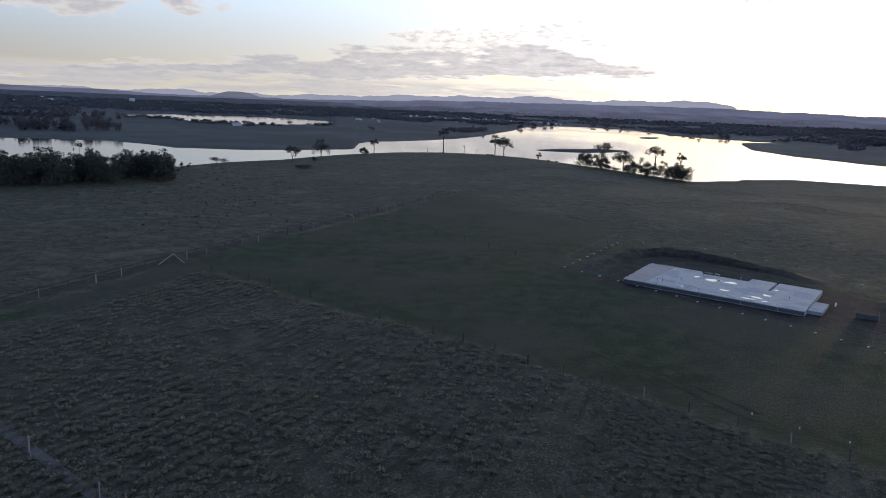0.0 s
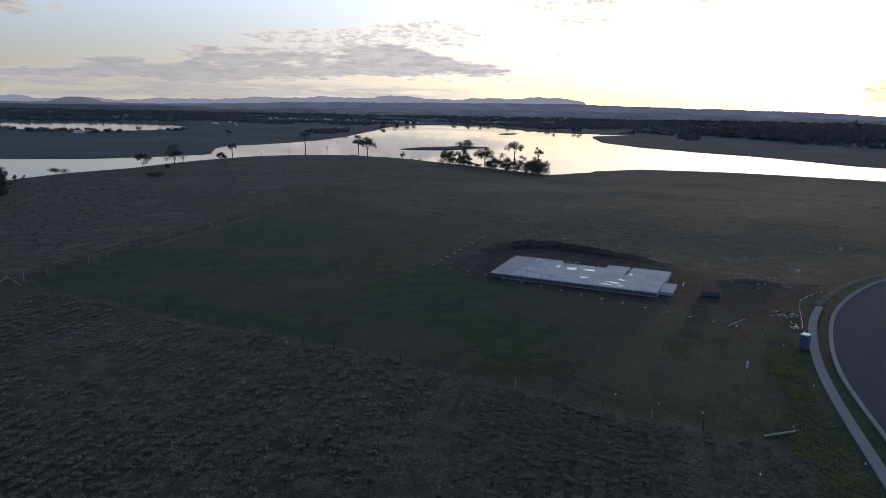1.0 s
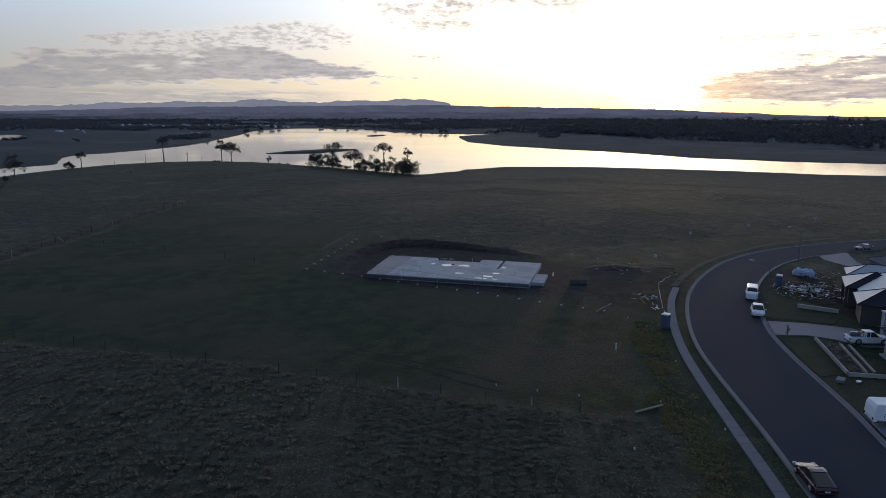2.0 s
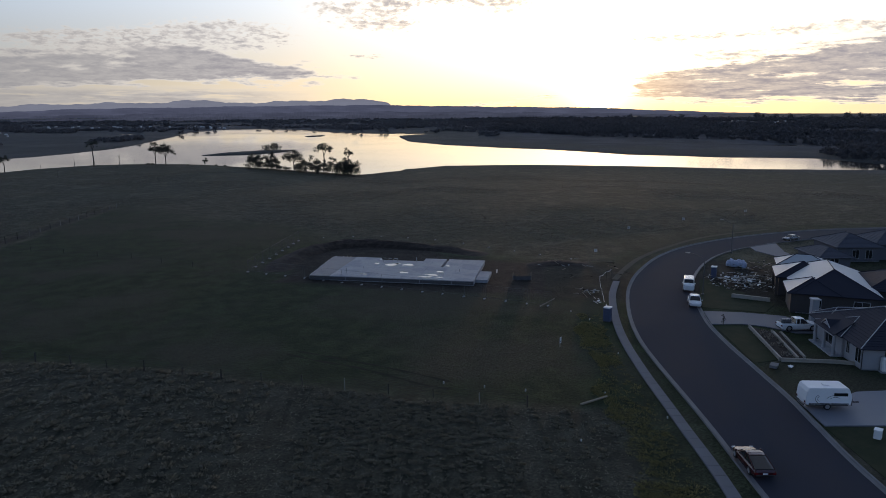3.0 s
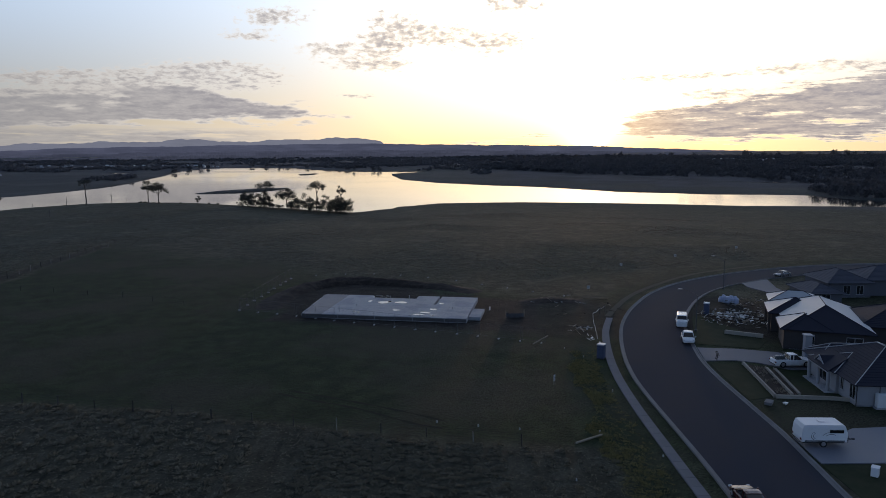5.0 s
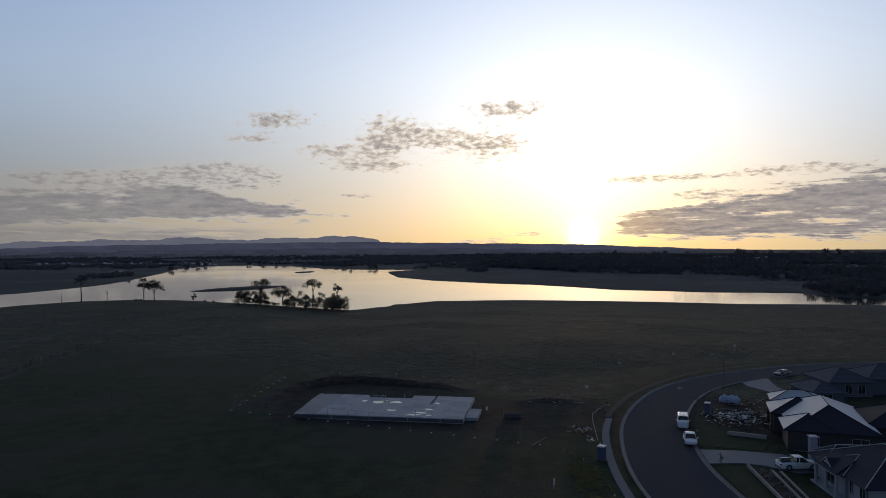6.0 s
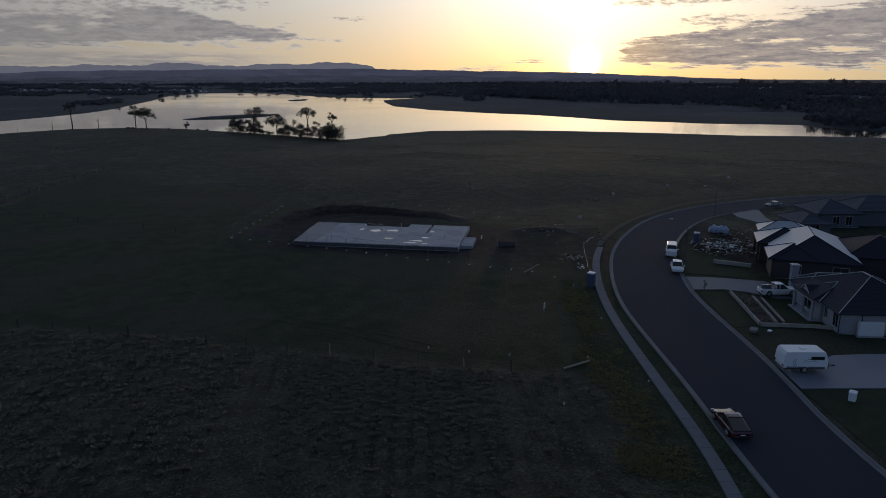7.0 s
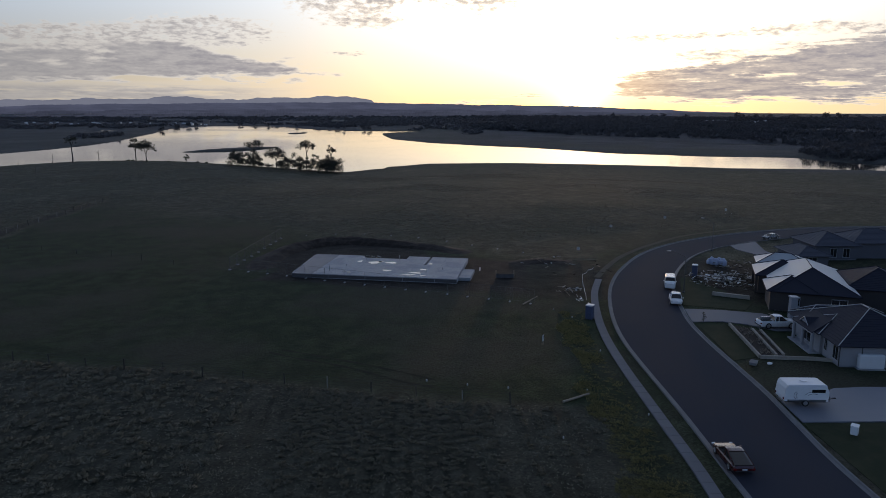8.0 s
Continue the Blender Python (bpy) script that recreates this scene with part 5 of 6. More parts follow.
for k in range(9):
    bm = bmesh.new()
    bmesh.ops.create_icosphere(bm, subdivisions=3, radius=1)
    for v in bm.verts:
        n = noise.noise(v.co * 2.4 + Vector((k * 5, 0, 0))) + .35 * math.sin(v.co.z * 9 + k)
        v.co = Vector((v.co.x * .52, v.co.y * .62, max(v.co.z, -.55) * (.95 if k % 3 else .75) + .52)) * .82 * (1 + .16 * n)
    ob = part("bundle", bm, BLUE_WRAP, wrap, smooth=True)
    ob.matrix_basis = pose(-1.5 + .62 * (k % 5) + .3 * (k > 4), .75 * (k > 4) + .12 * (k % 2), 0, 0, 0, 40 * k)

# ---- vehicles ----
TYRE = plain("tyre_rubber", (0.012, 0.012, 0.013), 0.8)
RIM = plain("alloy_rim", (0.35, 0.35, 0.36), 0.35, 0.8)
CAR_WHITE = plain("white_car_paint", (0.66, 0.67, 0.68), 0.25)
CAR_RED = plain("dark_red_car_paint", (0.048, 0.008, 0.009), 0.25)
CAR_GREY = plain("silver_car_paint", (0.20, 0.21, 0.22), 0.25, 0.5)
HEADLIGHT = plain("headlight_glass", (0.55, 0.56, 0.58), 0.1)
TAILLIGHT = plain("taillight_red", (0.12, 0.008, 0.008), 0.2)


def loft(stations, mat, name, parent, close=True):
    """stations: x and a list of (y, z) for the left half, bottom to top; mirrored."""
    bm = bmesh.new()
    rings = []
    for x, half in stations:
        ring = [bm.verts.new((x, y, z)) for y, z in half] + [bm.verts.new((x, -y, z)) for y, z in reversed(half)]
        rings.append(ring)
    n = len(rings[0])
    for a, b in zip(rings, rings[1:]):
        for i in range(n):
            bm.faces.new((a[i], a[(i + 1) % n], b[(i + 1) % n], b[i]))
    bm.faces.new(rings[0])
    bm.faces.new(rings[-1][::-1])
    return part(name, bm, mat, parent, smooth=False)


def wheel(parent, x, y, r, w, s):
    hub = part("wheel", tubed((x, y, r), (x, y + s * w, r), r * .62, sides=18), RIM, parent)
    bm = bmesh.new()
    prof = [(r * .62, 0), (r * .95, 0), (r, .04), (r, w - .04), (r * .95, w), (r * .62, w)]
    rings = [[bm.verts.new((x + p * math.cos(a), y + s * d, r + p * math.sin(a))) for a in [2 * math.pi * i / 20 for i in range(20)]] for p, d in prof]
    for k in range(len(prof)):
        a, b = rings[k], rings[(k + 1) % len(prof)]
        for i in range(20):
            bm.faces.new((a[i], a[(i + 1) % 20], b[(i + 1) % 20], b[i]))
    part("tyre", bm, TYRE, hub, smooth=True)
    bm = bmesh.new()
    for i in range(5):
        a = 2 * math.pi * i / 5
        tube(bm, (x, y + s * (w + .005), r), (x + r * .56 * math.cos(a), y + s * (w + .005), r + r * .56 * math.sin(a)), .03, sides=4)
    part("spokes", bm, RIM, hub)


def car(name, x, y, z, turn, paint, label, length=4.7, wide=1.82, high=1.45, style="sedan", category="car"):
    """Front towards +x. Body, glasshouse, roof, lights, mirrors and wheels."""
    e = thing(name, x, y, z, turn, label, category)
    L, W = length / 2, wide / 2
    r = .33 if style in ("sedan", "coupe") else .38
    belt = high * .62
    hood = {"sedan": .60, "coupe": .58, "van": .72, "ute": .62}[style] * high

    def sec(top, inset=0.0, floor=.20):
        w = W - inset
        return [(w * .86, floor), (w * .97, floor + .12), (w, (floor + top) / 2), (w * .985, top - .12), (w * .90, top - .02), (w * .5, top + .015)]
    boot = {"sedan": belt * 1.02, "coupe": belt * 1.02, "van": belt, "ute": belt * 1.0}[style]
    loft([(-L, sec(boot - .18, .16, .34)), (-L + .08, sec(boot - .04, .06, .27)), (-L + .5, sec(boot)), (-L * .45, sec(belt)), (0, sec(belt)), (L * .40, sec(belt * .985)), (L * .62, sec(hood)), (L - .35, sec(hood - .07, .03)), (L - .06, sec(hood - .2, .12, .26)), (L, sec(hood - .28, .22, .32))], paint, "body", e)
    g = {"sedan": (-L * .74, -L * .36, L * .10, L * .50), "coupe": (-L * .93, -L * .22, L * .02, L * .50), "van": (-L * .97, -L * .92, L * .30, L * .62), "ute": (-L * .28, -L * .20, L * .14, L * .46)}[style]
    if style == "van":
        loft([(g[0], [(W * .92, belt - .05), (W * .86, high - .12), (W * .7, high - .04)]), (g[1], [(W * .93, belt - .05), (W * .88, high - .1), (W * .7, high - .02)]), (L * .18, [(W * .93, belt - .05), (W * .88, high - .1), (W * .7, high)]), (g[2], [(W * .93, belt - .05), (W * .85, high - .12), (W * .68, high - .03)])], paint, "cargo_box", e)
        loft([(g[2] + .01, [(W * .90, belt - .05), (W * .80, high - .16), (W * .65, high - .07)]), (g[3], [(W * .86, belt - .05), (W * .80, belt + .03), (W * .6, belt + .05)])], DARK_GLASS, "windscreen", e)
        part("rear_window", boxed(g[0] - .02, -W * .72, belt + .1, g[0] - .003, W * .72, high - .25), DARK_GLASS, e)
        for s in (1, -1):
            part("side_window", boxed(L * .02, s * W * .925 if s > 0 else s * W * .945, belt + .05, L * .26, s * W * .945 if s > 0 else s * W * .925, high - .3), DARK_GLASS, e)
    else:
        loft([(g[0], [(W * .84, belt - .05), (W * .80, belt + .02), (W * .6, belt + .04)]), (g[1], [(W * .88, belt - .05), (W * .72, high - .07), (W * .55, high - .04)]), (g[2], [(W * .89, belt - .05), (W * .72, high - .06), (W * .55, high - .03)]), (g[3], [(W * .86, belt - .05), (W * .80, belt + .02), (W * .6, belt + .03)])], DARK_GLASS, "glasshouse", e)
        loft([(g[1] - .12, [(W * .70, high - .10), (W * .70, high - .055), (W * .45, high - .02)]), ((g[1] + g[2]) / 2, [(W * .73, high - .08), (W * .73, high - .03), (W * .45, high)]), (g[2] + .10, [(W * .70, high - .10), (W * .70, high - .055), (W * .45, high - .02)])], paint, "roof", e)
        for s in (1, -1):
            for gx, gz in ((g[2] + .02, g[3] - .05), (g[1], g[0] + .1), ((g[1] + g[2]) / 2, (g[1] + g[2]) / 2 - .06)):
                part("pillar", tubed((gx, s * W * .74, high - .07), (gz, s * W * .885, belt - .03), .045, sides=5), paint, e)
    for s in (1, -1):
        part("headlight", boxed(L - .20, s * W * .80 - .14, hood - .27, L - .03, s * W * .80 + .14, hood - .13, bevel=.03), HEADLIGHT, e)
        part("tail_light", boxed(-L - .012, s * W * .78 - .13, boot - .34, -L + .12, s * W * .78 + .13, boot - .19, bevel=.02), TAILLIGHT, e)
        part("side_mirror", boxed(L * .40, s * (W + .09) - .09, belt + .0, L * .46, s * (W + .09) + .09, belt + .14, bevel=.03), paint, e)
        for wx in (-L * .60, L * .62):
            wheel(e, wx, s * (W - .21), r, .22, s)
    part("number_plate", boxed(-L - .022, -.18, .46, -L - .004, .18, .56), WHITE_PLASTIC, e)
    part("rear_bumper", boxed(-L - .03, -W * .8, .30, -L + .2, W * .8, .44, bevel=.04), STEEL_DARK, e)
    if style == "ute":
        bm = bmesh.new()
        for s in (1, -1):
            tube(bm, (-L * .34, s * W * .7, belt), (-L * .36, s * W * .68, high + .06), .03, sides=6)
        tube(bm, (-L * .36, -W * .68, high + .06), (-L * .36, W * .68, high + .06), .03, sides=6)
        part("sports_bar", bm, STEEL_DARK, e)
        part("tray_liner", boxed(-L + .15, -W * .72, belt + .02, -L * .38, W * .72, belt + .045), STEEL_DARK, e)
        part("ladder_rack", boxed(-L + .1, -W * .6, belt + .05, -L * .45, -W * .25, belt + .5, bevel=.05), CAR_GREY, e)
    return e


car("red_car", 42.85, 36.5, 0.07, 63.5, CAR_RED, "dark red fastback car parked by the kerb", 4.35, 1.70, 1.24, "coupe")
car("white_sedan", 72.75, 72.6, 0.07, 229, CAR_WHITE, "white sedan parked by the kerb", 4.1, 1.62, 1.34, "sedan")
car("white_van", 78.5, 79.6, 0.07, 226, CAR_WHITE, "white van parked behind a sedan at the kerb", 4.4, 1.60, 1.66, "van", "van")
car("silver_car", 127.2, 100.9, 0.07, 178, CAR_GREY, "silver car parked at the bend of the street", 3.6, 1.5, 1.15, "sedan")
car("white_utility", 75.4, 58.45, 0.10, -24, CAR_WHITE, "white pickup with tools in its tray on the driveway", 4.7, 1.68, 1.55, "ute", "pickup")


def caravan(x, y, z, turn):
    """Drawbar towards +x."""
    e = thing("caravan", x, y, z, turn, "white touring caravan with a dark side window on a concrete driveway", "caravan")
    W, H = 1.12, 2.35
    prof = [(-2.25, .55), (-2.32, .95), (-2.22, 1.9), (-2.05, 2.3), (-1.8, H), (1.75, H), (1.98, 2.28), (2.28, 1.55), (2.32, 1.1), (2.2, .55)]
    bm = bmesh.new()
    a = [bm.verts.new((px, W, pz)) for px, pz in prof]
    b = [bm.verts.new((px, -W, pz)) for px, pz in prof]
    n = len(prof)
    bm.faces.new(a)
    bm.faces.new(b[::-1])
    for i in range(n):
        bm.faces.new((a[i], b[i], b[(i + 1) % n], a[(i + 1) % n]))
    bmesh.ops.bevel(bm, geom=[ed for ed in bm.edges if abs(ed.verts[0].co.y - ed.verts[1].co.y) < .01], offset=.07, segments=2, affect="EDGES")
    part("body", bm, WHITE_PLASTIC, e)
    for s in (1, -1):
        w = part("window", boxed(.45, s * (W + .012) - .01, 1.52, 1.85, s * (W + .012) + .01, 1.86, bevel=.008), DARK_GLASS, e)
        part("skirt", boxed(-2.0, s * (W + .008) - .006, .58, 2.0, s * (W + .008) + .006, .76), CAR_GREY, e, "grey lower panel")
        for cx, cz, rad, a0, a1 in ((-.95, 1.22, .42, 1.9, 4.4), (-.85, 1.22, .30, 2.0, 4.4), (.55, .55, 1.05, 1.2, 2.4), (.65, .45, .95, 1.1, 2.2)):
            pts = [(cx + rad * math.cos(a0 + (a1 - a0) * i / 10), cz + rad * math.sin(a0 + (a1 - a0) * i / 10)) for i in range(11)]
            bm = bmesh.new()
            polytube(bm, [(p[0], s * (W + .006), p[1]) for p in pts], .022, 4)
            part("stripe", bm, STEEL_DARK, e, "dark sweeping stripe")
        wheel(e, -.1, s * (W - .17), .37, .2, s)
        part("wheel_arch", boxed(-.55, s * (W + .02) - .03, .66, .35, s * (W + .02) + .03, .74, bevel=.01), CAR_GREY, e)
        part("tail_light", boxed(-2.36, s * .9 - .1, .75, -2.30, s * .9 + .1, .95), TAILLIGHT, e)
        part("drawbar", tubed((2.1, s * .55, .5), (3.35, 0, .45), .045, sides=6), STEEL_DARK, e)
    part("bumper", boxed(-2.5, -1.0, .48, -2.4, 1.0, .58, bevel=.02), STEEL_DARK, e)
    part("hitch", boxed(3.25, -.07, .4, 3.6, .07, .55, bevel=.02), STEEL_DARK, e)
    part("gas_bottle", tubed((2.65, 0, .55), (2.65, 0, 1.0), .16, sides=12), GALV, e)
    part("roof_hatch", boxed(-.3, -.3, H + .002, .3, .3, H + .08, bevel=.02), WHITE_PLASTIC, e)
    part("chassis", boxed(-2.1, -.9, .38, 2.1, .9, .545), STEEL_DARK, e)
    part("jockey_wheel", tubed((3.0, .12, 0.0), (3.0, .12, .75), .035, sides=6), STEEL_DARK, e)
    return e


caravan(57.55, 41.65, 0.10, -28).scale = (0.87, 0.87, 0.87)

# ---- trees, fences and grass ----
BARK = material("gum_bark", (0.075, 0.066, 0.058), 0.9, vary=0.4, scale=1.5, fine=12.0, bump=0.4)
DEAD_WOOD = material("dead_grey_wood", (0.10, 0.095, 0.088), 0.9, vary=0.3, scale=2.0, fine=15.0)


def leaf_material(name, a, b, thin=0.0):
    m = bpy.data.materials.new(name)
    m.use_nodes = True
    n = Nodes(m.node_tree)
    rnd = n.add("ShaderNodeNewGeometry").outputs["Random Per Island"]
    obj = n.add("ShaderNodeObjectInfo").outputs["Random"]
    col = n.mix(rnd, a, b)
    g = n.smooth(obj, 0.0, 1.0, 0.8, 1.2)
    col = n.mix(1.0, col, n.add("ShaderNodeCombineColor", {0: g, 1: g, 2: g}).outputs[0], "MULTIPLY")
    d = n.add("ShaderNodeBsdfPrincipled", {"Base Color": col, "Roughness": 0.7, "Specular IOR Level": 0.2}).outputs[0]
    if thin:
        d = n.add("ShaderNodeMixShader", {0: thin, 1: d, 2: n.add("ShaderNodeBsdfTranslucent", {"Color": col}).outputs[0]}).outputs[0]
    n.add("ShaderNodeOutputMaterial", {0: d})
    return m


LEAF = leaf_material("gum_leaves", (0.032, 0.036, 0.028), (0.066, 0.068, 0.052))
# paler and bluer than the near leaves: haze painted into the colour
HAZY_LEAF = leaf_material("hazy_far_leaves", (0.060, 0.063, 0.072), (0.100, 0.103, 0.113), 0.5)
TUFT = leaf_material("pale_grass_tufts", (0.125, 0.121, 0.092), (0.300, 0.282, 0.220), 0.5)
HILL_GRASS = leaf_material("dry_hill_grass", (0.105, 0.097, 0.078), (0.235, 0.212, 0.168), 0.5)
DARK_WEED = leaf_material("dark_weed_stalks", (0.030, 0.030, 0.024), (0.060, 0.056, 0.046), 0.3)
RANK = leaf_material("rank_yellow_grass", (0.125, 0.123, 0.055), (0.320, 0.285, 0.130), 0.5)


def limb(bm, a, b, r0, r1, rs, steps=4, wobble=0.12):
    """A bent tapering limb. Returns its end."""
    a, b = Vector(a), Vector(b)
    d = (b - a).length
    pts = [a.lerp(b, i / steps) + Vector((rs.uniform(-1, 1), rs.uniform(-1, 1), rs.uniform(-.4, .4))) * (d * wobble * (0 if i in (0, steps) else 1)) for i in range(steps + 1)]
    for i in range(steps):
        tube(bm, pts[i], pts[i + 1], r0 + (r1 - r0) * i / steps, r0 + (r1 - r0) * (i + 1) / steps, sides=6)
    return pts[-1]


def leaves(verts, faces, c, rx, rz, count, size, rs):
    """Leaf sprays in an uneven clump."""
    for _ in range(count):
        u = Vector((rs.gauss(0, 1), rs.gauss(0, 1), rs.gauss(0, 1)))
        u.normalize()
        d = rs.random() ** 0.45
        p = Vector(c) + Vector((u.x * rx * d, u.y * rx * d, u.z * rz * d))
        s = size * rs.uniform(.6, 1.3)
        t = Vector((rs.uniform(-1, 1), rs.uniform(-1, 1), rs.uniform(-1, .3))).normalized() * s
        w = Vector((rs.uniform(-1, 1), rs.uniform(-1, 1), rs.uniform(-1, 1))).normalized() * s * .45
        k = len(verts)
        verts += [tuple(p), tuple(p + t * .5 + w), tuple(p + t), tuple(p + t * .5 - w)]
        faces.append((k, k + 1, k + 2, k + 3))


def gum_tree(x, y, high, spread, seed, bare=.45, clumps=9, dense=1.0, label="slender gum tree with a ragged open crown", category="tree", group="", trunk_mat=None, flat=.55, leaf=0.0):
    """A forked trunk whose limbs carry lobes of leaves, set round a dome over the fork. flat: height of the dome against its radius."""
    rs = random.Random(seed)
    e = thing("gum_tree", x, y, height(x, y) - .1, rs.uniform(0, 360), label, category, group)
    bm = bmesh.new()
    verts, faces = [], []
    lean = Vector((rs.uniform(-.06, .06) * high, rs.uniform(-.06, .06) * high, 0))
    fork = lean * .5 + Vector((0, 0, high * max(bare - .08, .06)))
    r0 = high * .020 + .05
    limb(bm, (0, 0, 0), fork, r0, r0 * .7, rs, 4, .03)
    centre = lean + Vector((0, 0, high * bare))
    rise = high * (1 - bare)
    boughs = [limb(bm, fork, centre + Vector((math.cos(k * 2.1 + seed) * spread * .35, math.sin(k * 2.1 + seed) * spread * .35, rise * rs.uniform(.3, .5))), r0 * .55, r0 * .3, rs, 3, .10) for k in range(3)]
    size = leaf or .26 + high * .010
    for k in range(clumps):
        a = 2.39996 * k + rs.uniform(-.4, .4)
        q = math.sqrt((k + .5) / clumps) * rs.uniform(.85, 1.05)
        z = rise * (1 - flat * q * q) * rs.uniform(.45 if bare > .3 else .08, 1.0)
        tip = centre + Vector((math.cos(a) * spread * q, math.sin(a) * spread * q, z * .92))
        end = limb(bm, min(boughs, key=lambda p: (p - tip).length), tip, r0 * .28, r0 * .08, rs, 3, .10)
        cr = spread * rs.uniform(.28, .44)
        leaves(verts, faces, end, cr, cr * .62, int(90 * dense * rs.uniform(.7, 1.3)), size, rs)
        for _ in range(2):
            leaves(verts, faces, end + Vector((rs.uniform(-1, 1) * cr, rs.uniform(-1, 1) * cr, rs.uniform(-1.3, .1) * cr)), cr * .45, cr * .45, int(26 * dense), size, rs)
    part("trunk", bm, trunk_mat or BARK, e)
    me = bpy.data.meshes.new("crown")
    me.from_pydata(verts, [], faces)
    me.materials.append(LEAF)
    new("crown", me).parent = e
    return e


def dead_tree(x, y, high, seed, label="bare dead tree with a few broken limbs", limbs=3):
    rs = random.Random(seed)
    e = thing("dead_tree", x, y, height(x, y) - .1, rs.uniform(0, 360), label, "dead tree", "dead trees on the brow")
    bm = bmesh.new()
    top = limb(bm, (0, 0, 0), (rs.uniform(-.06, .06) * high, rs.uniform(-.06, .06) * high, high), .05 + high * .022, .05, rs, 5, .03)
    part("trunk", bm, DEAD_WOOD, e)
    for k in range(limbs):
        a, z = rs.uniform(0, 6.28), rs.uniform(.45, .85) * high
        bm = bmesh.new()
        limb(bm, (0, 0, z), (math.cos(a) * high * .22, math.sin(a) * high * .22, z + high * .2), .09, .03, rs, 3, .1)
        part("limb", bm, DEAD_WOOD, e)
    return e


def at_bearing(b, d):
    return -math.sin(radians(b)) * d, math.cos(radians(b)) * d


BROW = "trees along the brow"
for b, d, hgt, spr, seed, bare, cl, dn, lab in (
        (12.1, 312, 7.8, 2.6, 1, .40, 8, 1.0, "gum tree with a rounded dark crown on the brow"),
        (9.9, 334, 9.6, 3.2, 2, .35, 9, .8, "gum tree with spreading open limbs on the brow"),
        (6.55, 362, 4.6, 2.0, 3, .2, 7, 1.1, "small bushy tree on the brow"),
        (5.75, 370, 8.6, 1.8, 4, .55, 6, .8, "thin gum tree with a small crown"),
        (-3.85, 391, 12.0, 2.6, 6, .55, 8, .9, "tall gum tree with a flat ragged crown"),
        (-4.55, 387, 11.4, 3.4, 7, .45, 11, 1.1, "tall gum tree with a broad drooping crown"),
        (-7.3, 382, 4.4, 1.0, 8, .3, 5, .9, "small columnar sapling on the brow")):
    gum_tree(*at_bearing(b, d), hgt, spr * 1.15, seed, bare - .05, cl * 2, dn * .9, lab, group=BROW)
# the close clump above the lake: round dense trees, open ones with bare limbs, and two tall ones
CLUMP = "clump of trees above the lake"
for b, d, hgt, spr, seed, bare, cl, dn, flat, lab in (
        (-10.95, 378, 9.4, 4.3, 21, .06, 34, 1.4, .45, "dark round-headed gum tree with a dense low crown"),
        (-12.25, 380, 9.2, 4.3, 22, .06, 34, 1.4, .45, "dark round-headed gum tree with a dense low crown"),
        (-12.15, 386, 13.6, 4.4, 23, .70, 13, 1.0, .5, "tall gum tree with a thin flat crown"),
        (-13.9, 374, 12.0, 4.8, 24, .40, 26, .9, .55, "open gum tree with pale bare limbs under a domed crown"),
        (-14.45, 376, 8.8, 3.2, 25, .06, 24, 1.4, .5, "dark dense gum tree between taller ones"),
        (-15.3, 375, 9.4, 3.6, 26, .20, 20, 1.1, .55, "small gum tree with an open crown"),
        (-16.15, 377, 16.0, 4.4, 27, .64, 16, .9, .45, "tall gum tree with a split flat crown on bare limbs"),
        (-16.0, 371, 8.8, 3.4, 28, .10, 20, 1.3, .5, "small dark gum tree under a tall one"),
        (-16.8, 372, 9.0, 3.8, 29, .22, 19, 1.0, .55, "small gum tree with an open crown"),
        (-17.75, 370, 10.2, 4.4, 30, .05, 34, 1.4, .45, "dark round-headed gum tree with a dense low crown"),
        (-18.35, 368, 9.4, 4.4, 31, .05, 34, 1.4, .45, "dark round-headed gum tree with a dense low crown"),
        (-18.1, 374, 14.6, 2.6, 32, .62, 9, .8, .4, "slender gum tree standing above a dense crown")):
    gum_tree(*at_bearing(b, d), hgt, spr, seed, bare, cl, dn, lab, group=CLUMP, flat=flat)
gum_tree(*at_bearing(0.27, 392), 13.4, 3.0, 5, .72, 6, .7, "tall bare-trunked gum with a small high crown", group=BROW)
dead_tree(*at_bearing(-1.4, 394), 6.0, 41, limbs=3)
dead_tree(*at_bearing(1.5, 388), 4.8, 42, "broken dead tree stump", 0)
dead_tree(*at_bearing(3.6, 380), 2.4, 43, "short broken dead stump", 0)
dead_tree(*at_bearing(-2.4, 394), 2.6, 44, "short broken dead stump", 0)
dead_tree(*at_bearing(2.6, 330), 3.0, 45, "leaning dead stump on the hillside", 0)


def shrub(x, y, w, hgt, seed, label, category="shrub", group=""):
    rs = random.Random(seed)
    e = thing("shrub", x, y, height(x, y), rs.uniform(0, 360), label, category, group)
    bm = bmesh.new()
    verts, faces = [], []
    for k in range(6):
        a = rs.uniform(0, 6.28)
        tip = Vector((math.cos(a) * w * .35, math.sin(a) * w * .35, hgt * rs.uniform(.5, .8)))
        limb(bm, (0, 0, 0), tip, .05, .02, rs, 2, .1)
        leaves(verts, faces, tip, w * .3, hgt * .3, 130, .3, rs)
    part("stems", bm, BARK, e)
    me = bpy.data.meshes.new("foliage")
    me.from_pydata(verts, [], faces)
    me.materials.append(LEAF)
    new("foliage", me).parent = e
    return e


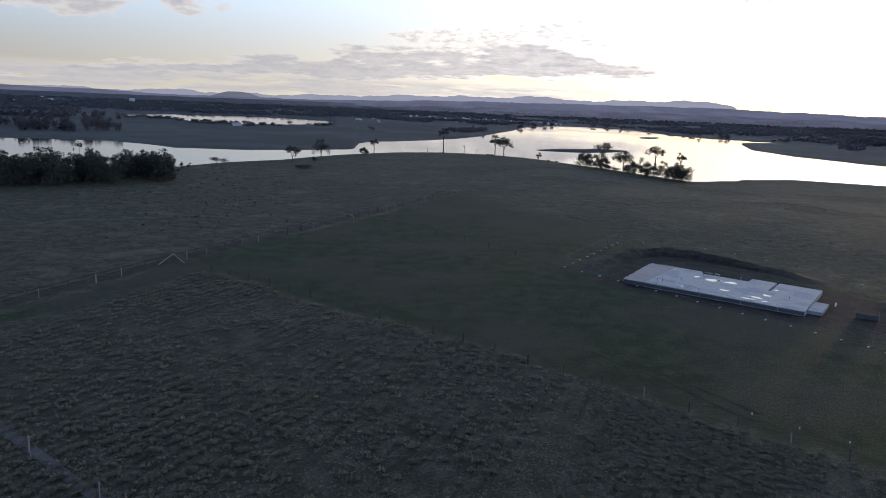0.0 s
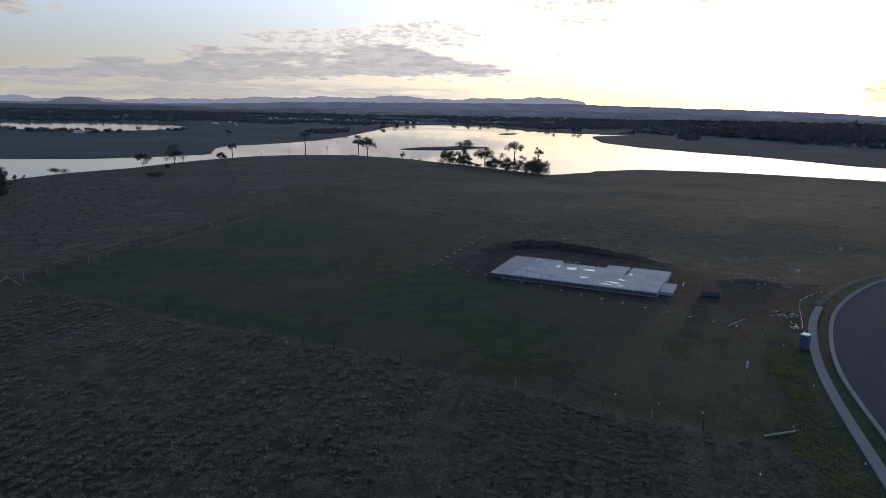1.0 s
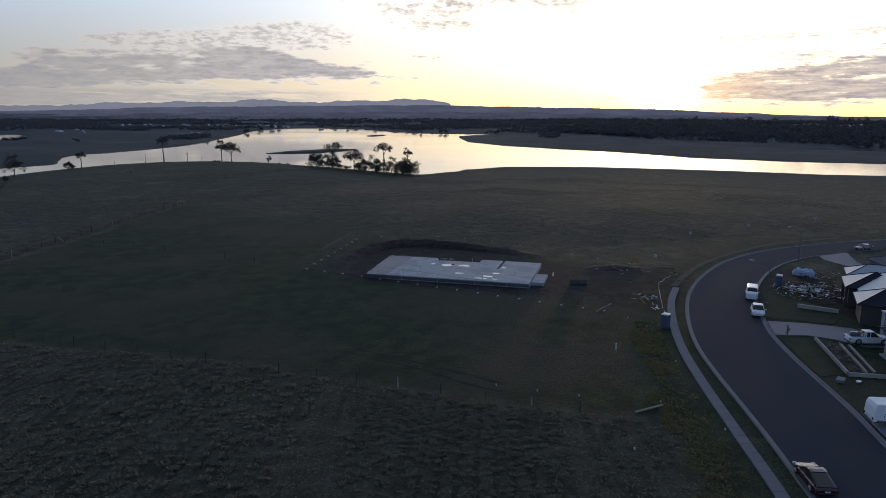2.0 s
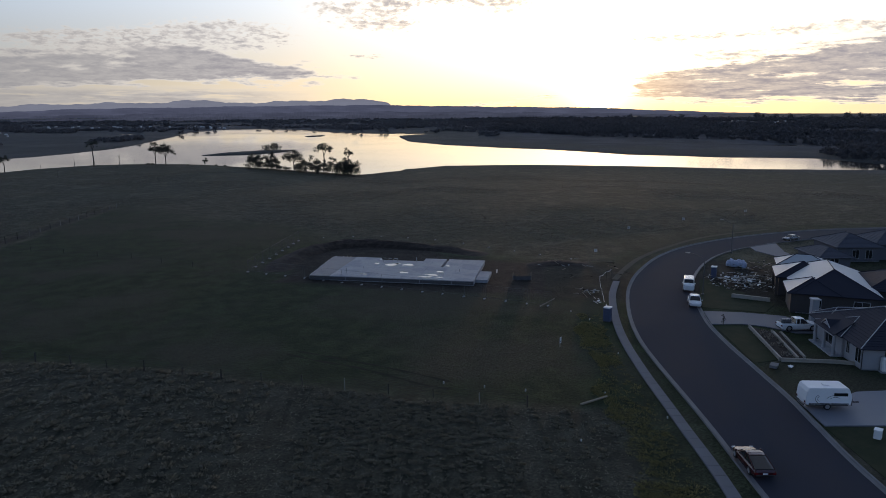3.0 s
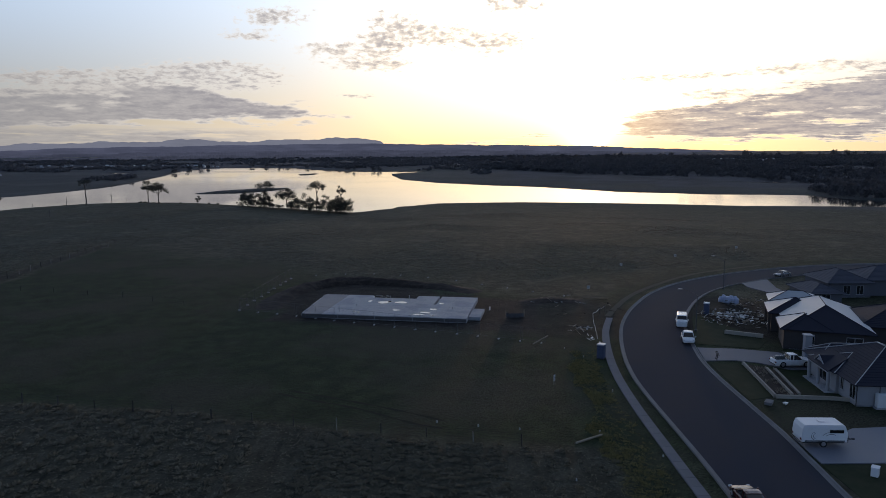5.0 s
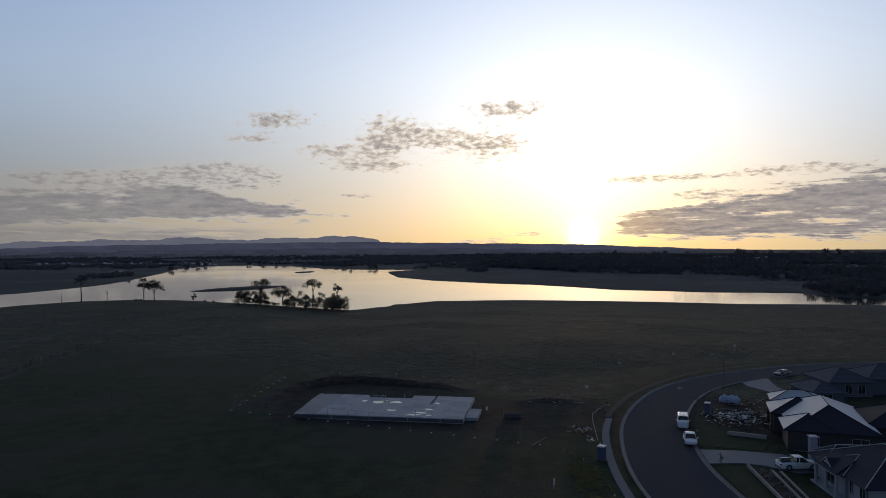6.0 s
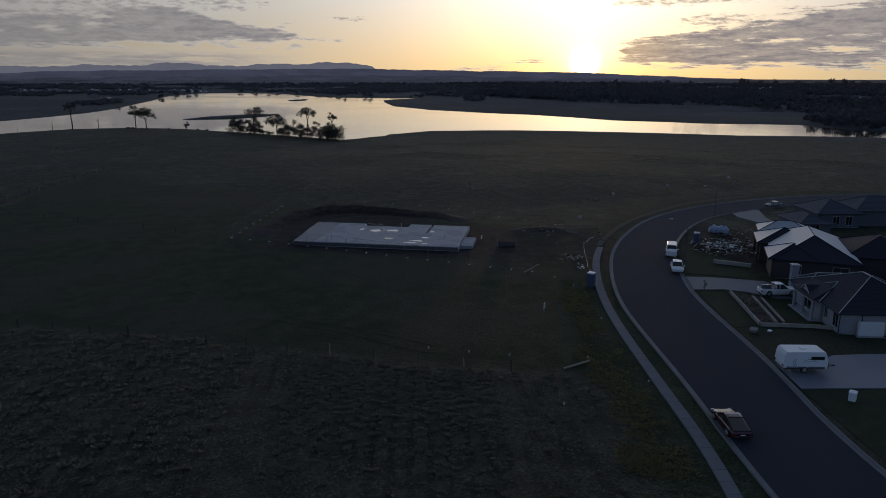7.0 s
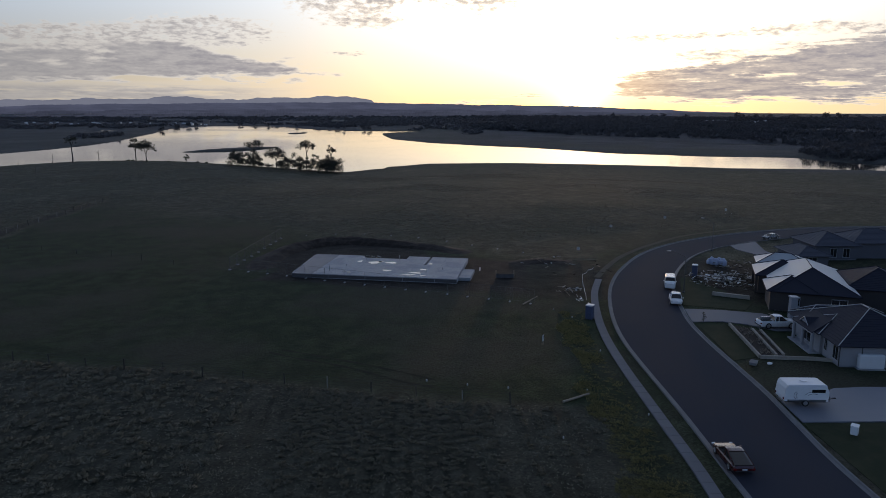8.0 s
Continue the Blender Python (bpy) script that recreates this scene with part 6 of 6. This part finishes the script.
for b, w, hh, k in ((-12.95, 5.5, 2.8, 5), (-13.35, 4.0, 2.2, 6), (-14.9, 4.5, 3.0, 7), (-15.6, 4.0, 3.4, 8), (-16.5, 4.5, 3.0, 9), (-17.2, 4.5, 3.2, 10)):
    shrub(*at_bearing(b, 374), w, hh, k, "dark undergrowth between the trees of a clump", group="undergrowth in the clump")
shrub(*at_bearing(17.6, 290), 6.0, 3.0, 1, "broad low bush on the brow")
shrub(*at_bearing(11.1, 282), 4.5, 1.8, 2, "low dark bush on the hillside")
shrub(*at_bearing(11.6, 284), 3.0, 1.4, 3, "low dark bush on the hillside")
shrub(*at_bearing(10.4, 312), 1.8, 2.4, 4, "small upright bush on the brow")
for k in range(16):
    b = random.uniform(-22, -3)
    d = float(np.interp(b, NEAR[:, 0], NEAR[:, 1])) - random.uniform(1, 7)
    shrub(*at_bearing(b, d), random.uniform(.7, 1.4), random.uniform(.35, .8), 60 + k, "little bush on the grassy brow", group="little bushes on the brow")
for b, d, hh in ((20.3, 276, 4.5), (19.8, 278, 4.0)):
    gum_tree(*at_bearing(b, d), hh * .8, .7, int(hh * 10), .2, 5, .7, "young sapling at the wood's edge", group=BROW)
gum_tree(69.2, 64.2, 1.9, .30, 90, .25, 7, .3, "thin young street tree on the verge beside a driveway", "tree", leaf=.07)

# the wood on the near shore
variants = [gum_tree(*at_bearing(21.6 + k * 2.7, 236 + 6 * (k % 2)), 11.0 + (k % 3), 3.4, 100 + k, .05, 30, .55, "dark bushy gum tree in a dense wood", group="wood beside the lake", flat=.5, leaf=.50) for k in range(5)]
rs = random.Random(77)
for k in range(125):
    b = 20.7 + 28 * rs.random()
    d = 226 + 12 * (b < 25) + 44 * rs.random() ** 1.3
    x, y = at_bearing(b, d)
    s = rs.uniform(.74, .92) * (.85 if b < 22 else 1) * (1 - (d - 226) / 160)
    c = copy_thing(rs.choice(variants), pose(x, y, height(x, y) - .1, 0, 0, rs.uniform(0, 360)))
    c.scale = (s, s, s * rs.uniform(.9, 1.1))


# far woods and scattered trees across the lake: one mesh of uneven clumps
def clump_shapes(sprays, size):
    """Crowns of leaf sprays, about one unit in radius."""
    out = []
    for k in range(8):
        rs = random.Random(300 + k)
        verts, faces = [], []
        for j in range(5):
            leaves(verts, faces, (rs.uniform(-.5, .5), rs.uniform(-.5, .5), rs.uniform(-.45, .45)), .55, .42, sprays, size, rs)
        out.append((np.array(verts), np.array(faces)))
    return out


NEAR_SHAPES, MID_SHAPES, FAR_SHAPES = clump_shapes(26, .34), clump_shapes(14, .42), clump_shapes(7, .62)


def wood(name, places, label, shapes):
    vs, fs, n = [], [], 0
    rs = np.random.RandomState(5)
    base = land(np.array([q[0] for q in places]), np.array([q[1] for q in places]))
    for (x, y, w, h), g in zip(places, base):
        v, f = shapes[rs.randint(len(shapes))]
        a = rs.uniform(0, 6.28)
        c, s = np.cos(a), np.sin(a)
        p = np.stack([(v[:, 0] * c - v[:, 1] * s) * w / 2 + x, (v[:, 0] * s + v[:, 1] * c) * w / 2 + y, (v[:, 2] + .8) * h * .55], 1)
        p[:, 2] += g - .3
        vs.append(p)
        fs.append(f + n)
        n += len(v)
    me = bpy.data.meshes.new(name)
    me.from_pydata(np.concatenate(vs).tolist(), [], np.concatenate(fs).tolist())
    me.materials.append(HAZY_LEAF)
    return tagged(new(name, me), label, "woodland", kind="stuff")


def scatter(b0, b1, r0, r1, count, seed, keep, w0=7, w1=12, h0=7, h1=13):
    rs = np.random.RandomState(seed)
    b = rs.uniform(b0, b1, count * 8)
    r = np.exp(rs.uniform(np.log(r0), np.log(r1), count * 8))
    x, y = -np.sin(np.radians(b)) * r, np.cos(np.radians(b)) * r
    ok = keep(x, y, b, r) & (land(x, y) > -5.4)
    x, y, r = x[ok][:count], y[ok][:count], r[ok][:count]
    grow = 1 + np.clip(r - 900, 0, 3000) / 1800
    return list(zip(x, y, rs.uniform(w0, w1, len(x)) * grow, rs.uniform(h0, h1, len(x))))


def shore_of(b):
    return np.interp(b, FAR[:, 0], FAR[:, 1])


def tree_line(b):
    """Where the wood begins above the far shore: a meadow lies between, but for the end by the pond."""
    return shore_of(b) + np.interp(b, [-75, -55, -52.5, -49, -44, -38, -31, -27], [30, 30, 150, 240, 230, 260, 330, 420])


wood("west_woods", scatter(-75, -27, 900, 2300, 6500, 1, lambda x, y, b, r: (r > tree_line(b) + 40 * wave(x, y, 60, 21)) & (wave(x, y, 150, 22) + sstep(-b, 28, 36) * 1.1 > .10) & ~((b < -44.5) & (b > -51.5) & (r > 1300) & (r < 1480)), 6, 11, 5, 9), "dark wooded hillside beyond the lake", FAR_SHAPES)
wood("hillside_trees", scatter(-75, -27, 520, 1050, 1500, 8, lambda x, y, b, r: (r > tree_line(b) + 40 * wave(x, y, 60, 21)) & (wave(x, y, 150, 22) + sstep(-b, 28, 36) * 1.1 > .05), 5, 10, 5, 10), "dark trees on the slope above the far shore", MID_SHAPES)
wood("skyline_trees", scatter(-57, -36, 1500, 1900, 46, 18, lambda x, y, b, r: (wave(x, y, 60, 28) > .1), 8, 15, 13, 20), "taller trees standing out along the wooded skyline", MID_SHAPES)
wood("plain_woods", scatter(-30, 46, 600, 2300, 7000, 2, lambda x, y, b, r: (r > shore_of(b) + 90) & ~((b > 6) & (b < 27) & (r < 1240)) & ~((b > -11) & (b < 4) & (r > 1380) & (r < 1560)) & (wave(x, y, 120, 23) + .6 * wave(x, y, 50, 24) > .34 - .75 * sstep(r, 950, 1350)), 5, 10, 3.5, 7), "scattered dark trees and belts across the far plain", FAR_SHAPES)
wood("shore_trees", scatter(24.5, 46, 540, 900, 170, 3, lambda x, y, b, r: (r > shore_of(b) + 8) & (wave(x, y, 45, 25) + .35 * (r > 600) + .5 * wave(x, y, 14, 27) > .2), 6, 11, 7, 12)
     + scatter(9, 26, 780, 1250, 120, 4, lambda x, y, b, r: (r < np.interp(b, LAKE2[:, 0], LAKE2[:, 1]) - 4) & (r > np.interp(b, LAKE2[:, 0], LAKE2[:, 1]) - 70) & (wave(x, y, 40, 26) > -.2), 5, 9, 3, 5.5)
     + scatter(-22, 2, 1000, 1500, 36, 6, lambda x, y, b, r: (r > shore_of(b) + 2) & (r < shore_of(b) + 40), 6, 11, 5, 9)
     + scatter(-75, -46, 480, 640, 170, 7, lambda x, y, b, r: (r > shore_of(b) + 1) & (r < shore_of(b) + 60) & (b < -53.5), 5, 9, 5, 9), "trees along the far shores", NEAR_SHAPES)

# far-off houses of the town beyond the lake
PALE_HOUSE = plain("pale_far_wall", (0.62, 0.62, 0.63), 0.6)
FAR_ROOF = plain("far_roof", (0.34, 0.35, 0.37), 0.35)


def far_house(x, y, w, d, h, turn, label):
    e = thing("farmhouse", x, y, height(x, y), turn, label, "house", "far houses")
    part("wall", boxed(-w / 2, -d / 2, -1, w / 2, d / 2, h), PALE_HOUSE, e)
    bm, _, _ = hip_roof(-w / 2, -d / 2, w / 2, d / 2, h, 24, over=.4)
    part("roof", bm, FAR_ROOF, e)
    return e


first_house = far_house(*at_bearing(16.2, 790), 9, 5, 2.0, 20, "pale farmhouse across the lake")
rs = random.Random(31)
for k in range(58):
    if k < 26:
        b, r = rs.uniform(-9, 3), rs.uniform(1380, 1560)
    elif k < 40:
        b, r = rs.uniform(21, 32), rs.uniform(1500, 2300)
    elif k < 46:
        b, r = rs.uniform(4, 9), rs.uniform(1000, 1250)
    else:
        b, r = rs.uniform(-51, -45), rs.uniform(1350, 1470)
    x, y = at_bearing(b, r)
    if height(x, y) > -5.4:
        s = rs.uniform(.4, .7) * (1 + max(r - 1200, 0) / 3000)
        c = copy_thing(first_house, pose(x, y, height(x, y), 0, 0, rs.uniform(0, 180)))
        c.scale = (s, s, s * 1.1)
silo = thing("tall_white_block", *at_bearing(23.5, 1900), height(*at_bearing(23.5, 1900)), 23, "tall pale building far off on the plain", "building")
part("wall", boxed(-6, -6, -2, 6, 6, 9, bevel=.2), PALE_HOUSE, silo)
part("roof", boxed(-6.3, -6.3, 9, 6.3, 6.3, 9.5), FAR_ROOF, silo)

# ---- paddock fences ----
PALE_POST = material("weathered_pale_post", (0.22, 0.21, 0.195), 0.85, vary=0.25, scale=2.0, fine=14.0, per_object=0.2)
POST_WOOD = material("fence_post_wood", (0.045, 0.042, 0.04), 0.9, vary=0.35, scale=2.0, fine=14.0, per_object=0.35)
WIRE = plain("fence_wire", (0.10, 0.10, 0.10), 0.5, 0.7)


def post_fence(name, line, gap, label, tall=1.25, pale=.4):
    e = tagged(new(name), label, "fence")
    pts = np.array(line, float)
    n = int(np.sum(np.linalg.norm(np.diff(pts, axis=0), axis=1)) / gap)
    pts = even(pts, n + 1)
    rs = random.Random(len(line) * 7 + n)
    made = []
    for i, (x, y) in enumerate(pts):
        h = tall * rs.uniform(.85, 1.15)
        r = rs.choice((.05, .06, .08))
        z = height(x, y)
        part("post", tubed((x, y, z - .2), (x + rs.uniform(-.05, .05), y + rs.uniform(-.05, .05), z + h), r, r * .9, 7), PALE_POST if rs.random() < pale else POST_WOOD, e)
        made.append((x, y, z))
    for hz in (.35, .65, .95, 1.12):
        bm = bmesh.new()
        polytube(bm, [(a[0], a[1], a[2] + hz) for a in made], .008, 3)
        part("wire", bm, WIRE, e)
    return e


def strut(e, x, y, tx, ty):
    part("strut", tubed((tx, ty, height(tx, ty) + .05), (x, y, height(x, y) + 1.1), .07, .06, 7), TIMBER, e, "pale diagonal strut")


fa = post_fence("paddock_fence", FENCE_A, 4.6, "old post and wire fence along the dry paddock", 1.3)
strut(fa, -43.9, 113.8, -41.5, 112.1)
strut(fa, -43.9, 113.8, -44.9, 110.4)
strut(fa, -21.8, 163.6, -19.9, 160.8)
post_fence("field_fence", FENCE_B, 4.3, "post and wire fence between mown grass and tussock field", 1.05, .04)
post_fence("lane_fence", [(-38.5, 55.2), (-23.9, 44.6), (-15, 38), (-6, 31.5)], 4.7, "timber post fence beside a gravel lane", 1.35, .8)
post_fence("cross_fence", [(-20, 160), (-12.4, 157.1), (4, 142), (13.5, 129)], 7.5, "thin post and wire fence across the green paddock", 1.0, 0)

GRAVEL = material("gravel_lane", (0.055, 0.055, 0.055), 0.9, vary=0.3, scale=1.5, fine=12.0, bump=0.3)
lane = spline([(-60, 69.5), (-47.5, 61.5), (-35.2, 53.2), (-22.6, 43.6), (-10, 34)], 1.0)
tagged(link_mesh("gravel_lane", *strip(offset_line(lane, .5), offset_line(lane, -.4), .03, .03), GRAVEL), "narrow grey gravel lane beside a fence", "lane", kind="structure")
RUT = material("wheel_rut_soil", (0.032, 0.032, 0.025), 0.98, vary=0.3, scale=1.0, fine=8.0, spec=0.02)
for k, line in enumerate(([(17.4, 77.2), (19.5, 74.0), (23.4, 69.1), (26.9, 62.9), (29.0, 60.3)], [(18.8, 77.4), (21.4, 74.2), (24.8, 69.7), (28.1, 65.0), (30.1, 61.6)], [(-22, 71), (-12, 78), (-3.5, 82.5)], [(-30, 76), (-20, 84.5), (-12, 88.5)], [(-57, 84), (-45.4, 113.5), (-24.5, 163.6), (2.6, 224)], [(-58.6, 84.5), (-47, 114.2), (-26.1, 164.3), (1, 224.8)])):
    c = spline(line, 1.0)
    w = np.array([.16 + .10 * math.sin(i * 1.7) for i in range(len(c))])[:, None]
    tagged(link_mesh("wheel_rut_%d" % (k + 1), *strip(c + (offset_line(c, 1) - c) * w, c - (offset_line(c, 1) - c) * w, .012, .012), RUT), "dark worn wheel rut in the grass", "wheel rut", kind="structure")


# ---- grass tufts ----
def tufts(name, places, mat, label, blades=9, fine=1.0):
    """Clumps of leaning blades; places give x, y, width and height."""
    rs = np.random.RandomState(9)
    n = len(places)
    p = np.array(places)
    a = rs.uniform(0, 2 * np.pi, (n, blades))
    d = rs.uniform(.0, .8, (n, blades)) * p[:, 2:3]
    lean = rs.uniform(.1, .9, (n, blades)) * p[:, 2:3]
    hh = p[:, 3:4] * rs.uniform(.55, 1.15, (n, blades)) * (1.1 - .6 * (d / p[:, 2:3]) ** 2)
    bw = fine * (.012 + .035 * p[:, 2:3]) * rs.uniform(.6, 1.3, (n, blades))
    z = land(p[:, 0], p[:, 1])[:, None]
    ca, sa = np.cos(a), np.sin(a)
    bx, by = p[:, 0:1] + ca * d, p[:, 1:2] + sa * d
    v = np.stack([np.stack([bx - sa * bw, by + ca * bw, z - .03 + 0 * bx], -1), np.stack([bx + sa * bw, by - ca * bw, z - .03 + 0 * bx], -1),
                  np.stack([bx + ca * lean * .7 + .3 * sa * bw, by + sa * lean * .7 - .3 * ca * bw, z + hh], -1), np.stack([bx + ca * lean - .2 * sa * bw, by + sa * lean + .2 * ca * bw, z + hh * .75], -1)], 2).reshape(-1, 3)
    f = np.arange(n * blades * 4).reshape(-1, 4)
    me = bpy.data.meshes.new(name)
    me.from_pydata(v.tolist(), [], f.tolist())
    me.materials.append(mat)
    return tagged(new(name, me), label, "grass", kind="stuff")


rs = np.random.RandomState(4)
ROW = np.array((.42, .907))
spots = []
for k in list(range(-62, 50)) + [q + .5 for q in range(11, 23)]:
    off_row = k * 1.4
    s = rs.uniform(0, 140, 420)
    x, y = -18 + ROW[0] * s + ROW[1] * off_row + rs.normal(0, .15, 420), 24 + ROW[1] * s - ROW[0] * off_row + rs.normal(0, .15, 420)
    zz = zones(x, y)
    patchy = wave(x, y, 7, 31) + .7 * wave(x, y, 16, 32)
    ok = (zz[:, 1] > .5) & (x < np.interp(y, KERB_L[:60, 1], KERB_L[:60, 0]) - 6) & (rs.uniform(0, 1, 420) < np.clip(.45 + .6 * patchy, .06, 1))
    bare_strip = 9.8 < off_row < 14.4 or 32.3 < off_row < 34.5
    grow = 1.0 if off_row < 10 else .62
    for i in np.nonzero(ok)[0]:
        if bare_strip and rs.uniform() > .05:
            continue
        for _ in range(1 if grow == 1.0 else 2):
            spots.append((x[i] + rs.normal(0, .10), y[i] + rs.normal(0, .10), grow * rs.uniform(.24, .48), grow * rs.uniform(.10, .26)))
tufts("field_tussocks", spots, TUFT, "rows of pale frosted grass tussocks across the field", 42, .48)
x, y = rs.uniform(-60, 45, 60000), rs.uniform(25, 125, 60000)
ok = (zones(x, y)[:, 1] > .4) & (wave(x, y, 3, 35) + rs.normal(0, .5, 60000) > .1)
tufts("field_grass", [(a, b, rs.uniform(.08, .2), rs.uniform(.03, .09)) for a, b in zip(x[ok], y[ok])][:14000], TUFT, "short dry grass between the tussocks", 7)
x, y = rs.uniform(-150, 230, 110000), rs.uniform(80, 340, 110000)
zz = zones(x, y)
ok = (zz[:, 0] < .3) & (zz[:, 2] < .3) & (zz[:, 1] < .3) & (wave(x, y, 12, 33) + .6 * wave(x, y, 30, 34) + rs.normal(0, .3, 110000) > .25) & ((x < 60) | (y > 122)) & (np.hypot(x, y) < 345) & (np.degrees(np.arctan2(-x, y)) < 40)
tufts("dry_grass", [(a, b, rs.uniform(.2, .5), rs.uniform(.07, .20)) for a, b in zip(x[ok], y[ok])][:32000], HILL_GRASS, "tufts of dry grass on the open hillside", 6)
x, y = rs.uniform(30, 72, 150000), rs.uniform(20, 92, 150000)
d = near_line(x, y, KERB_L)
from_left = -side(x, y, (41.3, 53.3), (53.3, 74.4))
ok = (d > 3.6) & (from_left > .6 + 1.4 * wave(x, y, 2.5, 43)) & (y < 76) & (x < np.interp(y, KERB_L[:60, 1], KERB_L[:60, 0])) & (rs.uniform(0, 1, 150000) < np.clip(.62 - .16 * from_left + .55 * wave(x, y, 2.2, 42), .05, 1))
tufts("rank_grass", [(a, b, rs.uniform(.12, .34), rs.uniform(.05, .16)) for a, b in zip(x[ok], y[ok])][:15000], RANK, "rank yellow-green grass beside the footpath", 10, .55)
x, y = rs.uniform(-110, 20, 5000), rs.uniform(120, 300, 5000)
zz = zones(x, y)
ok = (zz[:, 0] < .2) & (zz[:, 2] < .3) & (np.degrees(np.arctan2(-x, y)) < 34) & (wave(x, y, 34, 51) + rs.normal(0, .6, 5000) > .75)
tufts("thistles", [(a, b, rs.uniform(.10, .26), rs.uniform(.15, .55)) for a, b in zip(x[ok], y[ok])][:420], DARK_WEED, "dark dry thistles standing in the paddock", 14, .5)
